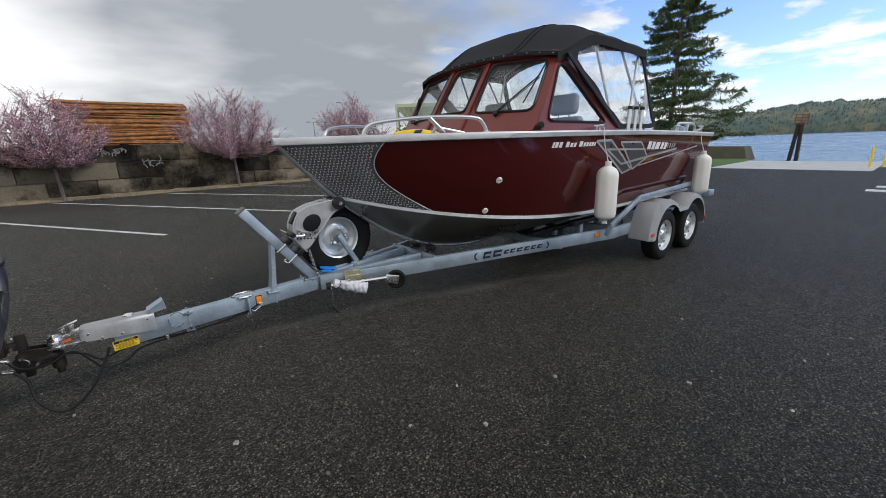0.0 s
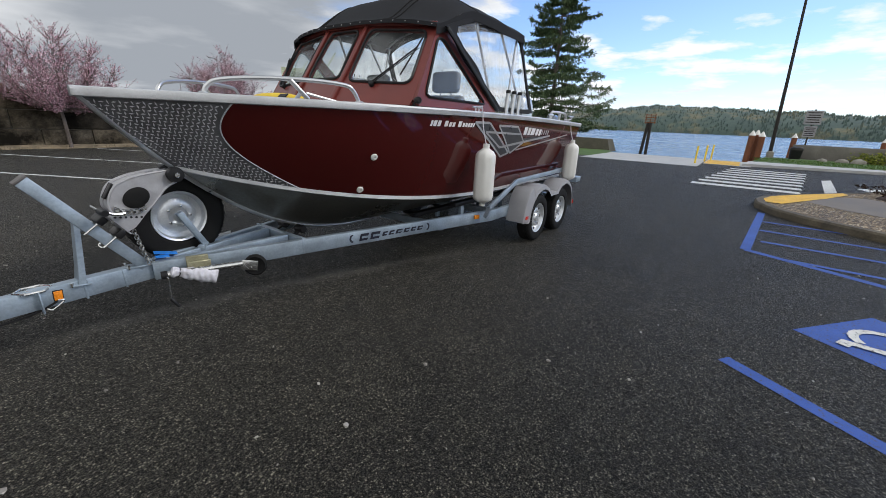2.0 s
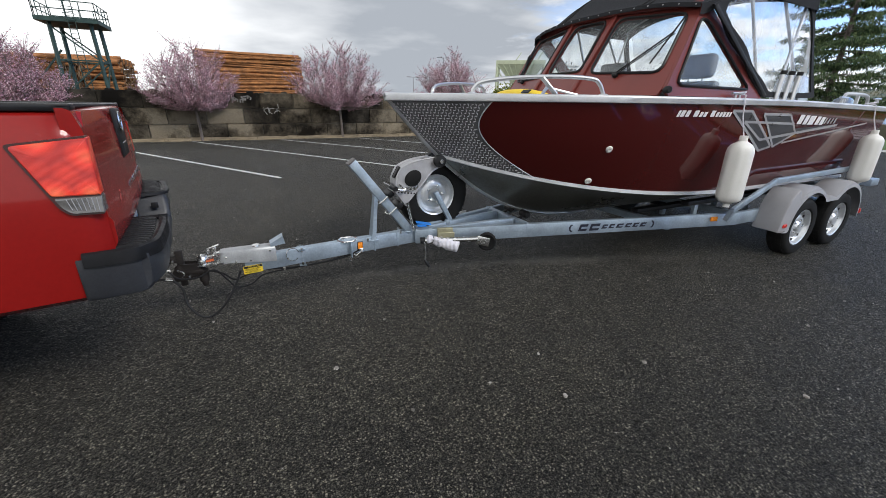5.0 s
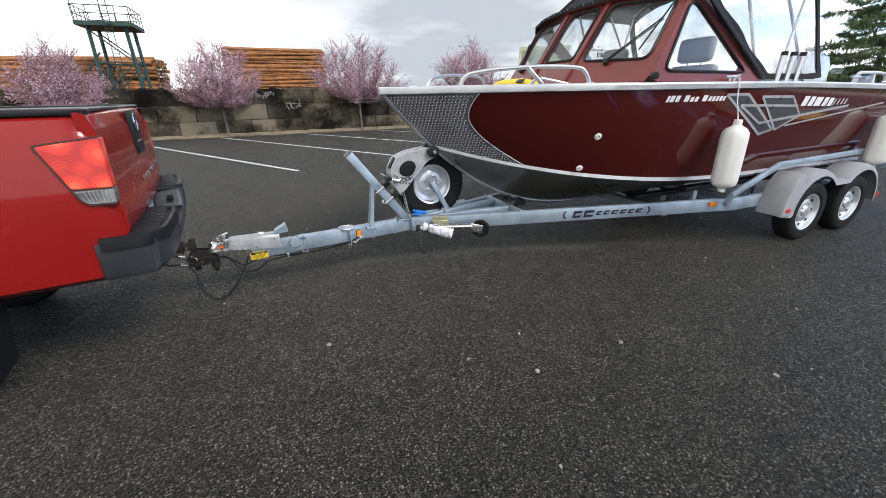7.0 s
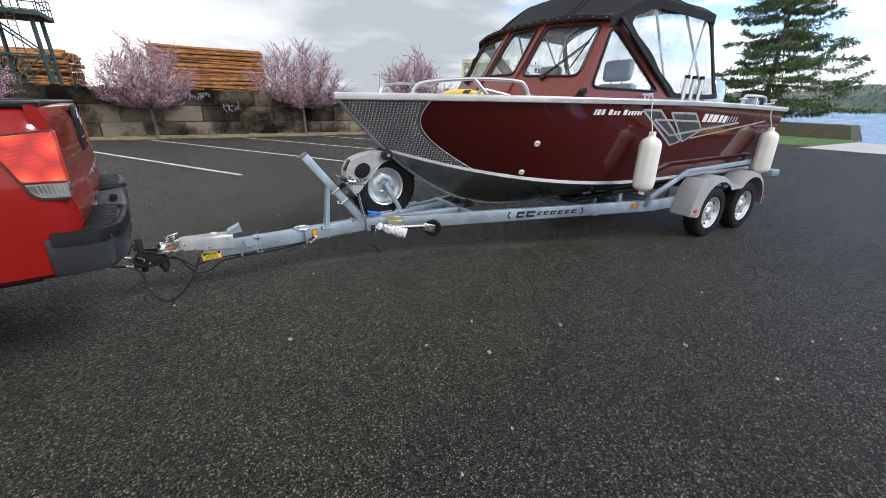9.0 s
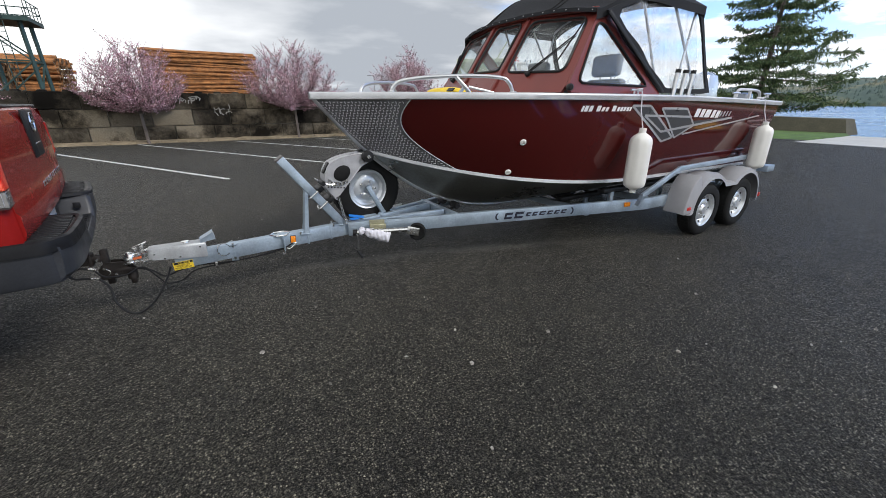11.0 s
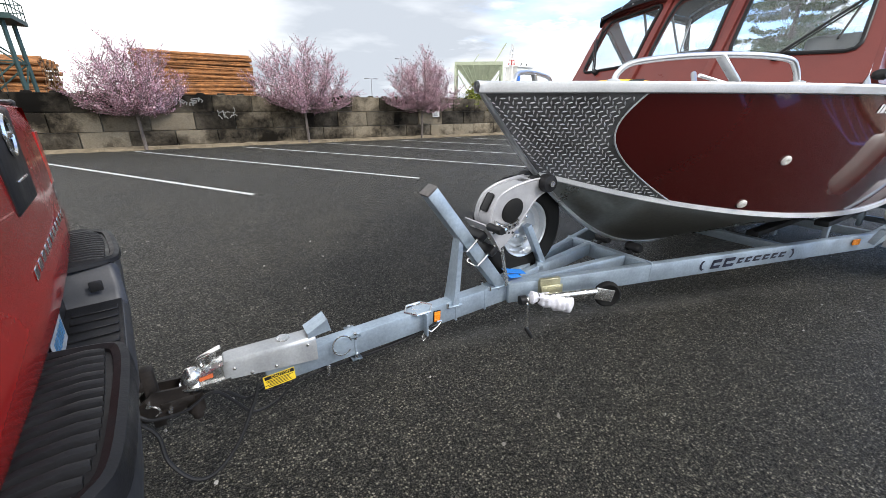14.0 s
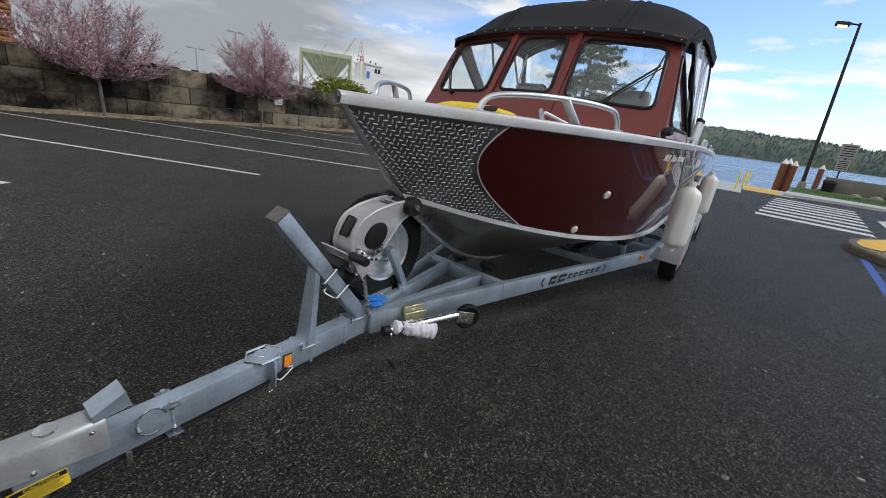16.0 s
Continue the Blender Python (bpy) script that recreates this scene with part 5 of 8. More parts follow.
lathe(bm, [(0.030, -0.012), (0.044, -0.006), (0.044, 0.022), (0.037, 0.050), (0.020, 0.066), (0.004, 0.069)], (-0.125, 0, 0.488), (0, 0, 1), 24)
rings(bm, [[(x, w * k, z) for k, z in ((-1, 0.474), (-1.0, 0.486), (1.0, 0.486), (1, 0.474))] for x, w in ((-0.176, 0.022), (-0.166, 0.038), (-0.145, 0.050), (-0.11, 0.056), (0.02, 0.056))])
rings(bm, [[(x, -w, 0.484), (x, -w, zt - 0.012), (x, -w * 0.6, zt), (x, w * 0.6, zt), (x, w, zt - 0.012), (x, w, 0.484)] for x, w, zt in ((-0.115, 0.036, 0.530), (-0.07, 0.040, 0.535), (-0.03, 0.044, 0.556), (0.012, 0.046, 0.566))])
part("ball_socket", bm, CHROME, act, "bright cast ball coupler on a flat flange")
bm = BM()
beam(bm, (-0.092, 0.0, 0.590), (0.004, 0, 0.620), 0.034, 0.010, 0.004)
beam(bm, (-0.082, 0.0, 0.53), (-0.080, 0, 0.592), 0.014, 0.030, 0.003)
beam(bm, (-0.045, 0.0, 0.535), (-0.030, 0, 0.605), 0.010, 0.024, 0.003)
tube(bm, [(-0.082, -0.03, 0.562), (-0.082, 0.03, 0.562)], 0.006, 8)
part("latch", bm, CHROME, act, "zinc coupler latch")
bm = BM()
plate(bm, [(-0.098, -0.0425, 0.502), (-0.045, -0.0455, 0.508), (-0.045, -0.0455, 0.526), (-0.098, -0.0425, 0.518)], 0.0015, (0, -1, 0))
part("label", bm, plain("orange_label", (0.75, 0.16, 0.05), 0.5, 0.0, 0.1, 20, 90, 0.0), act, "orange warning label")
bm = BM()
plate(bm, [(0.365, -0.050, 0.588), (0.365, 0.050, 0.588), (0.466, 0.048, 0.640), (0.466, -0.048, 0.640)], 0.006)
plate(bm, [(0.466, -0.048, 0.640), (0.466, 0.048, 0.640), (0.480, 0.052, 0.575), (0.480, -0.052, 0.575)], 0.006)
plate(bm, [(0.368, -0.049, 0.562), (0.368, -0.049, 0.584), (0.466, -0.048, 0.634), (0.479, -0.051, 0.578)], 0.005, (0, 1, 0))
part("cover_flap", bm, GALV, act, "bent galvanised cover")
for x, z in ((0.105, 0.478), (0.21, 0.474), (0.36, 0.535), (0.040, 0.525)):
    part("bolt_head", lathe(BM(), [(0.0085, 0), (0.0085, 0.006), (0.005, 0.007), (0.005, 0.011)], (x, -0.052, z), (0, -1, 0), 6), CHROME, act)
part("filler_cap", lathe(BM(), [(0.032, 0), (0.030, 0.008), (0.005, 0.009)], (0.26, 0, 0.574), (0, 0, 1), 20), CHROME, act)
bm = BM()
box(bm, (0.215, -0.0405, 0.392), (0.142, 0.003, 0.066), (0, -3, 0), 0.0)
lab = part("caution_label", bm, YELLOW, act, "yellow caution label with black heading")
bm = BM()
box(bm, (0.216, -0.0425, 0.414), (0.134, 0.001, 0.018), (0, -3, 0))
for k in range(5):
    box(bm, (0.214 - 0.005 * (k % 2), -0.0425, 0.397 - 0.0075 * k), (0.122 - 0.016 * (k % 3), 0.001, 0.0028), (0, -3, 0))
part("print", bm, BLACK, lab, "black heading block and lines of small print", smooth=0)
cu = bpy.data.curves.new("heading", "FONT")
cu.body, cu.size, cu.align_x, cu.align_y, cu.extrude = "CAUTION", 0.019, "CENTER", "CENTER", 0.0004
cu.materials.append(YELLOW)
hd = new("heading", cu)
hd.parent = lab
hd.matrix_basis = Matrix.Translation(-OFF[lab]) @ pose(0.222, -0.0434, 0.4145, 90, 0, 0) @ pose(0, 0, 0, 0, 0, 3)
for ob in (act, *act.children_recursive):
    if ob.type == "MESH":
        ob.data.transform(Matrix.Translation((-0.05, 0, 0)))
hd.matrix_basis = Matrix.Translation((-0.05, 0, 0)) @ hd.matrix_basis
# pins and jack bracket on the tongue
bm = BM()
tube(bm, [(0.475 + 0.05 * math.cos(a), -0.060, 0.475 + 0.055 * math.sin(a)) for a in np.linspace(0.3, 5.6, 16)], 0.004, 5)
tube(bm, [(0.435, -0.06, 0.445), (0.435, 0.06, 0.445)], 0.008, 8)
part("safety_pin", bm, CHROME, tongue)
bm = BM()
hexa = [(0.95 + 0.088 * math.cos(a), 0.074 * math.sin(a), tz(0.95) + 0.075) for a in np.linspace(0, 2 * math.pi, 7)]
tube(bm, hexa, 0.0075, 6, caps=False)
tube(bm, [(0.95 + 0.03 * math.cos(a), 0.02 + 0.03 * math.sin(a), tz(0.95) + 0.072) for a in np.linspace(0, 5.5, 14)], 0.004, 5)
for sgn in (-1, 1):
    lathe(bm, [(0.012, 0), (0.012, 0.014)], (0.95 + 0.045 * sgn, 0.04 * sgn, tz(0.95) + 0.064), (0, 0, 1), 6)
part("clip_ring", bm, CHROME, tongue, "zinc spring clip ring")
bm = BM()
beam(bm, (0.90, 0, tz(0.9) + 0.067), (1.0, 0, tz(1.0) + 0.067), 0.10, 0.008, 0.002)
beam(bm, (0.965, -0.046, tz(0.96) - 0.072), (0.965, -0.046, tz(0.96) + 0.068), 0.075, 0.010, 0.003, up=(1, 0, 0))
part("bracket", bm, GALV, tongue)
for y in (-0.045, 0.045):
    for z in (0.062, -0.062):
        part("bolt_head", lathe(BM(), [(0.010, 0), (0.010, 0.035)], (0.55, y, tz(0.55) + z - 0.012), (0, 0, 1), 6), CHROME, tongue)
        part("clamp_plate", box(BM(), (0.55, 0, tz(0.55) + z * 1.1), (0.055, 0.125, 0.008), (0, 3, 0), 0.002), GALV, tongue)
bm = BM()
box(bm, (1.05, -0.043, 0.465), (0.042, 0.012, 0.062), (0, 3, 0), 0.004, 2)
refl = part("reflector", bm, AMBER, tongue, "amber side reflector")
bm = BM()
box(bm, (1.05, -0.041, 0.465), (0.05, 0.008, 0.074), (0, 3, 0), 0.003)
part("reflector_base", bm, BLACK, refl)
# wiring and hoses under the tongue
for pts, r in (
    ([(-0.42, -0.04, 0.405), (-0.388, -0.04, 0.394), (-0.334, -0.06, 0.315), (-0.315, -0.11, 0.207), (-0.244, -0.16, 0.118), (-0.163, -0.16, 0.104), (-0.06, -0.12, 0.173), (0.03, -0.06, 0.301), (0.075, -0.03, 0.393)], 0.009),
    ([(-0.40, -0.04, 0.468), (-0.36, -0.06, 0.42), (-0.315, -0.07, 0.403), (-0.215, -0.07, 0.401), (-0.142, -0.05, 0.43), (-0.088, -0.05, 0.425), (-0.026, -0.05, 0.336), (0.031, -0.05, 0.262), (0.14, -0.03, 0.262), (0.246, -0.02, 0.325), (0.5, 0.0, 0.335), (0.75, 0.0, 0.35), (0.98, -0.02, 0.39)], 0.007),
    ([(-0.18, 0.02, 0.42), (-0.06, 0.0, 0.38), (0.02, 0.0, 0.31), (0.12, 0.02, 0.33), (0.24, 0.01, 0.355), (0.55, -0.02, 0.345), (0.9, -0.035, 0.375), (1.04, -0.05, 0.43)], 0.007),
):
    part("wiring", tube(BM(), bend(pts, 8), r, 8), BLACK, trailer, "black wiring and breakaway cables")
bm = BM()
tube(bm, bend([(0.985, -0.045, 0.395), (1.01, -0.055, 0.385), (1.07, -0.058, 0.43), (1.04, -0.056, 0.44)], 6), 0.005, 6)
tube(bm, bend([(0.955, -0.045, 0.38), (0.945, -0.05, 0.34), (0.965, -0.05, 0.345), (0.96, -0.045, 0.38)], 6), 0.003, 5)
part("cable_clip", bm, CHROME, trailer, "zinc cable clip")
part("lug", beam(BM(), (0.40, -0.03, 0.37), (0.40, -0.03, 0.31), 0.02, 0.02, 0.003), CHROME, trailer)

# swing-up jack lying along the side beam, with its wheel, rag and crank
jack = part("jack", tube(BM(), [(1.60, -0.17, 0.475), (2.10, -0.335, 0.475)], 0.026, 12), CHROME, trailer, "zinc swivel jack folded along the beam")
bm = BM()
tube(bm, [(1.585, -0.165, 0.475), (1.625, -0.178, 0.475)], 0.031, 12)
part("jack_head", bm, BLACK, jack)
bm = BM()
tube(bm, bend([(1.605, -0.175, 0.472), (1.61, -0.205, 0.465), (1.615, -0.21, 0.43), (1.61, -0.215, 0.29)], 4), 0.0055, 7)
jcrank = part("jack_crank", bm, CHROME, jack, "bright crank rod hanging down")
part("crank_grip", lathe(BM(), [(0.009, 0), (0.014, 0.01), (0.013, 0.075), (0.010, 0.085)], (1.605, -0.215, 0.30), (0.45, -0.25, -0.86), 12), BLACK, jcrank, "black grip")
bm = BM()
o = Vector((2.19, -0.36, 0.445))
ax = Vector((-0.55, -0.83, 0.0)).normalized()
lathe(bm, [(0.02, -0.024), (0.075, -0.024), (0.088, -0.014), (0.088, 0.014), (0.075, 0.024), (0.06, 0.014), (0.02, 0.014), (0.018, 0.026)], o, ax, 24)
jwheel = part("jack_wheel", bm, RUBBER, jack, "small black jack wheel")
bm = BM()
box(bm, o + ax * 0.032 + Vector((-0.035, 0.010, 0.015)), (0.12, 0.012, 0.085), (0, 10, -33), 0.004, 2)
lathe(bm, [(0.012, 0.0), (0.012, 0.05)], o, ax, 10)
part("wheel_fork", bm, CHROME, jwheel)
bm = BM()
box(bm, (1.84, -0.165, 0.52), (0.15, 0.03, 0.10), (0, 0, -16), 0.004)
box(bm, (1.84, -0.19, 0.50), (0.16, 0.012, 0.06), (0, 0, -16), 0.004)
part("jack_mount", bm, plain("yellow_zinc", (0.42, 0.40, 0.27), 0.4, 0.7, 0.2, 20, 90, 0.05), jack, "yellow-zinc swivel mount")
bm = BM()
loops = []
for i in range(64):
    f = i / 63
    p = Vector((1.640, -0.19, 0.498)).lerp(Vector((1.915, -0.275, 0.405)), f)
    waist = 0.014 * math.exp(-((f - 0.17) / 0.05) ** 2)
    r = 0.036 + 0.022 * f - waist - 0.02 * max(0, 0.03 - f) / 0.03
    dv = Vector((0.27, -0.09, -0.10)).normalized()
    u = dv.cross(Vector((0, 0, 1))).normalized()
    v = u.cross(dv)
    ring = []
    for k in range(24):
        a = 2 * math.pi * k / 24
        fold = 0.0026 * math.sin(f * 48 + 2.2 * math.sin(a + 1.0) + 1.5 * math.sin(2 * a)) * min(1.0, f * 4)
        ring.append(p + (u * math.cos(a) + v * math.sin(a)) * (r + fold + 0.014 * noise.noise((f * 6.0, math.cos(a) * 1.5, math.sin(a) * 1.5))))
    loops.append(ring)
rings(bm, loops)
rag = solo("rag", bm, CLOTH, "white cotton rag tied round the trailer jack", "rag", base=(1.75, -0.22, 0.47))
bm = BM()
tube(bm, [Vector((1.687, -0.204, 0.482)) + Vector((0.012 * math.sin(a), 0.030 * math.cos(a), 0.030 * math.sin(a))) for a in np.linspace(0, 2 * math.pi, 16)], 0.0035, 5, caps=False)
part("cord", bm, BLACK, rag, "dark cord")
# blue strap at the post's foot
bm = BM()
box(bm, (1.70, 0.03, 0.58), (0.15, 0.075, 0.006), (0, 10, -14), 0.002)
box(bm, (1.66, -0.02, 0.572), (0.09, 0.045, 0.006), (6, 4, -6), 0.002)
solo("blue_strap", bm, BLUE_TAPE, "folded blue plastic strap on the trailer's frame", "strap", base=(1.68, 0.0, 0.57))
# maker's mark as a plain shape
bm = BM()
dirv = (Vector((4.95, -1.02, 0.53)) - Vector((1.58, -0.045, 0.5))).normalized()
nrm = Vector((dirv.y, -dirv.x, 0)).normalized()
if nrm.y > 0:
    nrm = -nrm


def on_beam(x, dz):
    f = (x - 1.58) / (4.95 - 1.58)
    p = Vector((1.58, -0.045, tz(1.6))).lerp(Vector((4.95, -1.02, 0.53)), f)
    return p + nrm * 0.0295 + Vector((0, 0, dz))


def bar(bm, pts):
    f = bm.faces.new([bm.verts.new(on_beam(*p)) for p in pts])


NAVY = plain("navy_decal", (0.012, 0.014, 0.03), 0.4, 0, 0.1, 20, 90, 0.0)
x = 3.16
for k, w in enumerate((0.115, 0.13, 0.075, 0.08, 0.095, 0.085, 0.08, 0.085)):
    h = 0.036 if k < 2 else 0.022
    bar(bm, [(x + 0.012, -h), (x + w * 0.84, -h), (x + w * 0.84 + 0.012, -h * 0.35), (x + 0.02, -h * 0.35)])
    bar(bm, [(x + 0.022, h * 0.25), (x + w * 0.84 + 0.014, h * 0.25), (x + w * 0.84 + 0.022, h), (x + 0.034, h)])
    bar(bm, [(x + 0.012, -h), (x + 0.036, -h), (x + 0.056, h), (x + 0.032, h)])
    x += w
    part("mark_bar", bm, NAVY, trailer, "dark bar of the maker's mark", smooth=0)
    bm = BM()
for s, xe in ((-1, 3.11), (1, 3.96)):
    arc = [(xe + s * 0.035 * math.cos(a), 0.042 * math.sin(a)) for a in np.linspace(-1.3, 1.3, 9)]
    inn = [(xe + s * (0.035 * math.cos(a) - 0.018), 0.034 * math.sin(a)) for a in np.linspace(-1.3, 1.3, 9)]
    for a, b, c, d in zip(arc, arc[1:], inn[1:], inn):
        bar(bm, [a, b, c, d])
    part("mark_arc", bm, NAVY, trailer, "dark arc of the maker's mark", smooth=0)
    bm = BM()
bm.free()
# papers on the starboard brace
bm = BM()
box(bm, (2.25, 0.32, 0.53), (0.22, 0.003, 0.07), (0, 0, 17))
part("label", bm, WHITE_PLASTIC, trailer, "white data label")


RIM = plain("galvanised_rim", (0.66, 0.68, 0.70), 0.36, 0.75, 0.12, 9.0, 90, 0.04)


# wheels
def wheel_at(parent, c, r, w, rim_r, side, vents=True):
    """A trailer or spare wheel: tyre with tread blocks, pressed steel rim, nuts."""
    c = Vector(c)
    ax = Vector((0, side, 0))
    bm = BM()
    prof = [(rim_r, -w * 0.36), (rim_r + 0.02, -w * 0.47), (r * 0.86, -w * 0.5), (r * 0.955, -w * 0.44), (r, -w * 0.33), (r, w * 0.33), (r * 0.955, w * 0.44), (r * 0.86, w * 0.5), (rim_r + 0.02, w * 0.47), (rim_r, w * 0.36)]
    lathe(bm, prof, c, ax, 40, caps=False)
    for k in range(40):
        a = 2 * math.pi * (k + 0.5) / 40
        for off in (-0.25, 0.0, 0.25):
            q = c + Vector((math.cos(a) * (r + 0.001), off * w, math.sin(a) * (r + 0.001)))
            box(bm, q, (0.034, w * 0.19, 0.005), (0, 90 - math.degrees(a), 0))
    ty = part("tyre", bm, RUBBER, parent, "black radial tyre")
    bm = BM()
    lathe(bm, [(rim_r + 0.004, -w * 0.38), (rim_r - 0.012, -w * 0.25), (rim_r - 0.012, w * 0.2), (rim_r + 0.006, w * 0.40), (rim_r + 0.004, w * 0.43), (rim_r - 0.010, w * 0.40), (rim_r - 0.022, w * 0.22), (rim_r * 0.72, w * 0.17), (rim_r * 0.58, w * 0.26), (rim_r * 0.36, w * 0.24), (rim_r * 0.30, w * 0.30), (rim_r * 0.24, w * 0.36), (0.004, w * 0.37)], c, ax, 36, caps=False)
    rim = part("rim", bm, RIM, parent, "galvanised pressed-steel rim")
    for k in range(8 if vents else 0):
        bm = BM()
        a = 2 * math.pi * k / 8
        q = c + Vector((math.cos(a) * rim_r * 0.77, side * w * 0.178, math.sin(a) * rim_r * 0.77))
        lathe(bm, [(0.019, 0.0), (0.019, 0.006), (0.012, 0.0065)], q, ax, 10)
        part("vent_hole", bm, BLACK, rim, "dark vent hole")
    for k in range(5):
        bm = BM()
        a = 2 * math.pi * k / 5
        q = c + Vector((math.cos(a) * rim_r * 0.42, side * w * 0.25, math.sin(a) * rim_r * 0.42))
        lathe(bm, [(0.011, 0.0), (0.011, 0.016), (0.005, 0.02)], q, ax, 6)
        part("wheel_nut", bm, CHROME, rim)
    return ty


for side in (-1, 1):
    for x in (5.92, 6.78):
        hub = new("wheel")
        hub.parent = trailer
        hub.location = Vector((x, side * 1.16, 0.33)) - OFF[trailer]
        OFF[hub] = Vector((x, side * 1.16, 0.33))
        wheel_at(hub, (x, side * 1.16, 0.33), 0.335, 0.20, 0.205, side)
    for x in (5.92, 6.78):
        bm = BM()
        beam(bm, (x, side * 0.5, 0.33), (x, side * 1.1, 0.33), 0.06, 0.06, 0.006)
        part("axle", bm, GALV, trailer)
    # double mudguard: rounded shell over both wheels
    bm = BM()
    cross = ((1.01, 0.0), (1.03, 0.012), (1.24, 0.012), (1.285, -0.012), (1.295, -0.06))
    path = []
    for cx, a0, a1 in ((5.92, 182, 42), (6.78, 138, -2)):
        for k in range(17):
            a = radians(a0 + (a1 - a0) * k / 16)
            path.append((cx + 0.445 * math.cos(a), 0.40 + 0.445 * math.sin(a), math.cos(a), math.sin(a)))
    path = [(5.44, 0.37, -1, 0)] + path + [(7.235, 0.37, 1, 0)]
    rings(bm, [[(px + nx * d, side * y, pz + nz * d) for y, d in cross] for px, pz, nx, nz in path], caps=False, loop_closed=False)
    # front apron sweeping down to a foot
    sweep = [(5.33, 0.40), (5.335, 0.47), (5.355, 0.56), (5.39, 0.65), (5.43, 0.735), (5.49, 0.80), (5.56, 0.85)]
    rings(bm, [[(x, side * 1.03, z), (x, side * 1.26, z), (x + 0.01, side * 1.283, z - 0.014)] for x, z in sweep], caps=False, loop_closed=False)
    rings(bm, [[(x + 0.01, side * 1.283, z - 0.014), (x + 0.02, side * 1.292, max(0.40, z - 0.06)), (min(5.62, x + 0.10), side * 1.295, max(0.40, z - 0.16))] for x, z in sweep], caps=False, loop_closed=False)
    mg = part("mudguard", bm, FENDER_GREY, trailer, "grey moulded double mudguard")
    bm = BM()
    box(bm, (5.42, side * 1.294, 0.46), (0.075, 0.02, 0.042), (0, 0, 0), 0.008, 2)
    part("marker_lamp", box(BM(), (7.26, side * 1.28, 0.44), (0.03, 0.02, 0.06), (0, 0, 0), 0.006), LENS_RED, mg, "red marker lamp")
    part("marker_lamp", bm, LENS_RED, mg, "red and amber marker lamp")
    bm = BM()
    beam(bm, (4.72, side * 1.10, 0.66), (5.36, side * 1.12, 0.93), 0.035, 0.06, 0.006)
    beam(bm, (5.34, side * 1.12, 0.93), (7.30, side * 1.12, 0.975), 0.035, 0.06, 0.006)
    beam(bm, (4.74, side * 1.05, 0.54), (4.74, side * 1.10, 0.68), 0.05, 0.05, 0.005, up=(1, 0, 0))
    beam(bm, (7.24, side * 1.04, 0.54), (7.24, side * 1.11, 0.96), 0.05, 0.05, 0.005, up=(1, 0, 0))
    part("side_guide", bm, GALV, trailer, "galvanised step rail beside the hull")
    bm = BM()
    box(bm, (4.66, side * 0.975, 0.545), (0.08, 0.014, 0.05), (0, 0, side * 16), 0.004)
    part("reflector", bm, AMBER, trailer, "amber side reflector")
    bm = BM()
    box(bm, (7.55, side * 1.14, 0.78), (0.22, 0.20, 0.09), (0, 0, 0), 0.01, 2)
    part("tail_lamp", bm, GALV, trailer, "boxed tail lamp on its bracket")

# spare wheel leaning at the winch stand
spare = thing("spare_wheel", (1.88, 0.22, 0.468), "spare trailer wheel mounted behind the winch", "wheel")
wheel_at(spare, (1.88, 0.22, 0.82), 0.352, 0.20, 0.198, -1, False)
bm = BM()
beam(bm, (2.02, 0.09, 0.56), (1.86, 0.10, 0.86), 0.045, 0.05, 0.004, up=(0, 1, 0))
beam(bm, (1.96, 0.04, 0.55), (2.04, 0.14, 0.55), 0.05, 0.05, 0.004)
part("spare_bracket", bm, GALV, spare, "galvanised spare wheel arm")

# the frame rides low: everything but the road wheels sits 4 cm down
for ob in [o for o in scene.collection.objects if o.parent is None and o.name.split(".")[0] in ("boat", "boat_trailer", "dry_bag", "boat_fender", "winch", "rag", "blue_strap", "spare_wheel")]:
    ob.location.z -= 0.04
    if ob.name.split(".")[0] in ("boat_trailer", "winch", "rag", "blue_strap", "spare_wheel"):
        ob.location.y -= 0.05
for ob in trailer.children:
    if ob.name.startswith("wheel") or ob.name.startswith("axle"):
        ob.location.z += 0.04

# ---- pickup truck ----
TX, TY0, TY1 = -0.42, -1.17, 0.87
TYC = (TY0 + TY1) / 2
truck = thing("pickup_truck", (-3.4, TYC, 0), "red full-size pickup truck backed up to the trailer", "truck")
HW = (TY1 - TY0) / 2
TURN = Matrix.Translation((TX + 0.05, TY0, 0)) @ Matrix.Rotation(radians(7), 4, "Z") @ Matrix.Translation((-TX, -TY0, 0))
STRAIGHT = TURN.inverted()


def unturned(bm):
    """For the drawbar, which lies in line with the trailer and not with the truck."""
    bmesh.ops.transform(bm, matrix=STRAIGHT, verts=bm.verts[:])
    return bm


def bed_section(x, taper=0.0):
    """Bedside section, from the sill up and over the rail."""
    return [(HW - 0.10, 0.70), (HW - 0.02, 0.745), (HW + 0.0, 0.95), (HW - 0.005, 1.20), (HW - 0.035, 1.46), (HW - 0.075, 1.555), (HW - 0.10, 1.575), (HW - 0.19, 1.575)]


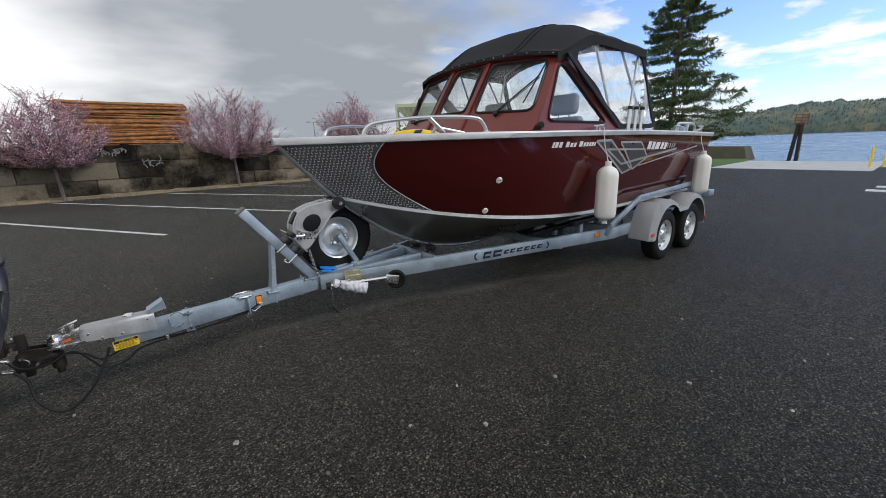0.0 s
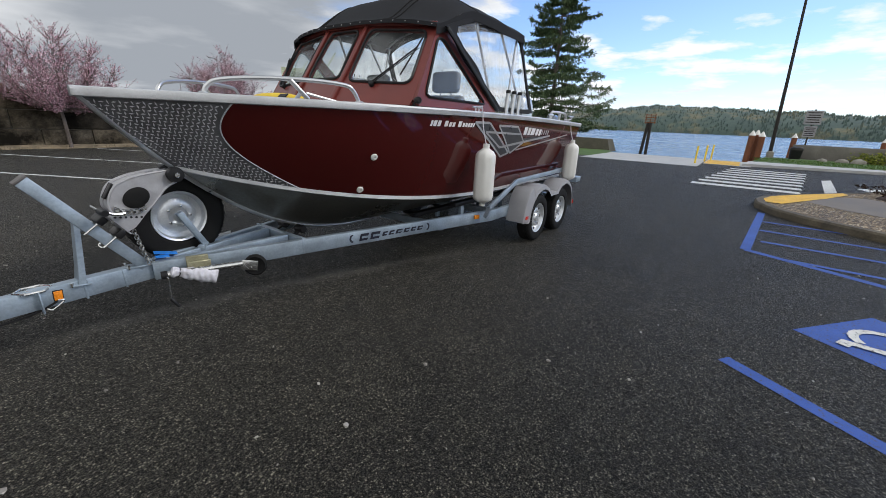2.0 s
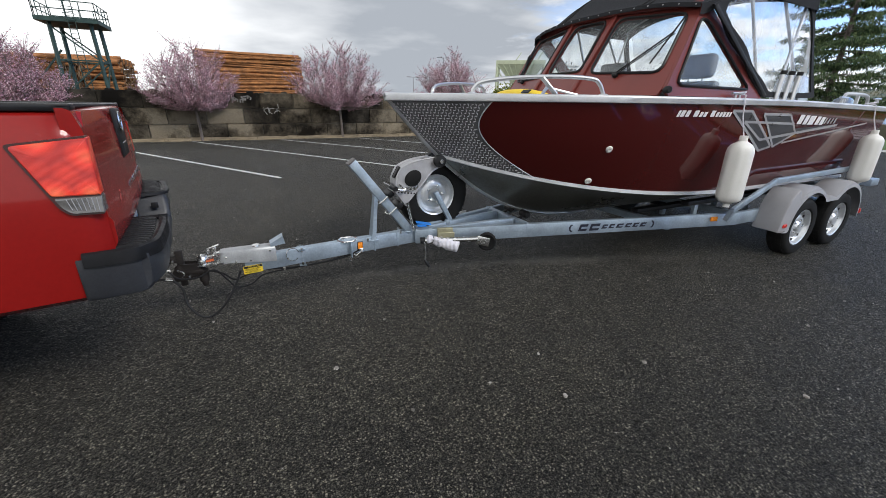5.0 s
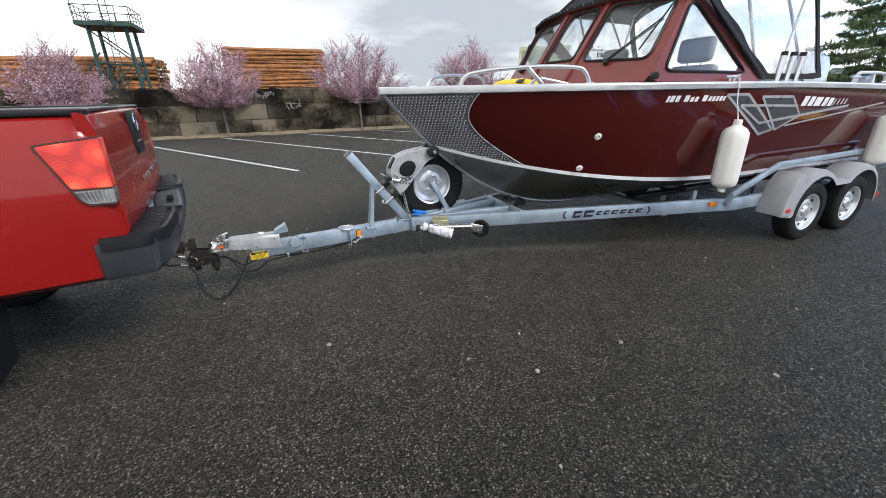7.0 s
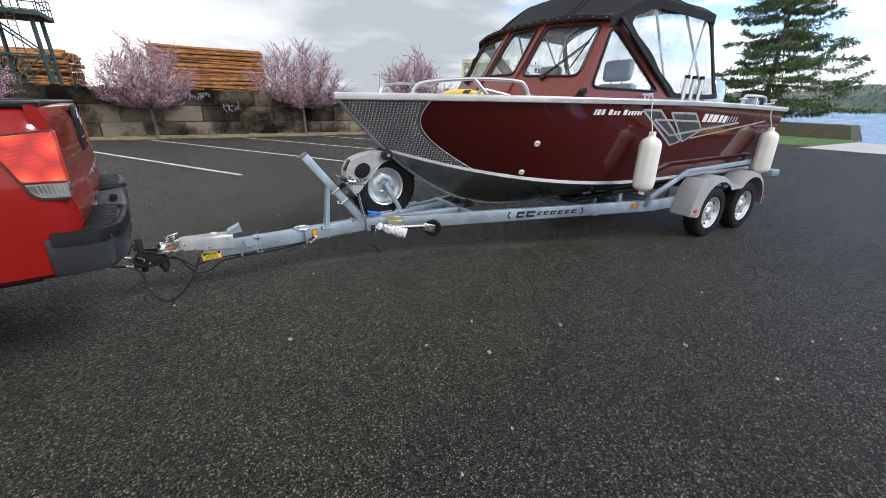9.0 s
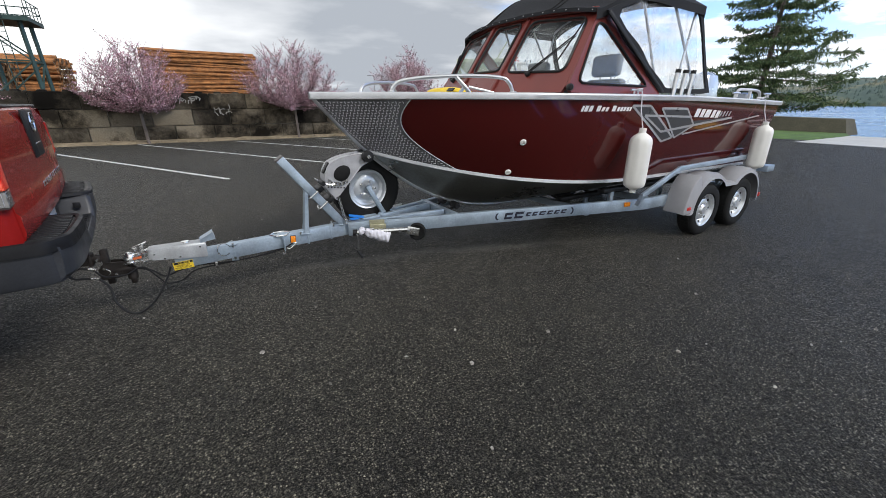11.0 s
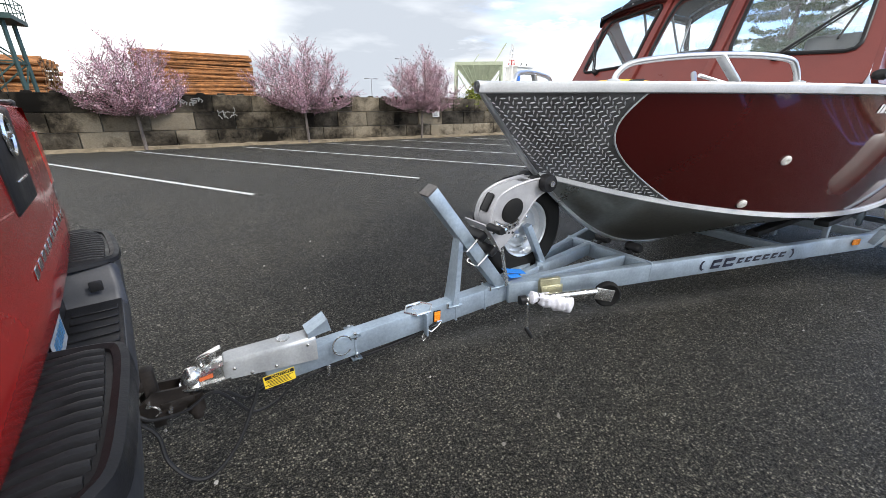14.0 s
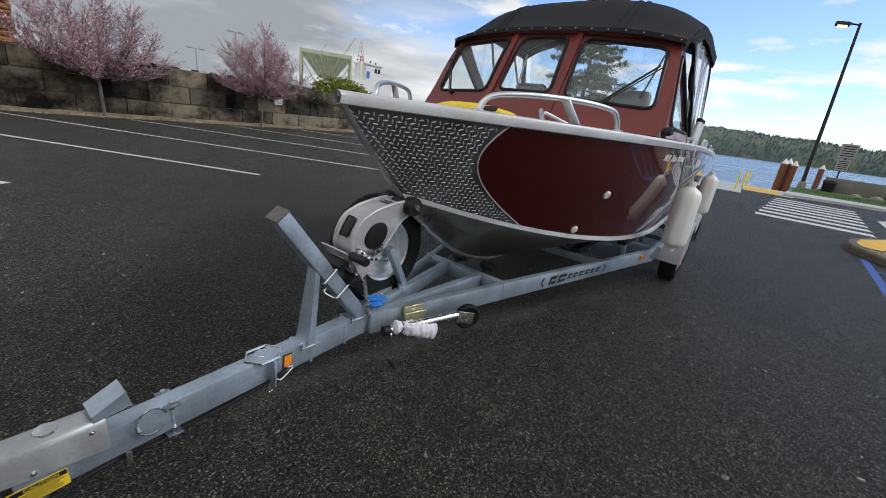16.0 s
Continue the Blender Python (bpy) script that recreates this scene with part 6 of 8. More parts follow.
for side in (-1, 1):
    bm = BM()
    cx, cz, cr = -1.62, 0.42, 0.50
    loops = []
    xs = sorted(set([TX - 0.0, TX - 0.02, TX - 0.06] + [TX - 0.06 - 0.06 * k for k in range(44)]), reverse=True)
    for x in xs:
        tuck = 0.045 * max(0, 1 - (TX - x) / 0.08) ** 2
        sec = bed_section(x)
        arch = cz + math.sqrt(max(0, cr * cr - (x - cx) ** 2)) if abs(x - cx) < cr else 0
        row = []
        for y, z in sec:
            row.append((x, TYC + side * (y - tuck), max(z, min(arch, 1.2))))
        loops.append(row)
    rings(bm, loops, caps=False, loop_closed=False)
    bed = part("bedside", bm, TRUCK_RED, truck, "red painted bedside")
    bm = BM()
    beam(bm, (TX - 0.02, TYC + side * (HW - 0.135), 1.592), (-2.95, TYC + side * (HW - 0.135), 1.612), 0.11, 0.035, 0.012)
    part("rail_cap", bm, BLACK, bed, "black plastic bed rail cap")
    # tail light wrapping the corner: a dark recess, the red lens with its reflector bowls, and a clear strip below
    def lens_at(x, z, d, side=side):
        return (TX + x + 0.004, TYC + side * (HW - 0.036 * ((z - 1.2) / 0.3) + d), z)

    outline = rounded([(0.0, 1.478), (-0.262, 1.450), (-0.145, 1.175), (-0.115, 1.145), (0.0, 1.140)], [0.004, 0.02, 0.03, 0.02, 0.004], 4)
    bm = BM()
    rings(bm, [[lens_at(p.x, p.y, -0.09) for p in outline], [lens_at(p.x, p.y, 0.004) for p in outline]])
    lamp = part("tail_light", bm, LENS_DARK, truck, "red tail light in a dark recess, clear strip at its foot")
    red = rounded([(0.006, 1.470), (-0.248, 1.443), (-0.158, 1.232), (0.006, 1.228)], [0.004, 0.02, 0.012, 0.004], 4)
    mid = Vector((-0.09, 1.36))
    bm = BM()
    rings(bm, [[lens_at(p.x, p.y, -0.08) for p in red], [lens_at(p.x, p.y, 0.010) for p in red], [lens_at(*(mid + (p - mid) * 0.96), 0.015) for p in red], [lens_at(*(mid + (p - mid) * 0.5), 0.018) for p in red]])
    part("red_lens", bm, LENS_RED, lamp, "ribbed red lens over bright bowls")
    clear = rounded([(0.006, 1.222), (-0.153, 1.224), (-0.136, 1.178), (-0.110, 1.153), (0.006, 1.149)], [0.003, 0.01, 0.02, 0.015, 0.003], 3)
    mid = Vector((-0.06, 1.187))
    bm = BM()
    rings(bm, [[lens_at(p.x, p.y, -0.08) for p in clear], [lens_at(p.x, p.y, 0.009) for p in clear], [lens_at(*(mid + (p - mid) * 0.94), 0.013) for p in clear]])
    rev = part("reversing_light", bm, LENS_CLEAR, lamp, "clear ribbed reversing lens")
    for k in range(7):
        part("lens_rib", tube(BM(), [lens_at(-0.012 - 0.017 * k, 1.217, 0.013), lens_at(-0.012 - 0.015 * k, 1.158 + 0.002 * k, 0.013)], 0.0018, 5), FENDER_GREY, rev)

# tailgate with its lower lip
bm = BM()
prof = [(0.0, 0.965), (0.012, 1.0), (0.012, 1.09), (0.0, 1.11), (0.004, 1.30), (-0.004, 1.50), (-0.025, 1.578), (-0.05, 1.59), (-0.075, 1.59), (-0.075, 0.965)]
ys = np.linspace(TY0 + 0.055, TY1 - 0.055, 25)
loops = []
for y in ys:
    bow = 0.035 * (1 - ((y - TYC) / HW) ** 2)
    loops.append([(TX + x + bow, y, z) for x, z in prof])
rings(bm, loops)
gate = part("tailgate", bm, TRUCK_RED, truck, "red tailgate with a black centre panel")
bm = BM()
box(bm, (TX + 0.036, TYC, 1.435), (0.018, 0.36, 0.29), (0, 0, 0), 0.012, 2)
gp = part("gate_panel", bm, BLACK, gate, "black gate handle panel")
bm = BM()
tube(bm, [(TX + 0.049, TYC + 0.055 * math.cos(a), 1.50 + 0.055 * math.sin(a)) for a in np.linspace(0, 2 * math.pi, 24)], 0.007, 6, caps=False)
box(bm, (TX + 0.049, TYC, 1.50), (0.008, 0.14, 0.022), (0, 0, 0), 0.004)
box(bm, (TX + 0.047, TYC, 1.375), (0.006, 0.17, 0.008), (0, 0, 0), 0.002)
part("badge", bm, CHROME, gp, "plain bright ring badge")
y = TYC - 0.84
for w in (0.09, 0.035, 0.09, 0.11, 0.11):
    y0 = y
    bm = BM()
    box(bm, (TX + 0.034 - 0.03 * ((y - TYC) / HW) ** 2, y0 + w / 2, 1.05), (0.006, w * 0.72, 0.075), (6, 0, 0), 0.004)
    y += w + 0.012
    part("letter_bar", bm, CHROME, gate, "bright model letter as a plain bar")
for k in range(11):
    bm = BM()
    box(bm, (TX + 0.036, TYC - 0.2 + 0.085 * k, 1.135), (0.004, 0.05, 0.035), (0, 0, 0), 0.002)
    part("small_letter_bar", bm, CHROME, gate)
bm = BM()
span(bm, (TX - 0.09, TY0 + 0.08, 1.588), (TX - 0.02, TY1 - 0.08, 1.606), 0.006)
part("gate_cap", bm, BLACK, gate)
# bed cover
bm = BM()
span(bm, (-2.95, TY0 + 0.13, 1.575), (TX - 0.06, TY1 - 0.13, 1.60), 0.008)
part("bed_cover", bm, BLACK, truck, "black bed cover")

# step bumper: two raised ribbed pads beside a lower middle
PAD = plain("bumper_pad_plastic", (0.011, 0.011, 0.012), 0.5, 0.0, 0.3, 12, 150, 0.2, spread=0.16)
PLATE_WHITE = plain("plate_enamel", (0.33, 0.34, 0.35), 0.5, 0.0, 0.2, 20, 90, 0.0)
PLATE_BLUE = plain("plate_blue", (0.05, 0.15, 0.28), 0.5, 0.0, 0.1, 20, 90, 0.0)
BUMP = plain("painted_grey_bumper", (0.036, 0.038, 0.043), 0.42, 0.1, 0.2, 5, 100, 0.05)
for paint, level in ((PAD, 0.22), (BUMP, 0.3)):
    paint.node_tree.nodes["Principled BSDF"].inputs["Specular IOR Level"].default_value = level


def bumper_back(y):
    """How far the bumper stands out behind the tailgate, at y from the middle."""
    return 0.19 - 0.085 * min(1.0, abs(y) / (HW + 0.02)) ** 9


def bumper_loop(y):
    back = bumper_back(y - TYC)
    mid = smooth01((abs(y - TYC) - 0.33) / 0.07)
    top = 0.80 + 0.148 * mid
    bot = 0.705 + 0.03 * (abs(y - TYC) / HW) ** 2
    return [(TX - 0.02, y, bot + 0.02), (TX + back - 0.05, y, bot), (TX + back - 0.015, y, bot + 0.03), (TX + back - 0.004, y, (bot + top) / 2), (TX + back - 0.006, y, top - 0.03), (TX + back - 0.02, y, top - 0.008), (TX + back - 0.04, y, top), (TX - 0.02, y, top)]


bm = BM()
rings(bm, [bumper_loop(y) for y in np.linspace(TY0 + 0.004, TY1 - 0.004, 81)])
bmp = part("bumper", bm, BUMP, truck, "dark grey steel step bumper", smooth=35)
for side in (-1, 1):
    # moulded black step pad: a sunk floor with raised ribs inside a rounded lip
    bm = BM()
    ys_ = np.linspace(0.40, HW + 0.002, 18)
    rings(bm, [[(TX - 0.01, TYC + side * y, 0.952), (TX + bumper_back(y) - 0.03, TYC + side * y, 0.952), (TX + bumper_back(y) - 0.03, TYC + side * y, 0.945)] for y in ys_], caps=False, loop_closed=False)
    pad = part("step_pad", bm, PAD, bmp, "black moulded step pad")
    lip = [(TX - 0.12, HW + 0.006), (TX + 0.0, HW + 0.008), (TX + 0.07, HW + 0.0), (TX + 0.118, HW - 0.045), (TX + bumper_back(HW - 0.12) - 0.012, HW - 0.12), (TX + bumper_back(0.6) - 0.012, 0.62), (TX + bumper_back(0.5) - 0.012, 0.48), (TX + bumper_back(0.4) - 0.035, 0.425), (TX + 0.06, 0.395), (TX + 0.0, 0.385)]
    path = bend([(x, TYC + side * y, 0.950) for x, y in lip], 5)
    loops = []
    for i_, q in enumerate(path):
        d_ = (path[min(i_ + 1, len(path) - 1)] - path[max(i_ - 1, 0)]).normalized()
        n_ = Vector((d_.y, -d_.x, 0)) * 0.021
        loops.append([q + n_ * a + Vector((0, 0, h)) for a, h in ((-1, -0.006), (-0.8, 0.012), (0, 0.019), (0.8, 0.012), (1.0, -0.012), (1.02, -0.050))])
    bm = BM()
    rings(bm, loops, caps=False, loop_closed=False)
    part("pad_lip", bm, PAD, pad, "rounded outer lip")
    for k in range(14):
        y0 = 0.440 + 0.0405 * k
        back = bumper_back(y0) - 0.045
        bm = BM()
        loops = []
        for f in np.linspace(0, 1, 5):
            x = TX - 0.008 + (back + 0.008) * f
            h = 0.020 * min(1.0, 0.55 + 3 * min(f, 1 - f))
            loops.append([(x, TYC + side * (y0 + a), 0.951 + b_ * h) for a, b_ in ((-0.0145, 0), (-0.010, 0.85), (0, 1), (0.010, 0.85), (0.0145, 0))])
        rings(bm, loops)
        part("step_rib", bm, PAD, pad)
    # the end wraps round the corner below the lip
    bm = BM()
    rings(bm, [[(TX + x - k * 0.4 * (x > 0.06), TYC + side * (HW + out - k), z) for k, z in ((0.05, 0.722), (0.012, 0.730), (0.0, 0.750), (0.0, 0.915), (0.006, 0.938))] for x, out in ((0.108, -0.05), (0.095, -0.012), (0.07, 0.006), (0.03, 0.014), (-0.07, 0.014), (-0.135, 0.012), (-0.15, 0.002), (-0.155, -0.04))], caps=False, loop_closed=False)
    part("bumper_end", bm, BUMP, bmp)
bm = BM()
span(bm, (TX - 0.015, TYC - 0.325, 0.80), (TX + 0.168, TYC + 0.325, 0.808), 0.003)
span(bm, (TX - 0.02, TYC - 0.325, 0.81), (TX - 0.008, TYC + 0.325, 0.945), 0.004)
for k in range(7):
    span(bm, (TX + 0.01, TYC - 0.24 + 0.075 * k, 0.808), (TX + 0.155, TYC - 0.20 + 0.075 * k, 0.815), 0.003)
part("plate_recess", bm, PAD, bmp, "black ribbed middle step")
bm = BM()
box(bm, (TX + 0.10, TYC + 0.322, 0.882), (0.045, 0.012, 0.045), (0, 0, 0), 0.006, 2)
part("wiring_socket", bm, BLACK, bmp, "black trailer wiring socket")
bm = BM()
box(bm, (TX + 0.012, TYC - 0.10, 0.878), (0.004, 0.26, 0.12), (0, 0, 0), 0.002)
plate_ob = part("licence_plate", bm, PLATE_WHITE, bmp, "white and blue plate with plain bars")
bm = BM()
for k in range(6):
    box(bm, (TX + 0.0155, TYC - 0.19 + 0.036 * k, 0.878), (0.002, 0.02, 0.05), (0, 0, 0))
part("plate_bars", bm, PLATE_BLUE, plate_ob, "blue bars in place of the number", smooth=0)
HITCH = plain("rusty_black_steel", (0.022, 0.017, 0.014), 0.6, 0.3, 0.5, 18, 90, 0.15)
# hitch receiver, drawbar and ball
bm = BM()
beam(bm, (TX - 0.4, -0.05, 0.505), (TX + 0.03, -0.05, 0.505), 0.078, 0.078, 0.006)
beam(bm, (TX + 0.0, -0.05, 0.505), (TX + 0.03, -0.05, 0.505), 0.094, 0.094, 0.008)
beam(bm, (TX - 0.25, -0.55, 0.57), (TX - 0.25, 0.45, 0.57), 0.07, 0.07, 0.006)
beam(bm, (TX + 0.0, -0.09, 0.54), (TX + 0.0, -0.09, 0.70), 0.05, 0.05, 0.005, up=(1, 0, 0))
hitch = part("hitch_receiver", unturned(bm), HITCH, truck, "dark hitch receiver with worn paint")
bm = BM()
beam(bm, (TX - 0.05, -0.05, 0.505), (TX + 0.085, -0.05, 0.505), 0.05, 0.05, 0.005)
beam(bm, (TX + 0.10, -0.05, 0.29), (TX + 0.10, -0.05, 0.57), 0.052, 0.044, 0.005, up=(1, 0, 0))
bar = part("drawbar", unturned(bm), HITCH, hitch, "black adjustable drawbar with drop shank")
bm = BM()
for y in (-0.088, -0.012):
    plate(bm, [(TX + x, y, z) for x, z in ((0.045, 0.335), (0.175, 0.335), (0.225, 0.375), (0.225, 0.455), (0.10, 0.470), (0.045, 0.42))], 0.012, (0, 1, 0))
beam(bm, (TX + 0.12, -0.05, 0.395), (TX + 0.24, -0.05, 0.395), 0.085, 0.030, 0.004)
lathe(bm, [(0.018, -0.125), (0.022, -0.12), (0.022, -0.085), (0.036, -0.082), (0.036, 0.012), (0.022, 0.02), (0.020, 0.04), (0.026, 0.058), (0.020, 0.078)], (TX + 0.235, -0.05, 0.385), (0, 0, 1), 20)
part("ball_mount", unturned(bm), HITCH, bar, "black ball mount with cheeks and ball")
for x, z in ((0.06, 0.505), (0.085, 0.43), (0.15, 0.375)):
    part("hitch_pin", unturned(tube(BM(), [(TX + x, -0.115, z), (TX + x, 0.01, z)], 0.009, 8)), CHROME, bar, "zinc hitch pin")
bm = tube(BM(), bend([(TX + 0.085, -0.11, 0.43), (TX + 0.11, -0.118, 0.42), (TX + 0.12, -0.118, 0.395), (TX + 0.10, -0.112, 0.375)], 5), 0.004, 6)
part("hitch_clip", unturned(bm), CHROME, bar, "zinc spring clip")
# cable ends coming out under the bumper
for z0, z1 in ((0.450, 0.428), (0.372, 0.355)):
    bm = tube(BM(), bend([(TX - 0.20, -0.11, 0.60), (TX - 0.12, -0.10, z0 + 0.03), (TX - 0.03, -0.09, z0 - 0.002), (TX + 0.0, -0.09, z0 - 0.008)], 6), 0.009, 8)
    stub = part("cable_stub", unturned(bm), BLACK, hitch, "black cable under the bumper")
    bm = tube(BM(), [(TX - 0.01, -0.09, z0 - 0.005), (TX + 0.036, -0.09, z1)], 0.0125, 10)
    part("cable_socket", unturned(bm), CHROME, stub, "zinc cable end")

# rear wheels, mud flaps, underside and cab
for side in (-1, 1):
    hub = new("wheel")
    hub.parent = truck
    c = Vector((-1.62, TYC + side * (HW - 0.14), 0.40))
    hub.location = c - OFF[truck]
    OFF[hub] = c
    wheel_at(hub, c, 0.40, 0.26, 0.23, side)
    bm = BM()
    box(bm, (-1.115, TYC + side * (HW - 0.15), 0.45), (0.012, 0.26, 0.38), (0, 8, 0), 0.004)
    part("mud_flap", bm, RUBBER, truck, "black mud flap")
    bm = BM()
    span(bm, (-2.4, TYC + side * (HW - 0.20), 0.76), (TX - 0.10, TYC + side * (HW - 0.30), 1.2))
    part("inner_wing", bm, BLACK, truck)
    hub = new("wheel")
    hub.parent = truck
    c = Vector((-5.2, TYC + side * (HW - 0.14), 0.40))
    hub.location = c - OFF[truck]
    OFF[hub] = c
    wheel_at(hub, c, 0.40, 0.26, 0.23, side)
bm = BM()
span(bm, (-5.6, TYC - 0.42, 0.52), (TX - 0.30, TYC + 0.42, 0.72), 0.02)
span(bm, (-1.72, TYC - 0.72, 0.36), (-1.56, TYC + 0.72, 0.46), 0.03)
part("chassis", bm, STEEL_DARK, truck, "dark chassis and underbody")
bm = BM()
span(bm, (-5.95, TY0 + 0.02, 0.55), (-3.02, TY1 - 0.02, 1.40), 0.06, 3)
part("cab_body", bm, TRUCK_RED, truck, "red cab and bonnet")
bm = BM()
rings(bm, [[(-3.05, TY0 + 0.08, 1.38), (-3.05, TY1 - 0.08, 1.38), (-4.9, TY1 - 0.08, 1.38), (-4.9, TY0 + 0.08, 1.38)], [(-3.15, TY0 + 0.2, 1.98), (-3.15, TY1 - 0.2, 1.98), (-4.3, TY1 - 0.2, 1.98), (-4.3, TY0 + 0.2, 1.98)]])
cab = part("cab_roof", bm, TRUCK_RED, truck)
bm = BM()
plate(bm, [(-3.057, TY0 + 0.2, 1.46), (-3.057, TY1 - 0.2, 1.46), (-3.122, TY1 - 0.3, 1.88), (-3.122, TY0 + 0.3, 1.88)], 0.006, (1, 0, 0.15))
part("rear_window", bm, BLACK, cab, "dark rear window")

truck.matrix_basis = TURN @ Matrix.Translation(OFF[truck])

# ---- block wall along the stalls ----
bm = BM()
span(bm, (-27.5, 18.08, 0), (17.4, 18.62, 2.02))
wall = solo("wall_north", bm, KERB, "weathered stacked concrete block wall", "wall", kind="structure")
rnd = random.Random(11)


def block_mesh(length, seed):
    bm = BM()
    r = bmesh.ops.create_cube(bm, size=1, matrix=Matrix.Diagonal((length - 0.024, 0.60, 0.668, 1)))
    bmesh.ops.bevel(bm, geom=bm.edges[:], offset=0.028, segments=2, affect="EDGES", profile=0.6)
    q = random.Random(seed)
    for v in bm.verts:
        v.co += Vector((q.uniform(-1, 1), q.uniform(-1, 1), q.uniform(-1, 1))) * 0.006
    return finish(bm, "concrete_block", BLOCK, 30)


long_blocks = [block_mesh(1.50, k) for k in range(5)]
half_blocks = [block_mesh(0.75, 20 + k) for k in range(2)]
for course in range(3):
    x = -27.4 + (0.75 if course % 2 else 0.0)
    if course % 2:
        ob = new("concrete_block", half_blocks[0])
        ob.parent = wall
        ob.location = (-27.4 + 0.375, 18.28, 0.343 + 0.686 * course)
    while x < 16.6:
        ob = new("concrete_block", long_blocks[rnd.randrange(5)])
        ob.parent = wall
        ob.location = (x + 0.75, 18.28 + rnd.uniform(-0.035, 0.035), 0.343 + 0.686 * course)
        ob.rotation_euler = (0, 0, rnd.uniform(-0.008, 0.008))
        x += 1.50
bm = BM()
x = -27.0
while x < 17:
    lathe(bm, [(0.17, 0.0), (0.14, 0.07), (0.08, 0.085)], (x, 18.3, 2.04), (0, 0, 1), 10)
    x += 0.75
knobs = part("lifting_knob", bm, BLOCK, wall)
tagged(knobs, kind="stuff")
# dry leaves and soil in the gutter before the wall
bm = BM()
rows = []
for i in range(150):
    x = -27 + 44.5 * i / 149
    w = 0.55 + 0.25 * noise.noise((x * 0.7, 0, 0))
    h = 0.07 + 0.04 * noise.noise((x * 2.3, 4, 0))
    rows.append([(x, 17.98 - w, 0.004), (x, 17.98 - w * 0.6, h), (x, 17.98, h * 1.6)])
rings(bm, rows, caps=False, loop_closed=False)
solo("leaf_litter", bm, DRY, "strip of dry leaves and soil along the wall's foot", "litter", kind="structure")
bm = BM()
rnd = random.Random(4)
for k in range(1500):
    x, y = rnd.uniform(-20, 17), 17.95 - abs(rnd.gauss(0, 0.35))
    h, a = rnd.uniform(0.04, 0.16), rnd.uniform(0, 6.28)
    d = Vector((math.cos(a), math.sin(a), 0)) * 0.02
    p = Vector((x, y, 0.02))
    tip = p + Vector((rnd.uniform(-0.05, 0.05), rnd.uniform(-0.05, 0.05), h))
    bm.faces.new([bm.verts.new(q) for q in (p + d, p - d, tip)])
solo("dead_grass", bm, DRY, "tufts of dead grass along the wall", "grass", kind="stuff", smooth=0)
# painted-over scrawl and a notice
bm = BM()
rnd = random.Random(9)
for x0, z0, n in ((-0.15, 1.74, 9), (1.25, 1.22, 6)):
    for k in range(n):
        p = Vector((x0 + 0.11 * k, z0 + rnd.uniform(-0.12, 0.06)))
        a = rnd.uniform(0.9, 2.4)
        for _ in range(4):
            q = p + Vector((math.cos(a), math.sin(a))) * rnd.uniform(0.06, 0.11)
            d = (q - p).normalized() * 0.016
            n_ = Vector((-d.y, d.x))
            bm.faces.new([bm.verts.new((v.x, 17.925, v.y)) for v in (p + n_ - d, q + n_ + d, q - n_ + d, p - n_ - d)])
            p, a = q, a + rnd.uniform(-1.5, 1.9)
part("faded_scrawl", bm, plain("faded_white_spray", (0.33, 0.32, 0.3), 0.9, 0, 0.3, 12, 70, 0.1), wall, "faded pale spray strokes", smooth=0)
sign = thing("wall_sign", (11.9, 17.9, 1.05), "small white notice fixed to the block wall", "sign")
part("board", span(BM(), (11.68, 17.90, 1.08), (12.12, 17.93, 1.42), 0.004), WHITE_PLASTIC, sign)
bm = BM()
for k in range(4):
    span(bm, (11.74, 17.896, 1.15 + 0.06 * k), (12.06 - 0.05 * (k % 2), 17.899, 1.165 + 0.06 * k))
part("print", bm, BLACK, sign, "dark print as plain bars", smooth=0)


# ---- trees ----
def leaf_material(name, dark, mid, lite):
    m, t, b = nodes_of(name)
    g = t.nodes.new("ShaderNodeNewGeometry")
    c = ramp(t, g.outputs["Random Per Island"], [(0.0, dark), (0.5, mid), (1.0, lite)])
    t.links.new(c, b.inputs["Base Color"])
    b.inputs["Roughness"].default_value = 0.75
    b.inputs["Specular IOR Level"].default_value = 0.15
    b.inputs["Subsurface Weight"].default_value = 0.0
    return m


BLOSSOM = leaf_material("plum_blossom", (0.25, 0.10, 0.14), (0.55, 0.31, 0.38), (0.84, 0.66, 0.70))
NEEDLE = leaf_material("conifer_needles", (0.034, 0.062, 0.032), (0.075, 0.12, 0.055), (0.15, 0.19, 0.085))
HEDGE = leaf_material("hedge_leaves", (0.06, 0.08, 0.015), (0.16, 0.19, 0.03), (0.32, 0.33, 0.06))
WEEP = leaf_material("weeping_leaves", (0.03, 0.035, 0.012), (0.07, 0.07, 0.025), (0.14, 0.12, 0.04))


def flake(bm, p, r, rnd):
    a, b = rnd.uniform(0, 6.28), rnd.uniform(-1, 1)
    s = math.sqrt(1 - b * b)
    n = Vector((s * math.cos(a), s * math.sin(a), b))
    u = n.orthogonal().normalized() * r
    v = n.cross(u)
    k = rnd.uniform(0.5, 0.9)
    bm.faces.new([bm.verts.new(q) for q in (p + u, p + v * k, p - u, p - v * k)])


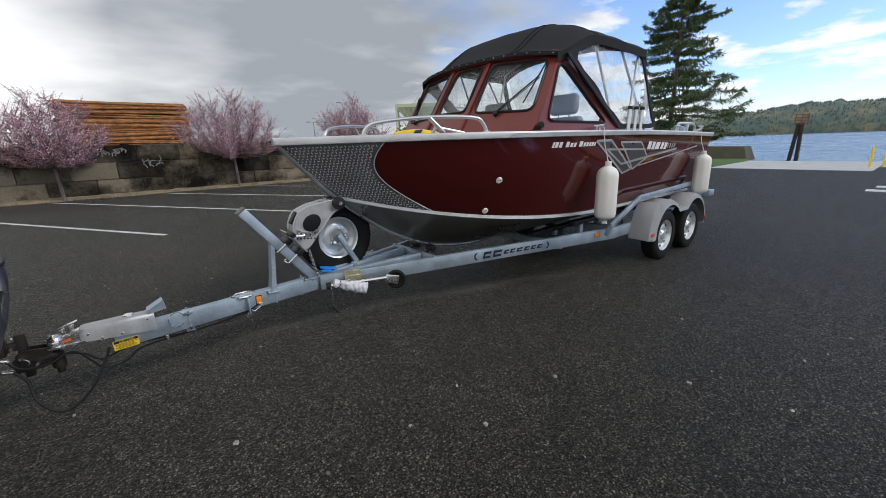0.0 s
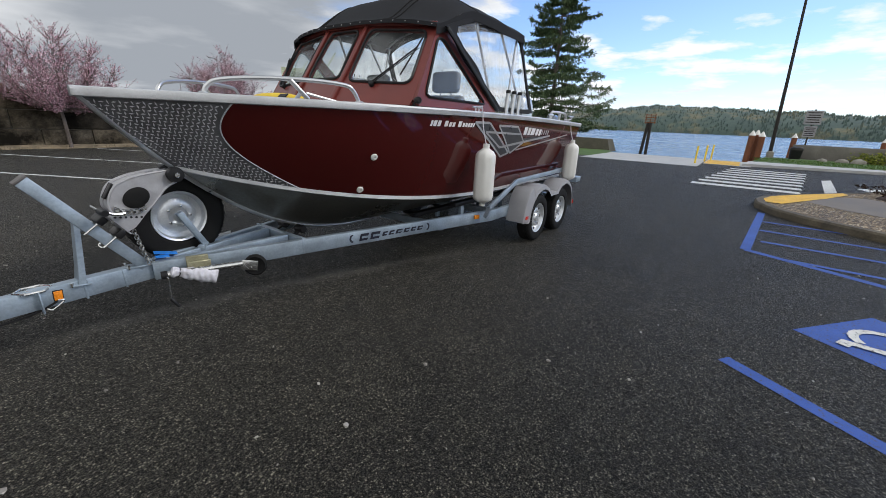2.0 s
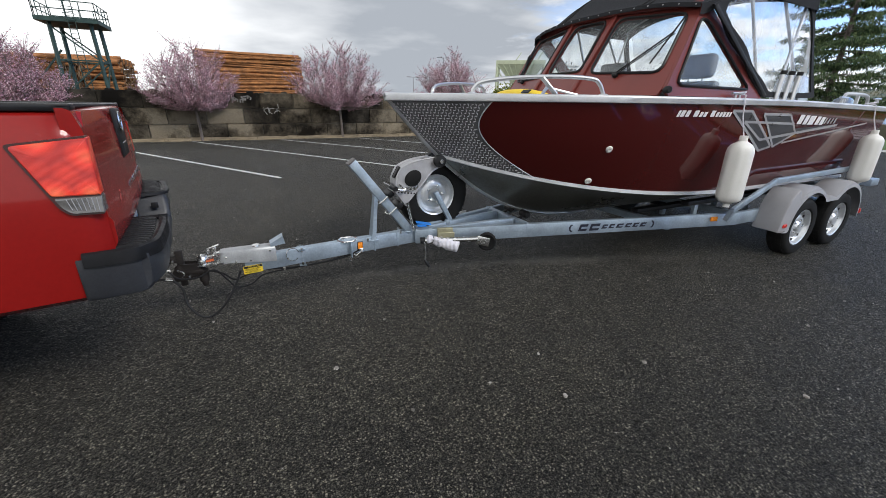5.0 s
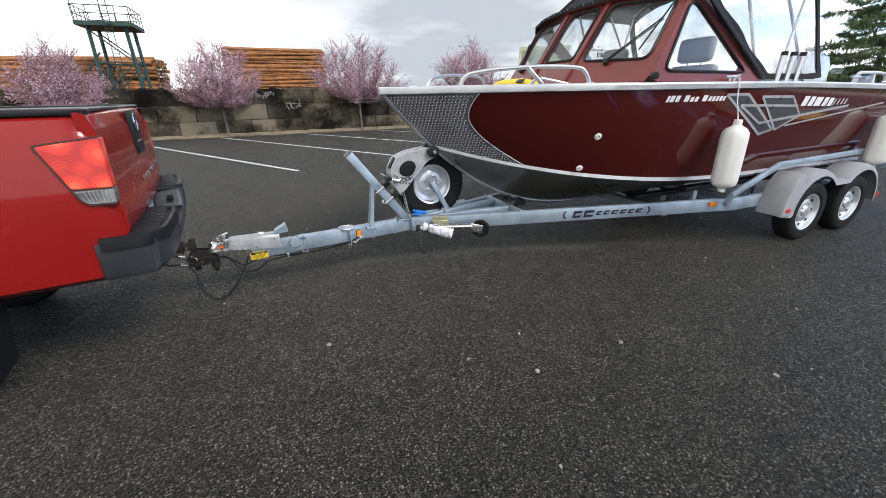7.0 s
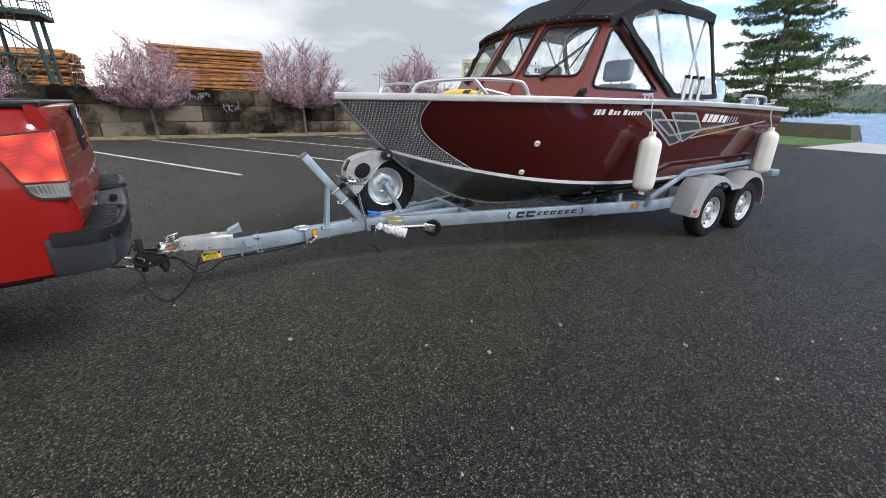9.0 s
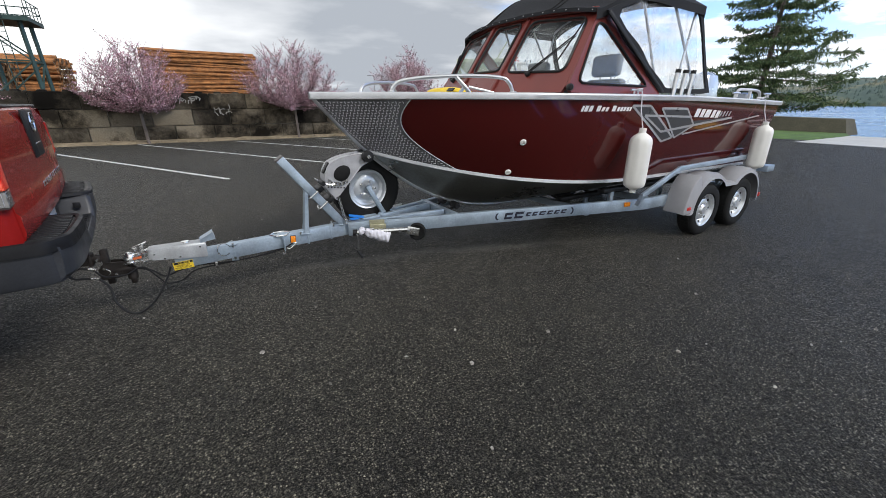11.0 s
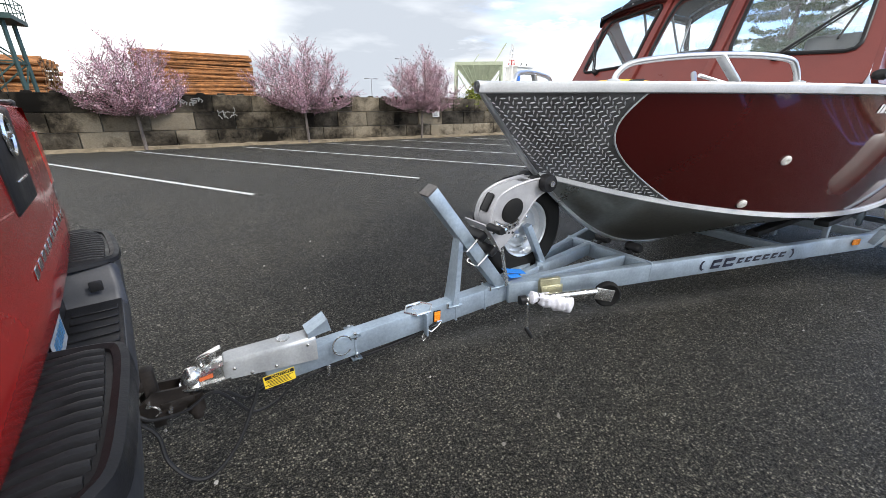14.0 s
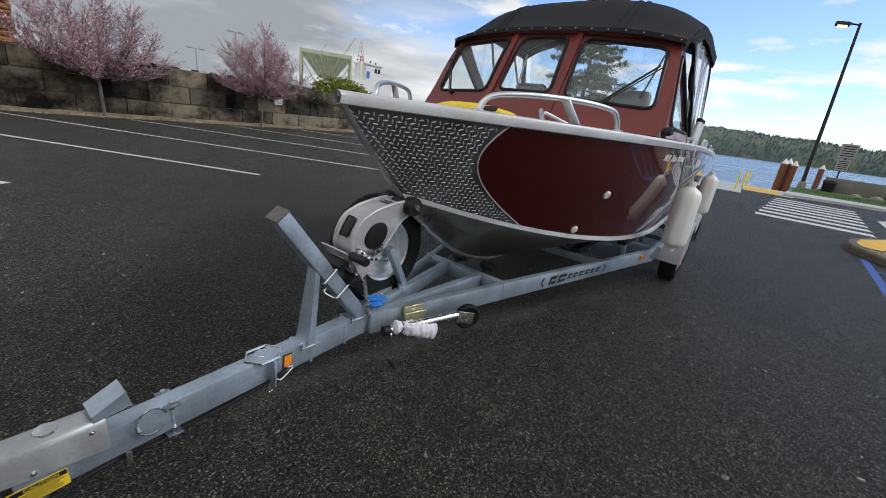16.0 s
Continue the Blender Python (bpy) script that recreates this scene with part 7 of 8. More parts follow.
def plum_tree(x, y, height, spread, seed):
    rnd = random.Random(seed)
    tree = thing("plum_tree", (x, y, 0), "ornamental plum tree in pink blossom before the block wall", "tree", "plum trees along the wall")
    bm = BM()
    lean = rnd.uniform(-0.08, 0.08)
    fork = height * 0.34
    tube(bm, bend([(x, y, 0), (x + lean * 0.4, y, fork * 0.5), (x + lean, y, fork)], 4), 0.065, 8, taper=0.05)
    bl = BM()
    tw = BM()
    for k in range(19):
        a = 2.4 * k + rnd.uniform(-0.3, 0.3)
        out = spread * math.sqrt((k + 0.6) / 19)
        top = height * (0.97 - 0.44 * (out / spread) ** 2.0) * rnd.uniform(0.82, 1.03)
        s = Vector((x + lean, y, fork * rnd.uniform(0.85, 1.05)))
        e = Vector((x + lean + out * math.cos(a), y + out * math.sin(a) * 0.85, top))
        mid = s.lerp(e, 0.45) + Vector((math.cos(a) * out * 0.22, math.sin(a) * out * 0.22, -0.045 * height))
        line = bend([s, mid, e], 7)
        tube(bm, line, 0.035, 5, taper=0.008)
        for i in range(2, len(line)):
            for j in range(6):
                p = line[i] + Vector((rnd.gauss(0, 0.05), rnd.gauss(0, 0.05), rnd.gauss(0, 0.05)))
                ang = rnd.uniform(0, 6.28)
                ln = rnd.uniform(0.3, 0.75) * (0.7 + 0.4 * i / len(line)) * height / 4.3
                way = (p - s).normalized()
                d = (way * 0.45 + Vector((math.cos(ang) * 0.75, math.sin(ang) * 0.75, rnd.uniform(-0.05, 0.95)))).normalized()
                q = p + d * ln
                tube(tw, [p, p.lerp(q, 0.5) + Vector((0, 0, -0.02)), q + d * 0.10], 0.011, 3, taper=0.003)
                for f in np.linspace(0.12, 1.0, 9):
                    for _ in range(3):
                        flake(bl, p.lerp(q, f) + Vector((rnd.gauss(0, 0.035), rnd.gauss(0, 0.035), rnd.gauss(0, 0.035))), rnd.uniform(0.012, 0.031), rnd)
    part("trunk", bm, BARK, tree, "grey-brown trunk with upswept limbs")
    tagged(part("twig", tw, BARK, tree, "fine bare twigs", smooth=0), kind="stuff")
    crown = part("crown", bl, BLOSSOM, tree, "loose crown of small pink blossoms", smooth=0)
    return tree


for args in ((-7.1, 17.5, 3.9, 1.5, 2), (-1.45, 17.5, 4.2, 1.75, 3), (4.75, 17.5, 4.45, 2.15, 4), (10.75, 17.45, 4.35, 1.85, 5), (-13.5, 17.5, 4.1, 1.7, 7)):
    plum_tree(*args)

# conifer beyond the launch
fir = thing("conifer", (42.0, 13.2, 0), "tall ragged spruce standing by the water", "tree")
bm, bn = BM(), BM()
rnd = random.Random(21)
tube(bm, [(42.0, 13.2, 0), (42.1, 13.2, 8), (42.0, 13.25, 18.8)], 0.28, 8, taper=0.03)
for k in range(210):
    z = 0.9 + 17.6 * rnd.random() ** 1.05
    a = k * 2.399 + rnd.uniform(-0.5, 0.5)
    ln = (6.3 * (1 - z / 19.0) ** 0.78 + 0.25) * rnd.choice((0.35, 0.5, 0.65, 0.8, 0.92, 1.05))
    d = Vector((math.cos(a), math.sin(a), 0))
    side = d.cross(Vector((0, 0, 1)))
    s = Vector((42.05, 13.2, z))
    lift = rnd.uniform(-0.12, 0.16)
    line = bend([s, s + (d + side * rnd.uniform(-0.15, 0.15)) * ln * 0.4 + Vector((0, 0, rnd.uniform(-0.10, 0.03) * ln)), s + (d + side * rnd.uniform(-0.1, 0.1)) * ln * 0.75 + Vector((0, 0, (rnd.uniform(-0.10, 0.0) + lift * 0.4) * ln)), s + d * ln + Vector((0, 0, lift * ln))], 6)
    tube(bm, line, 0.04, 4, taper=0.008)
    for i in range(3, len(line)):
        c = line[i]
        f = i / (len(line) - 1)
        for sgn in (-1, 1):
            # a side twig, hung with short drooping sprays
            tl = ln * 0.42 * (1.15 - f) * rnd.uniform(0.3, 1.25) + 0.10
            td = (side * sgn + d * rnd.uniform(0.35, 0.9)).normalized()
            for q in np.linspace(0.05, 1.0, 7):
                p0 = c + td * tl * q + Vector((0, 0, -0.10 * tl * q))
                for _ in range(2):
                    fl = rnd.choice((0.07, 0.11, 0.16, 0.24)) * (1.1 - 0.4 * q)
                    dr = (d * rnd.uniform(-0.1, 0.6) + td * rnd.uniform(-0.3, 0.5) + Vector((rnd.gauss(0, 0.15), rnd.gauss(0, 0.15), rnd.uniform(-0.85, 0.35)))).normalized() * fl
                    p = p0 + dr * 0.8
                    w = dr.cross(Vector((rnd.uniform(-1, 1), rnd.uniform(-1, 1), rnd.uniform(-1, 1)))).normalized() * fl * 0.20
                    bn.faces.new([bn.verts.new(v) for v in (p - dr, p + w, p + dr, p - w)])
part("trunk", bm, BARK, fir)
part("crown", bn, NEEDLE, fir, "drooping dark green boughs with gaps", smooth=0)


def leafy(name, label, cat, centre, size, n, leaf, material, seed, stems=(), droop=0.0, lump=0.35):
    """A bush or crown: many small leaves over an uneven mass, with stems where they show."""
    rnd = random.Random(seed)
    base = (centre[0], centre[1], 0.0)
    ob = thing(name, base, label, cat)
    bl = BM()
    for k in range(n):
        while True:
            u = Vector((rnd.uniform(-1, 1), rnd.uniform(-1, 1), rnd.uniform(-1, 1)))
            rr = 0.72 + lump * noise.noise(u.normalized() * 2.3 + Vector((seed, 0, 0)))
            if 0.25 < u.length < rr + 0.25 * rnd.random():
                break
        p = Vector((centre[0] + u.x * size[0], centre[1] + u.y * size[1], centre[2] + u.z * size[2]))
        if droop:
            p.z -= droop * rnd.random() ** 2 * Vector((u.x, u.y)).length
        p.z = max(p.z, 0.08)
        flake(bl, p, leaf * rnd.uniform(0.6, 1.3), rnd)
    part("crown", bl, material, ob, "", smooth=0)
    if stems:
        bm = BM()
        for pts in stems:
            tube(bm, bend(pts, 5), 0.055, 6, taper=0.02)
        part("trunk", bm, BARK, ob)
    return ob


leafy("hedge_bush", "yellow-green bush spilling over the block wall", "bush", (16.3, 18.45, 2.1), (2.6, 0.75, 0.95), 6600, 0.065, HEDGE, 3, droop=0.5, stems=(((15.4, 18.8, 0), (15.3, 18.8, 1.2), (15.2, 18.6, 2.2)),))
leafy("weeping_tree", "dark olive weeping tree in the bark bed", "tree", (18.9, -9.3, 2.35), (1.35, 1.35, 0.95), 5200, 0.055, WEEP, 6, droop=0.9, stems=(((18.6, -9.24, 0.15), (18.75, -9.3, 0.9), (18.4, -9.0, 1.9)), ((18.6, -9.24, 0.15), (18.9, -9.5, 1.0), (19.3, -9.9, 2.2)), ((18.62, -9.22, 0.15), (18.6, -9.6, 1.1), (18.9, -8.6, 2.5))))
leafy("park_shrub", "low brown-green shrub behind the fence", "bush", (33.8, -15.0, 0.45), (1.3, 2.2, 0.6), 1500, 0.06, WEEP, 8)
leafy("park_shrub", "low brown-green shrub by the low wall", "bush", (36.6, -10.6, 0.4), (0.9, 1.6, 0.5), 1200, 0.06, HEDGE, 9)
# bare alder behind the weeping tree
bt = thing("bare_tree", (24.5, -13.0, 0), "bare leafless tree with fine twigs in the park", "tree")
bm = BM()
rnd = random.Random(31)
tube(bm, [(24.5, -13, 0), (24.55, -13.05, 1.2), (24.5, -13, 2.4)], 0.07, 6, taper=0.045)
for k in range(46):
    z = rnd.uniform(1.2, 2.6)
    a = rnd.uniform(0, 6.28)
    e = Vector((24.5 + math.cos(a) * rnd.uniform(0.3, 1.2), -13 + math.sin(a) * rnd.uniform(0.3, 1.2), z + rnd.uniform(0.8, 2.2)))
    tube(bm, bend([(24.5, -13, z), Vector((24.5, -13, z)).lerp(e, 0.5) + Vector((0, 0, -0.15)), e], 4), 0.018, 4, taper=0.004)
part("trunk", bm, BARK, bt)


# ---- log yard and docks behind the wall ----
LOG = plain("peeled_log", (0.32, 0.135, 0.045), 0.9, 0.0, 0.6, 1.1, 5, 0.6, stretch=(1.3, 3.0, 3.0))
LOG_END = leaf_material("log_ends", (0.05, 0.03, 0.018), (0.20, 0.115, 0.055), (0.36, 0.22, 0.11))


def log_pile(x0, x1, y0, y1, height, seed, r=0.21, slope=0.0, label=""):
    rnd = random.Random(seed)
    pile = thing("log_pile", ((x0 + x1) / 2, (y0 + y1) / 2, 0), label, "log pile")
    bm, be = BM(), BM()
    z = r
    row = 0
    while z < height:
        ys = np.arange(y0 + (row % 2) * r + z * 0.04, y1, r * 2)
        for k, y in enumerate(ys):
            if 2 < k < len(ys) - 1 and z < height - 3 * r:
                ends_only = True
            else:
                ends_only = False
            rr = r * rnd.choice((0.75, 0.9, 1.05, 1.2, 1.35))
            a, b = x0 + rnd.uniform(-0.35, 0.1), x1 + rnd.uniform(-0.15, 0.25)
            sk = rnd.uniform(-0.18, 0.18)
            c0 = Vector((a, y, z - sk + rnd.uniform(-0.05, 0.05)))
            c1 = Vector((b, y + rnd.uniform(-0.05, 0.05), z + sk + slope + rnd.uniform(-0.05, 0.05)))
            if not ends_only:
                tube(bm, [c0, c0.lerp(c1, 0.5) + Vector((0, 0, rnd.uniform(-0.04, 0.04))), c1], rr, 8, caps=False, taper=rr * 0.85)
            lathe(be, [(rr * 0.85, -0.02), (rr * 0.85, 0.0)], c1, (1, 0, 0), 8)
            lathe(be, [(rr, 0.0), (rr, 0.02)], c0, (1, 0, 0), 8)
        z += r * 1.6
        row += 1
    tagged(part("log", bm, LOG, pile, "stacked long logs, orange where the bark is gone"), kind="stuff")
    tagged(part("log_end", be, LOG_END, pile, "sawn log ends", smooth=0), kind="stuff")
    return pile


log_pile(-3.6, 8.2, 56.0, 61.0, 7.5, 1, r=0.15, label="tall stack of orange peeled logs in the log yard")
log_pile(-40.0, -13.5, 44.5, 52.0, 5.0, 2, slope=0.25, label="long stack of brown logs with its sawn ends showing")
log_pile(-38.0, -11.0, 54.0, 62.0, 6.0, 3, label="long stack of brown logs further back in the yard")

# watch tower of green steel
tw = thing("watch_tower", (-10.6, 41.2, 0), "green steel lookout tower with railed platform and ladder", "tower")
cx, cy = -10.6, 41.2
for dx in (-1.25, 1.25):
    for dy in (-1.25, 1.25):
        part("leg", beam(BM(), (cx + dx * 1.12, cy + dy * 1.12, 0), (cx + dx, cy + dy, 7.2), 0.20, 0.20, 0.0), STEEL_GREEN, tw)
for s in (-1, 1):
    for a, b in (((-1.3, s * 1.3, 2.2), (1.3, s * 1.3, 4.6)), ((1.3, s * 1.3, 4.6), (-1.3, s * 1.3, 7.0)), ((s * 1.3, -1.3, 2.2), (s * 1.3, 1.3, 4.6)), ((-1.3, s * 1.3, 4.6), (1.3, s * 1.3, 4.6)), ((s * 1.3, -1.3, 4.6), (s * 1.3, 1.3, 4.6))):
        part("brace", beam(BM(), (cx + a[0], cy + a[1], a[2]), (cx + b[0], cy + b[1], b[2]), 0.10, 0.10, 0.0), STEEL_GREEN, tw)
part("brace", beam(BM(), (cx - 3.0, cy, 3.4), (cx - 1.3, cy, 5.4), 0.12, 0.12, 0), STEEL_GREEN, tw)
part("platform", span(BM(), (cx - 1.9, cy - 1.9, 7.2), (cx + 1.9, cy + 1.9, 7.5)), STEEL_GREEN, tw, "green deck of the tower")
for s in (-1, 1):
    for h in (8.05, 8.6):
        part("handrail", tube(BM(), [(cx - 1.85, cy + s * 1.85, h), (cx + 1.85, cy + s * 1.85, h)], 0.035, 6), STEEL_GREEN, tw)
        part("handrail", tube(BM(), [(cx + s * 1.85, cy - 1.85, h), (cx + s * 1.85, cy + 1.85, h)], 0.035, 6), STEEL_GREEN, tw)
for k in range(5):
    f = -1.85 + 0.925 * k
    for p in ((f, -1.85), (f, 1.85), (-1.85, f), (1.85, f)):
        part("rail_post", tube(BM(), [(cx + p[0], cy + p[1], 7.5), (cx + p[0], cy + p[1], 8.62)], 0.03, 5), STEEL_GREEN, tw)
bm = BM()
for s in (-0.22, 0.22):
    tube(bm, [(cx + 0.3 + s, cy - 1.95, 0.2), (cx + 0.3 + s, cy - 1.95, 9.0)], 0.03, 5)
for k in range(26):
    tube(bm, [(cx + 0.08, cy - 1.95, 0.4 + 0.3 * k), (cx + 0.52, cy - 1.95, 0.4 + 0.3 * k)], 0.018, 5)
for k in range(5):
    tube(bm, [(cx + 0.3 + 0.36 * math.cos(a), cy - 2.0 - 0.62 * math.sin(a), 7.3 + 0.42 * k) for a in np.linspace(0, math.pi, 9)], 0.018, 5)
part("ladder", bm, STEEL_GREEN, tw, "caged ladder")
part("mast", tube(BM(), [(cx - 1.85, cy - 1.6, 7.5), (cx - 1.85, cy - 1.6, 11.0)], 0.03, 5), STEEL_DARK, tw)
bm = BM()
tube(bm, [(cx - 1.85 - 26 * f, cy - 1.6 + 2 * f, 10.8 + 0.8 * f - 3.2 * f * (1 - f)) for f in np.linspace(0, 1, 16)], 0.02, 4)
solo("overhead_cable", bm, STEEL_DARK, "thin dark cable strung from the tower's mast", "cable", base=(cx - 10, cy, 10))

# hopper barge, mast and wheelhouse in the dock
HOP = plain("pale_green_steel", (0.50, 0.54, 0.38), 0.7, 0.1, 0.15, 0.8, 10, 0.05)
hop = thing("hopper", (54.5, 70.5, 0), "pale green loading hopper on the dock", "hopper")
fv = Vector((54.5, 70.5, 0))
across = Vector((0.8, -0.6, 0))
deep = Vector((0.6, 0.8, 0))


def hp(a, d, z):
    return fv + across * a + deep * d + Vector((0, 0, z))


bm = BM()
rings(bm, [[hp(a, d, z) for a, d in ((-a0, -dd), (a1, -dd), (a1, dd), (-a0, dd))] for a0, a1, dd, z in ((1.6, 1.4, 1.4, 5.6), (5.0, 4.4, 2.9, 9.6), (5.2, 4.6, 3.0, 9.6), (5.2, 4.6, 3.0, 10.3))])
part("bin", bm, HOP, hop)
for a in np.linspace(-5, 4.4, 9):
    part("rib", beam(BM(), hp(a, -3.0, 9.6), hp(a * 0.32, -1.5, 5.7), 0.14, 0.14, 0), HOP, hop)
for a in (-5.0, 4.4):
    for d in (-2.8, 2.8):
        part("leg", beam(BM(), hp(a, d, 0), hp(a, d, 9.7), 0.34, 0.34, 0, up=(1, 0, 0)), HOP, hop)
for a in (-5.0, 4.4):
    part("brace", beam(BM(), hp(a, -2.8, 8.8), hp(a * 0.35, -2.8, 3.8), 0.22, 0.22, 0), HOP, hop)
part("boom", beam(BM(), hp(2.6, 0, 9.8), hp(5.2, 0, 14.0), 0.25, 0.25, 0), HOP, hop)
part("boom", beam(BM(), hp(-1.6, 0, 10.2), hp(-0.3, 0, 12.0), 0.16, 0.16, 0), HOP, hop)
ship = thing("moored_ship", (88, 92, 0), "white ship superstructure with a red and white mast", "ship")
RED_WHITE = plain("signal_red", (0.55, 0.06, 0.04), 0.6, 0, 0.1, 1, 10, 0.0)
SHIP_WHITE = plain("ship_white", (0.74, 0.73, 0.69), 0.6, 0.0, 0.08, 0.6, 10, 0.02)
bm = BM()
span(bm, (79, 92, 0), (95, 101, 8.2))
span(bm, (84.0, 92.0, 8.2), (90.0, 97, 12.6))
span(bm, (83.7, 91.6, 12.6), (90.4, 97.4, 12.9))
part("superstructure", bm, SHIP_WHITE, ship, "white deckhouse and bridge")
for x in (87.3, 88.6):
    part("window", span(BM(), (x, 91.93, 10.7), (x + 0.9, 92.0, 11.9)), BLACK, ship)
part("blue_panel", span(BM(), (84.3, 91.92, 8.9), (85.4, 92.0, 10.8)), plain("blue_sign", (0.03, 0.16, 0.55), 0.5, 0, 0.05, 2, 10, 0.0), ship, "blue square panel")
part("hull", span(BM(), (76, 91, -1.5), (98, 104, 3.0)), STEEL_DARK, ship)
for x, h in ((86.2, 0.9), (87.4, 0.7), (88.3, 0.8), (89.4, 0.6)):
    part("roof_fitting", tube(BM(), [(x, 93, 12.8), (x + 0.25, 93, 12.9 + h)], 0.14, 6), STEEL_DARK if h > 0.75 else SHIP_WHITE, ship)
mx, my = 82.3, 92.6
part("mast_base", tube(BM(), [(mx, my, 8.0), (mx, my, 13.0)], 0.55, 10), SHIP_WHITE, ship, "white mast trunk")
for k in range(4):
    bm = BM()
    z0, z1 = 13.0 + 1.35 * k, 14.35 + 1.35 * k
    r0, r1 = 0.6 - 0.11 * k, 0.49 - 0.11 * k
    for a, b_ in ((-1, -1), (1, -1), (1, 1), (-1, 1)):
        tube(bm, [(mx + a * r0, my + b_ * r0, z0), (mx + a * r1, my + b_ * r1, z1)], 0.09, 4)
    tube(bm, [(mx - r0, my - r0, z0), (mx + r1, my - r1, z1)], 0.06, 4)
    tube(bm, [(mx + r0, my - r0, z0), (mx - r1, my - r1, z1)], 0.06, 4)
    part("mast_section", bm, RED_WHITE if k == 0 else SHIP_WHITE, ship)
for z, w, paint in ((13.3, 1.3, RED_WHITE), (14.3, 1.0, RED_WHITE), (15.8, 0.9, SHIP_WHITE), (17.0, 0.8, SHIP_WHITE)):
    part("mast_arm", beam(BM(), (mx - w, my, z), (mx + w, my, z), 0.16, 0.16, 0), paint, ship)


def yard_lamp(x, y, h, arm=0.0):
    ob = thing("street_lamp", (x, y, 0), "slim grey yard light pole behind the wall", "street lamp", "yard lights")
    part("pole", tube(BM(), [(x, y, 0), (x, y, h)], 0.10, 6, taper=0.06), FENDER_GREY, ob)
    for s in (-1, 1):
        part("lamp_head", box(BM(), (x + s * 0.9, y, h), (0.8, 0.4, 0.14), (0, 0, 0), 0.03), FENDER_GREY, ob)
    part("arm", beam(BM(), (x - 0.9, y, h - 0.04), (x + 0.9, y, h - 0.04), 0.07, 0.07, 0), FENDER_GREY, ob)


yard_lamp(30.8, 72.5, 6.6)
yard_lamp(36.0, 70.1, 10.0)
# far tree line at the yard's edge
bm = BM()
rnd = random.Random(77)
for k in range(420):
    a = radians(rnd.uniform(38, 62))
    r = rnd.uniform(150, 220)
    h = rnd.uniform(2.5, 5.5)
    p = Vector((r * math.cos(a), r * math.sin(a), h / 2))
    bmesh.ops.create_cone(bm, segments=5, radius1=h * 0.45, radius2=h * 0.12, depth=h, matrix=Matrix.Translation(p))
solo("far_scrub", bm, NEEDLE, "low dark scrub beyond the log yard", "woods", kind="stuff", smooth=0)

# ---- kerbed island, park and dock on the water side ----
ISLAND = [(12.75, -3.98), (12.2, -3.98), (11.4, -4.22), (10.75, -4.65), (10.3, -5.12), (9.9, -5.6), (9.6, -6.1), (9.3, -6.7), (9.1, -7.3), (8.95, -8.2), (8.85, -9.4), (8.85, -14.5), (22, -14.5), (24.4, -12.6), (21.4, -9.4), (16.7, -6.35), (14.6, -4.85), (13.5, -4.15)]


def inset(loop, d):
    """The loop moved inwards (loops run anticlockwise seen from above)."""
    out = []
    n = len(loop)
    area = sum(loop[i][0] * loop[(i + 1) % n][1] - loop[(i + 1) % n][0] * loop[i][1] for i in range(n))
    s = 1 if area > 0 else -1
    for i in range(n):
        p, a, b = Vector(loop[i]), Vector(loop[i - 1]), Vector(loop[(i + 1) % n])
        d1, d2 = (p - a).normalized(), (b - p).normalized()
        t = (d1 + d2).normalized()
        out.append(p + Vector((-t.y, t.x)) * d * s)
    return out


k0, k1 = ISLAND, inset(ISLAND, 0.17)
bm = BM()
rings(bm, [[(p[0], p[1], -0.05) for p in k0], [(p[0], p[1], 0.11) for p in k0], [(p[0], p[1], 0.145) for p in inset(ISLAND, 0.03)], [(p[0], p[1], 0.15) for p in k1], [(p[0], p[1], 0.10) for p in inset(ISLAND, 0.18)]], caps=False)
solo("kerb", bm, OLD_KERB, "dark mossy rounded kerb of the parking island", "kerb", kind="structure")
bm = BM()
rings(bm, [[(p[0], p[1], 0.142) for p in k1]], caps=False)
vs = [bm.verts.new((p[0], p[1], 0.142)) for p in inset(ISLAND, 0.16)]
bm.faces.new(vs)
PEBBLE = pebble_material()
solo("pavement", bm, PEBBLE, "pavement of exposed brown pebbles", "pavement", kind="structure", smooth=0)
bm = BM()
vs = [bm.verts.new((x, y, 0.149)) for x, y in ((13.2, -4.9), (12.3, -5.5), (11.1, -7.0), (10.6, -9.0), (10.5, -14), (12.6, -14), (12.8, -9.2), (13.9, -7.2), (15.2, -6.3), (14.6, -5.4))]
bm.faces.new(vs)
solo("pavement", bm, FOOTWAY, "plain brown-grey concrete footway on the island", "pavement", kind="structure", smooth=0)
bm = BM()
vs = [bm.verts.new((x, y, 0.156)) for x, y in ((12.75, -4.14), (12.2, -4.16), (12.15, -4.45), (13.0, -4.85), (14.2, -5.45), (15.6, -6.05), (16.0, -6.0), (14.5, -4.98), (13.45, -4.32))]
bm.faces.new(vs)
solo("road_marking", bm, YELLOW_LINE, "yellow tactile patch at the island's tip", "road marking", kind="structure", smooth=0)
bm = BM()
loops = []
bed = [(15.6, -6.55), (14.4, -6.75), (13.7, -7.7), (13.4, -9.2), (13.4, -13.5), (21, -13.5), (22.6, -11.6), (20.9, -9.5), (17.4, -7.2)]
for f, z in ((1.0, 0.152), (0.96, 0.19), (0.7, 0.25), (0.3, 0.29)):
    c = Vector((17.2, -10.2))
    loops.append([(*(c + (Vector(p) - c) * f), z) for p in bed])
rings(bm, loops)
solo("mulch_bed", bm, MULCH, "bed of dark bark mulch on the island", "mulch", kind="structure")
bm = BM()
rnd = random.Random(14)
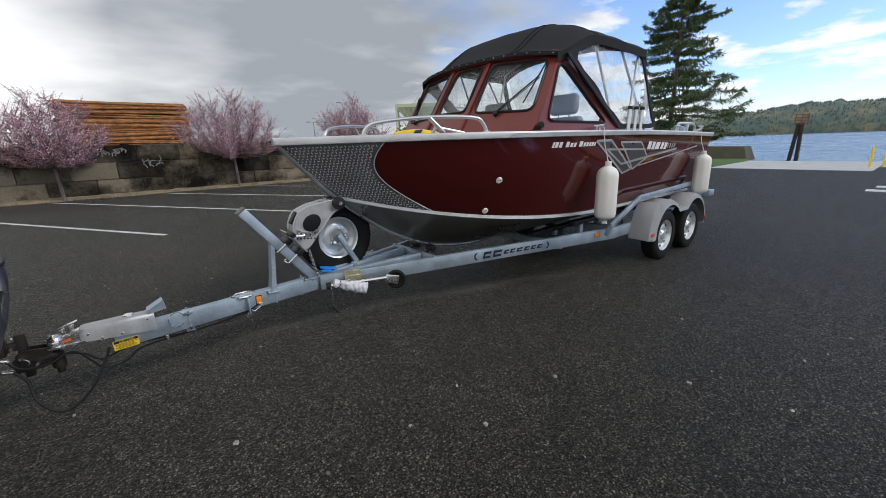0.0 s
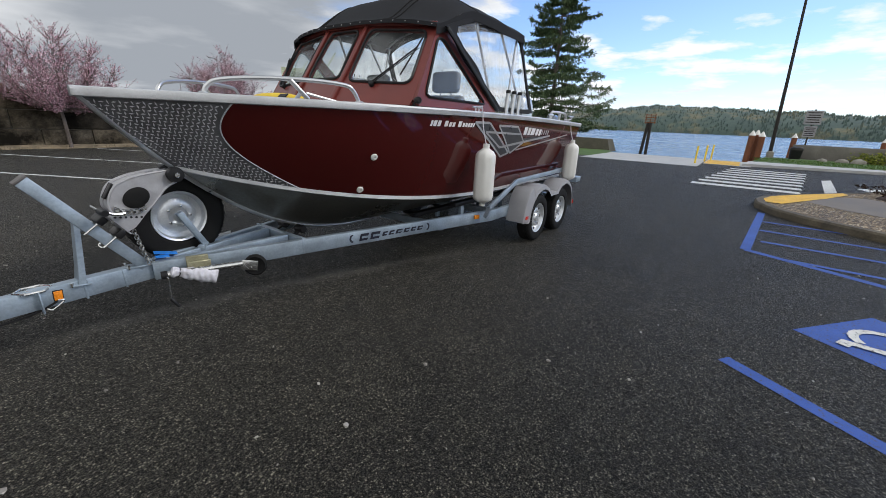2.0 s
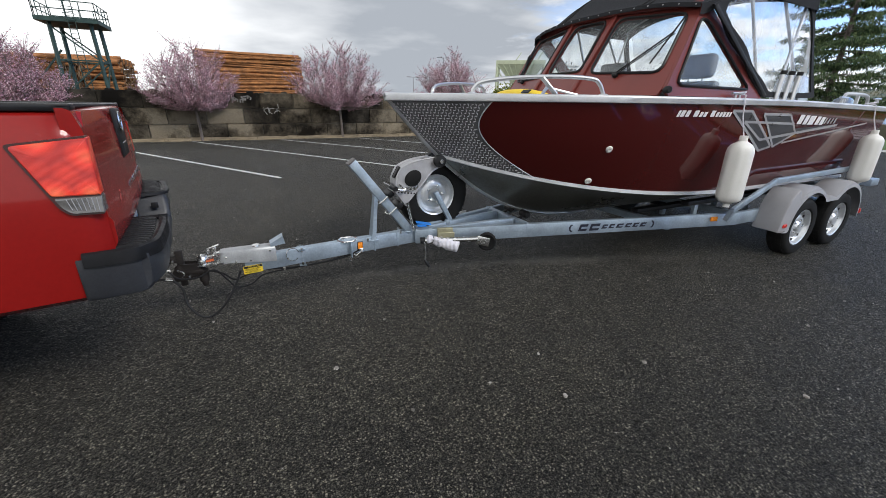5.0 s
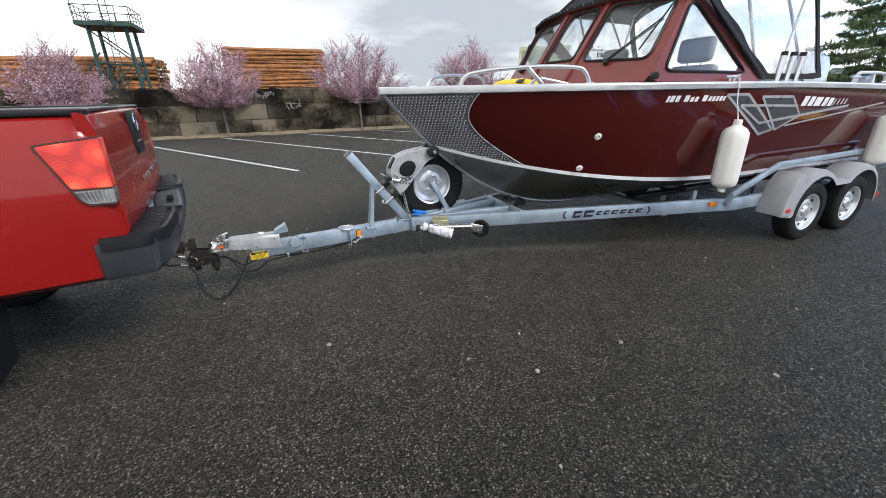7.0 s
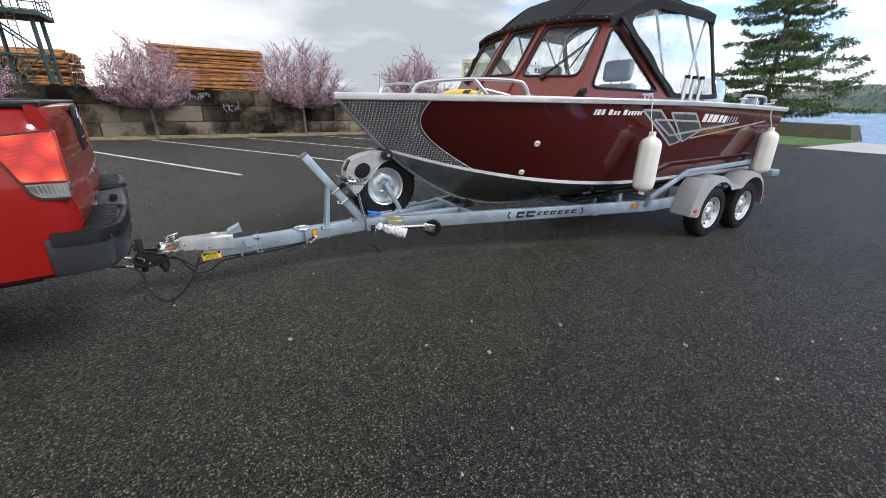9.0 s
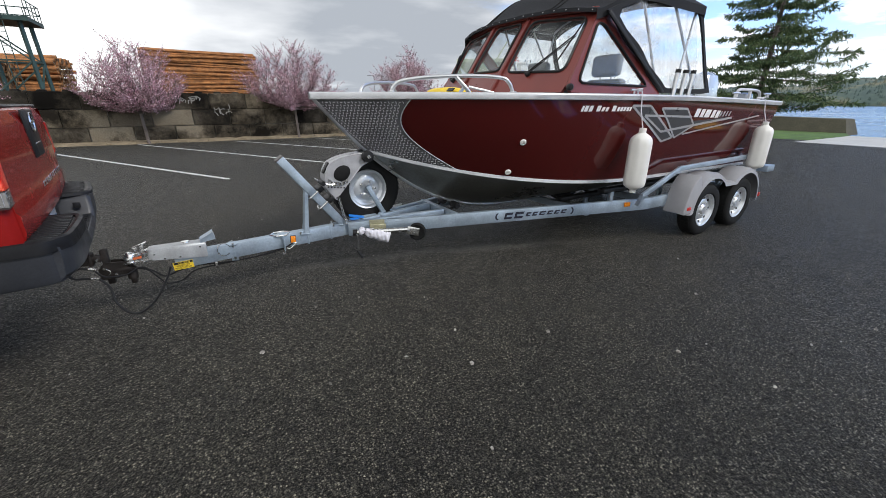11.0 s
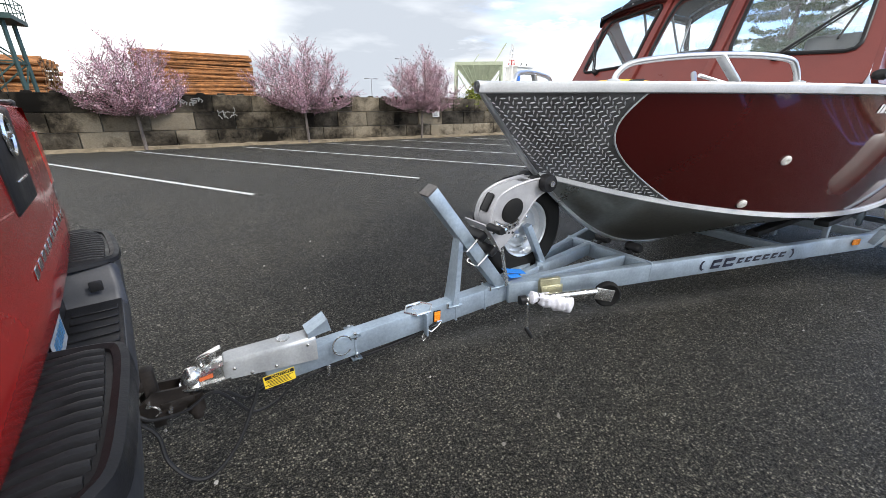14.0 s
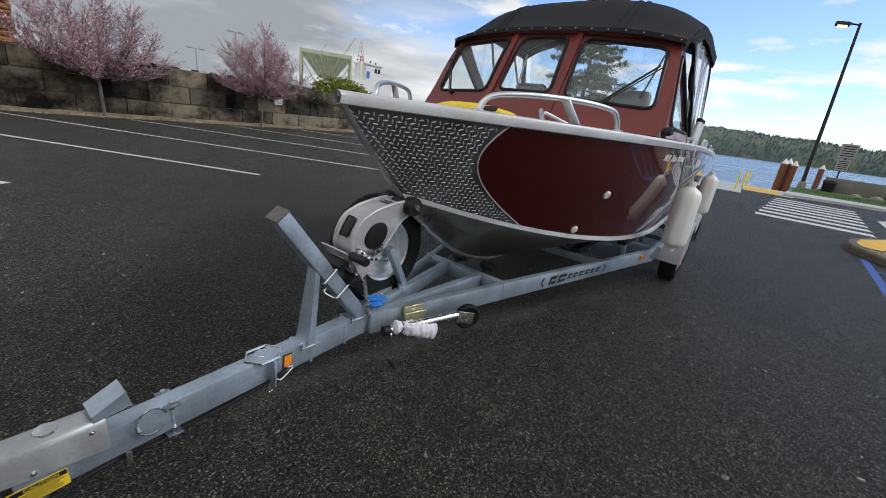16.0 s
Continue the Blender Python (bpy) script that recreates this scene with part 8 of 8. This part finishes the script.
for k in range(900):
    x, y = rnd.uniform(13.6, 18.5), rnd.uniform(-9.5, -6.6)
    flake(bm, Vector((x, y, 0.24 + rnd.uniform(-0.03, 0.03))), rnd.uniform(0.02, 0.05), rnd)
solo("bark_chips", bm, MULCH, "loose bark chips and dead leaves", "mulch", kind="stuff", smooth=0)


def boulder(x, y, r, seed, z=0.15):
    bm = BM()
    bmesh.ops.create_icosphere(bm, subdivisions=3, radius=1)
    for v in bm.verts:
        v.co *= 1 + 0.28 * noise.noise(v.co * 1.4 + Vector((seed, 0, 0))) + 0.06 * noise.noise(v.co * 5)
        v.co = Vector((x + v.co.x * r * 1.2, y + v.co.y * r, z + max(-0.05, v.co.z * r * 0.75 + r * 0.35)))
    return solo("boulder", bm, KERB, "weathered grey boulder in the planting bed", "boulder", base=(x, y, z))


boulder(17.5, -7.75, 0.33, 2, 0.2)
for k, (x, y) in enumerate(((36.4, -7.9), (36.0, -8.8), (35.8, -9.5), (36.2, -12.0))):
    boulder(x, y, 0.28 + 0.05 * (k % 3), 5 + k, 0.0)


def litter_bin(x, y, h, r, z, label):
    ob = thing("litter_bin", (x, y, z), label, "bin")
    bm = BM()
    lathe(bm, [(r * 0.86, 0.0), (r * 0.9, 0.04), (r, h * 0.74), (r * 1.03, h * 0.76)], (x, y, z), (0, 0, 1), 20)
    part("body", bm, BLACK, ob)
    bm = BM()
    lathe(bm, [(r * 1.06, h * 0.76), (r * 1.06, h * 0.84), (r * 0.9, h * 0.95), (r * 0.4, h)], (x, y, z), (0, 0, 1), 20)
    part("lid", bm, STEEL_DARK, ob, "domed dark lid")


litter_bin(14.55, -8.45, 1.0, 0.34, 0.15, "dark litter bin with domed lid on the island")
litter_bin(37.0, -6.55, 0.95, 0.35, 0.0, "dark litter bin beside the low wall")

# footway, lawn and low wall
bm = BM()
rings(bm, [[(27.0, -3.7, 0.0), (30.0, -4.0, 0.0), (30.6, -10.0, 0.0), (30.1, -22.0, 0.0), (28.6, -22.0, 0.0), (28.9, -9.8, 0.0)], [(27.0, -3.7, 0.13), (30.0, -4.0, 0.13), (30.6, -10.0, 0.13), (30.1, -22.0, 0.13), (28.6, -22.0, 0.13), (28.9, -9.8, 0.13)]])
solo("pavement", bm, CONCRETE, "pale concrete footway by the lawn", "pavement", kind="structure")
bm = BM()
rings(bm, [[(30.02, -4.1, 0.0), (37.3, -5.1, 0), (37.6, -6.3, 0.0), (36.6, -13.4, 0.0), (35.6, -22, 0.0), (30.12, -22, 0.0), (30.62, -10, 0)], [(30.02, -4.1, 0.14), (37.3, -5.1, 0.14), (37.6, -6.3, 0.14), (36.6, -13.4, 0.14), (35.6, -22, 0.14), (30.12, -22, 0.14), (30.62, -10, 0.14)]])
solo("lawn", bm, GRASS, "strip of green lawn by the footway", "lawn", kind="structure")
bm = BM()
rnd = random.Random(41)
for k in range(5200):
    y = rnd.uniform(-17, -4.3)
    x = rnd.uniform(30.6, 35.4)
    h, a = rnd.uniform(0.03, 0.09), rnd.uniform(0, 6.28)
    d = Vector((math.cos(a), math.sin(a), 0)) * 0.018
    p = Vector((x, y, 0.135))
    bm.faces.new([bm.verts.new(q) for q in (p + d, p - d, p + Vector((rnd.uniform(-0.03, 0.03), rnd.uniform(-0.03, 0.03), h)))])
solo("lawn_grass", bm, leaf_material("grass_blades", (0.04, 0.085, 0.015), (0.07, 0.14, 0.03), (0.13, 0.19, 0.05)), "short green grass blades", "grass", kind="stuff", smooth=0)
bm = BM()
lw = [(38.2, -6.4), (37.2, -13.4), (36.2, -24.0)]
for a, b in zip(lw, lw[1:]):
    beam(bm, (*a, 0.5), (*b, 0.5), 0.3, 1.15, 0.02)
solo("low_wall", bm, plain("stained_concrete", (0.17, 0.16, 0.14), 0.9, 0, 0.3, 0.8, 20, 0.2), "low stained concrete wall at the water's edge", "wall", kind="structure")
for x, y in ((34.6, -13.06), (35.0, -15.0), (35.4, -17.0), (35.7, -19.0)):
    part("post", tube(BM(), [(x, y, 0.1), (x, y, 2.35)], 0.055, 6), STEEL_DARK, thing("fence_post", (x, y, 0.1), "black steel fence post at the park's edge", "post", "park fence posts"))
yp = thing("yellow_sign", (35.2, -14.1, 1.0), "small yellow sign board on the park fence", "sign")
part("board", box(BM(), (35.0, -14.1, 1.55), (0.03, 0.5, 0.75), (0, 0, 10), 0.01), YELLOW, yp)
part("stake", tube(BM(), [(35.02, -14.1, 0.1), (35.02, -14.1, 1.3)], 0.03, 6), STEEL_DARK, yp)

# street lamp
sl = thing("street_lamp", (36.9, -5.2, 0), "tall dark street lamp with a lit amber head", "street lamp")
part("pole", tube(BM(), [(36.9, -5.2, 0), (36.9, -5.0, 5), (36.95, -4.75, 10.3)], 0.12, 10, taper=0.07), STEEL_DARK, sl)
part("base", lathe(BM(), [(0.22, 0.0), (0.22, 0.5), (0.15, 0.56)], (36.9, -5.2, 0.0), (0, 0, 1), 12), KERB, sl)
part("arm", tube(BM(), [(36.95, -4.75, 10.2), (36.97, -4.2, 10.3)], 0.05, 8), STEEL_DARK, sl)
hd2 = part("lamp_head", box(BM(), (36.98, -3.95, 10.28), (0.42, 0.75, 0.24), (6, 0, 0), 0.06, 2), STEEL_DARK, sl, "dark lamp head")
m, t, b = nodes_of("lit_lamp")
b.inputs["Base Color"].default_value = (0.9, 0.6, 0.25, 1)
b.inputs["Emission Color"].default_value = (1.0, 0.62, 0.22, 1)
b.inputs["Emission Strength"].default_value = 3.0
part("lamp_glass", box(BM(), (36.92, -3.95, 10.14), (0.3, 0.5, 0.10), (6, 0, 0), 0.03, 2), m, hd2, "glowing amber glass")

# signs by the dock
sg = thing("notice_board", (40.2, -7.2, 0), "grey notice boards on a post at the dock", "sign")
part("post", tube(BM(), [(40.2, -7.2, -1.5), (40.2, -7.2, 3.5)], 0.05, 8), STEEL_DARK, sg)
for z, w, h in ((2.95, 0.95, 0.95), (1.98, 0.7, 0.75)):
    bd = part("board", box(BM(), (40.13, -7.2, z), (0.03, w, h), (0, 0, 0), 0.006), FENDER_GREY, sg, "pale board with dark print")
    bm = BM()
    for k in range(5):
        box(bm, (40.11, -7.2, z + h * (0.34 - 0.17 * k)), (0.004, w * (0.8 - 0.12 * (k % 2)), h * 0.07))
    part("print", bm, STEEL_DARK, bd, "print as plain bars", smooth=0)

# yellow dock bollards, pilings
for x, y in ((26.2, -1.62), (28.6, -1.9), (30.8, -2.1)):
    ob = thing("bollard", (x, y, 0), "yellow painted steel bollard at the dock", "bollard", "yellow dock bollards")
    part("post", lathe(BM(), [(0.045, 0.0), (0.045, 0.86), (0.035, 0.90), (0.01, 0.92)], (x, y, 0), (0, 0, 1), 12), YELLOW, ob)
PILE_BROWN = plain("treated_pile", (0.20, 0.075, 0.035), 0.9, 0.0, 0.25, 2.0, 20, 0.3, stretch=(1, 1, 0.2))
for k, (x, y, h) in enumerate(((38.3, -3.95, 1.55), (38.9, -4.25, 1.6), (38.4, -4.55, 1.5), (46.5, -7.0, 1.5), (52, -13.5, 1.4))):
    ob = thing("dock_pile", (x, y, -2.5), "brown timber dock pile with a white cone cap", "piling", "dock piles")
    part("shaft", tube(BM(), [(x, y, -2.5), (x, y, h)], 0.2, 12), PILE_BROWN, ob)
    part("cap", lathe(BM(), [(0.23, 0), (0.2, 0.05), (0.03, 0.36)], (x, y, h), (0, 0, 1), 12), WHITE_PLASTIC, ob, "white cone cap")
for dx, lean in ((0.0, 0.35), (0.35, -0.05)):
    ob = thing("marker_pile", (34.0, 2.5 - dx, -2.5), "dark leaning timber marker pile in the water", "piling", "marker piles")
    part("shaft", tube(BM(), [(34.0, 2.75 - dx * 1.6, -2.5), (34.0, 2.75 - dx * 1.6 - lean, 2.2)], 0.11, 8), STEEL_DARK, ob)
ob = thing("marker_board", (34.0, 2.3, 2.0), "small slatted day board on the marker piles", "sign")
bm = BM()
for k in range(4):
    box(bm, (33.9, 2.28, 2.15 + 0.17 * k), (0.03, 0.75, 0.05))
for s in (-0.3, 0.0, 0.3):
    box(bm, (33.93, 2.28 + s, 2.4), (0.03, 0.05, 0.7))
part("slats", bm, PILE_BROWN, ob, smooth=0)
# dark block berm beyond the apron
bm = BM()
rings(bm, [[(31.2, 4.1, 0), (31.2, 16, 0), (33, 16, 0), (33, 4.1, 0)], [(31.4, 4.4, 0.85), (31.4, 16, 1.05), (32.8, 16, 1.05), (32.8, 4.4, 0.85)]])
solo("low_wall", bm, plain("mossy_block", (0.075, 0.07, 0.05), 0.95, 0, 0.35, 0.9, 15, 0.3), "dark mossy block berm beside the apron", "wall", kind="structure")
bm = BM()
rings(bm, [[(25.5, 3.95, 0.0), (25.5, 30, 0), (31.2, 30, 0), (31.2, 3.95, 0)], [(25.7, 4.1, 0.05), (25.7, 30, 0.05), (31.2, 30, 0.12), (31.2, 4.1, 0.12)]])
solo("lawn", bm, GRASS, "grass verge beside the apron", "lawn", kind="structure")

# pale stones lying loose on the asphalt
bm = BM()
rnd = random.Random(55)
for k in range(420):
    x, y = rnd.uniform(-2.5, 10), rnd.uniform(-6.5, 6)
    r = rnd.uniform(0.004, 0.011) * (1.7 if rnd.random() > 0.95 else 1)
    m_ = pose(x, y, r * 0.45, rnd.uniform(0, 60), rnd.uniform(0, 60), rnd.uniform(0, 360)) @ Matrix.Diagonal((r * 1.4, r, r * 0.75, 1))
    bmesh.ops.create_icosphere(bm, subdivisions=1, radius=1, matrix=m_)
for x, y in ((1.751, -2.028), (4.072, -2.233), (0.577, -1.193), (1.044, 2.372)):
    bmesh.ops.create_icosphere(bm, subdivisions=1, radius=1, matrix=pose(x, y, 0.008, 20, 10, 40) @ Matrix.Diagonal((0.022, 0.017, 0.011, 1)))
solo("loose_stones", bm, leaf_material("loose_pebbles", (0.12, 0.11, 0.10), (0.3, 0.28, 0.25), (0.55, 0.53, 0.48)), "small pale stones lying on the asphalt", "stones", kind="stuff")
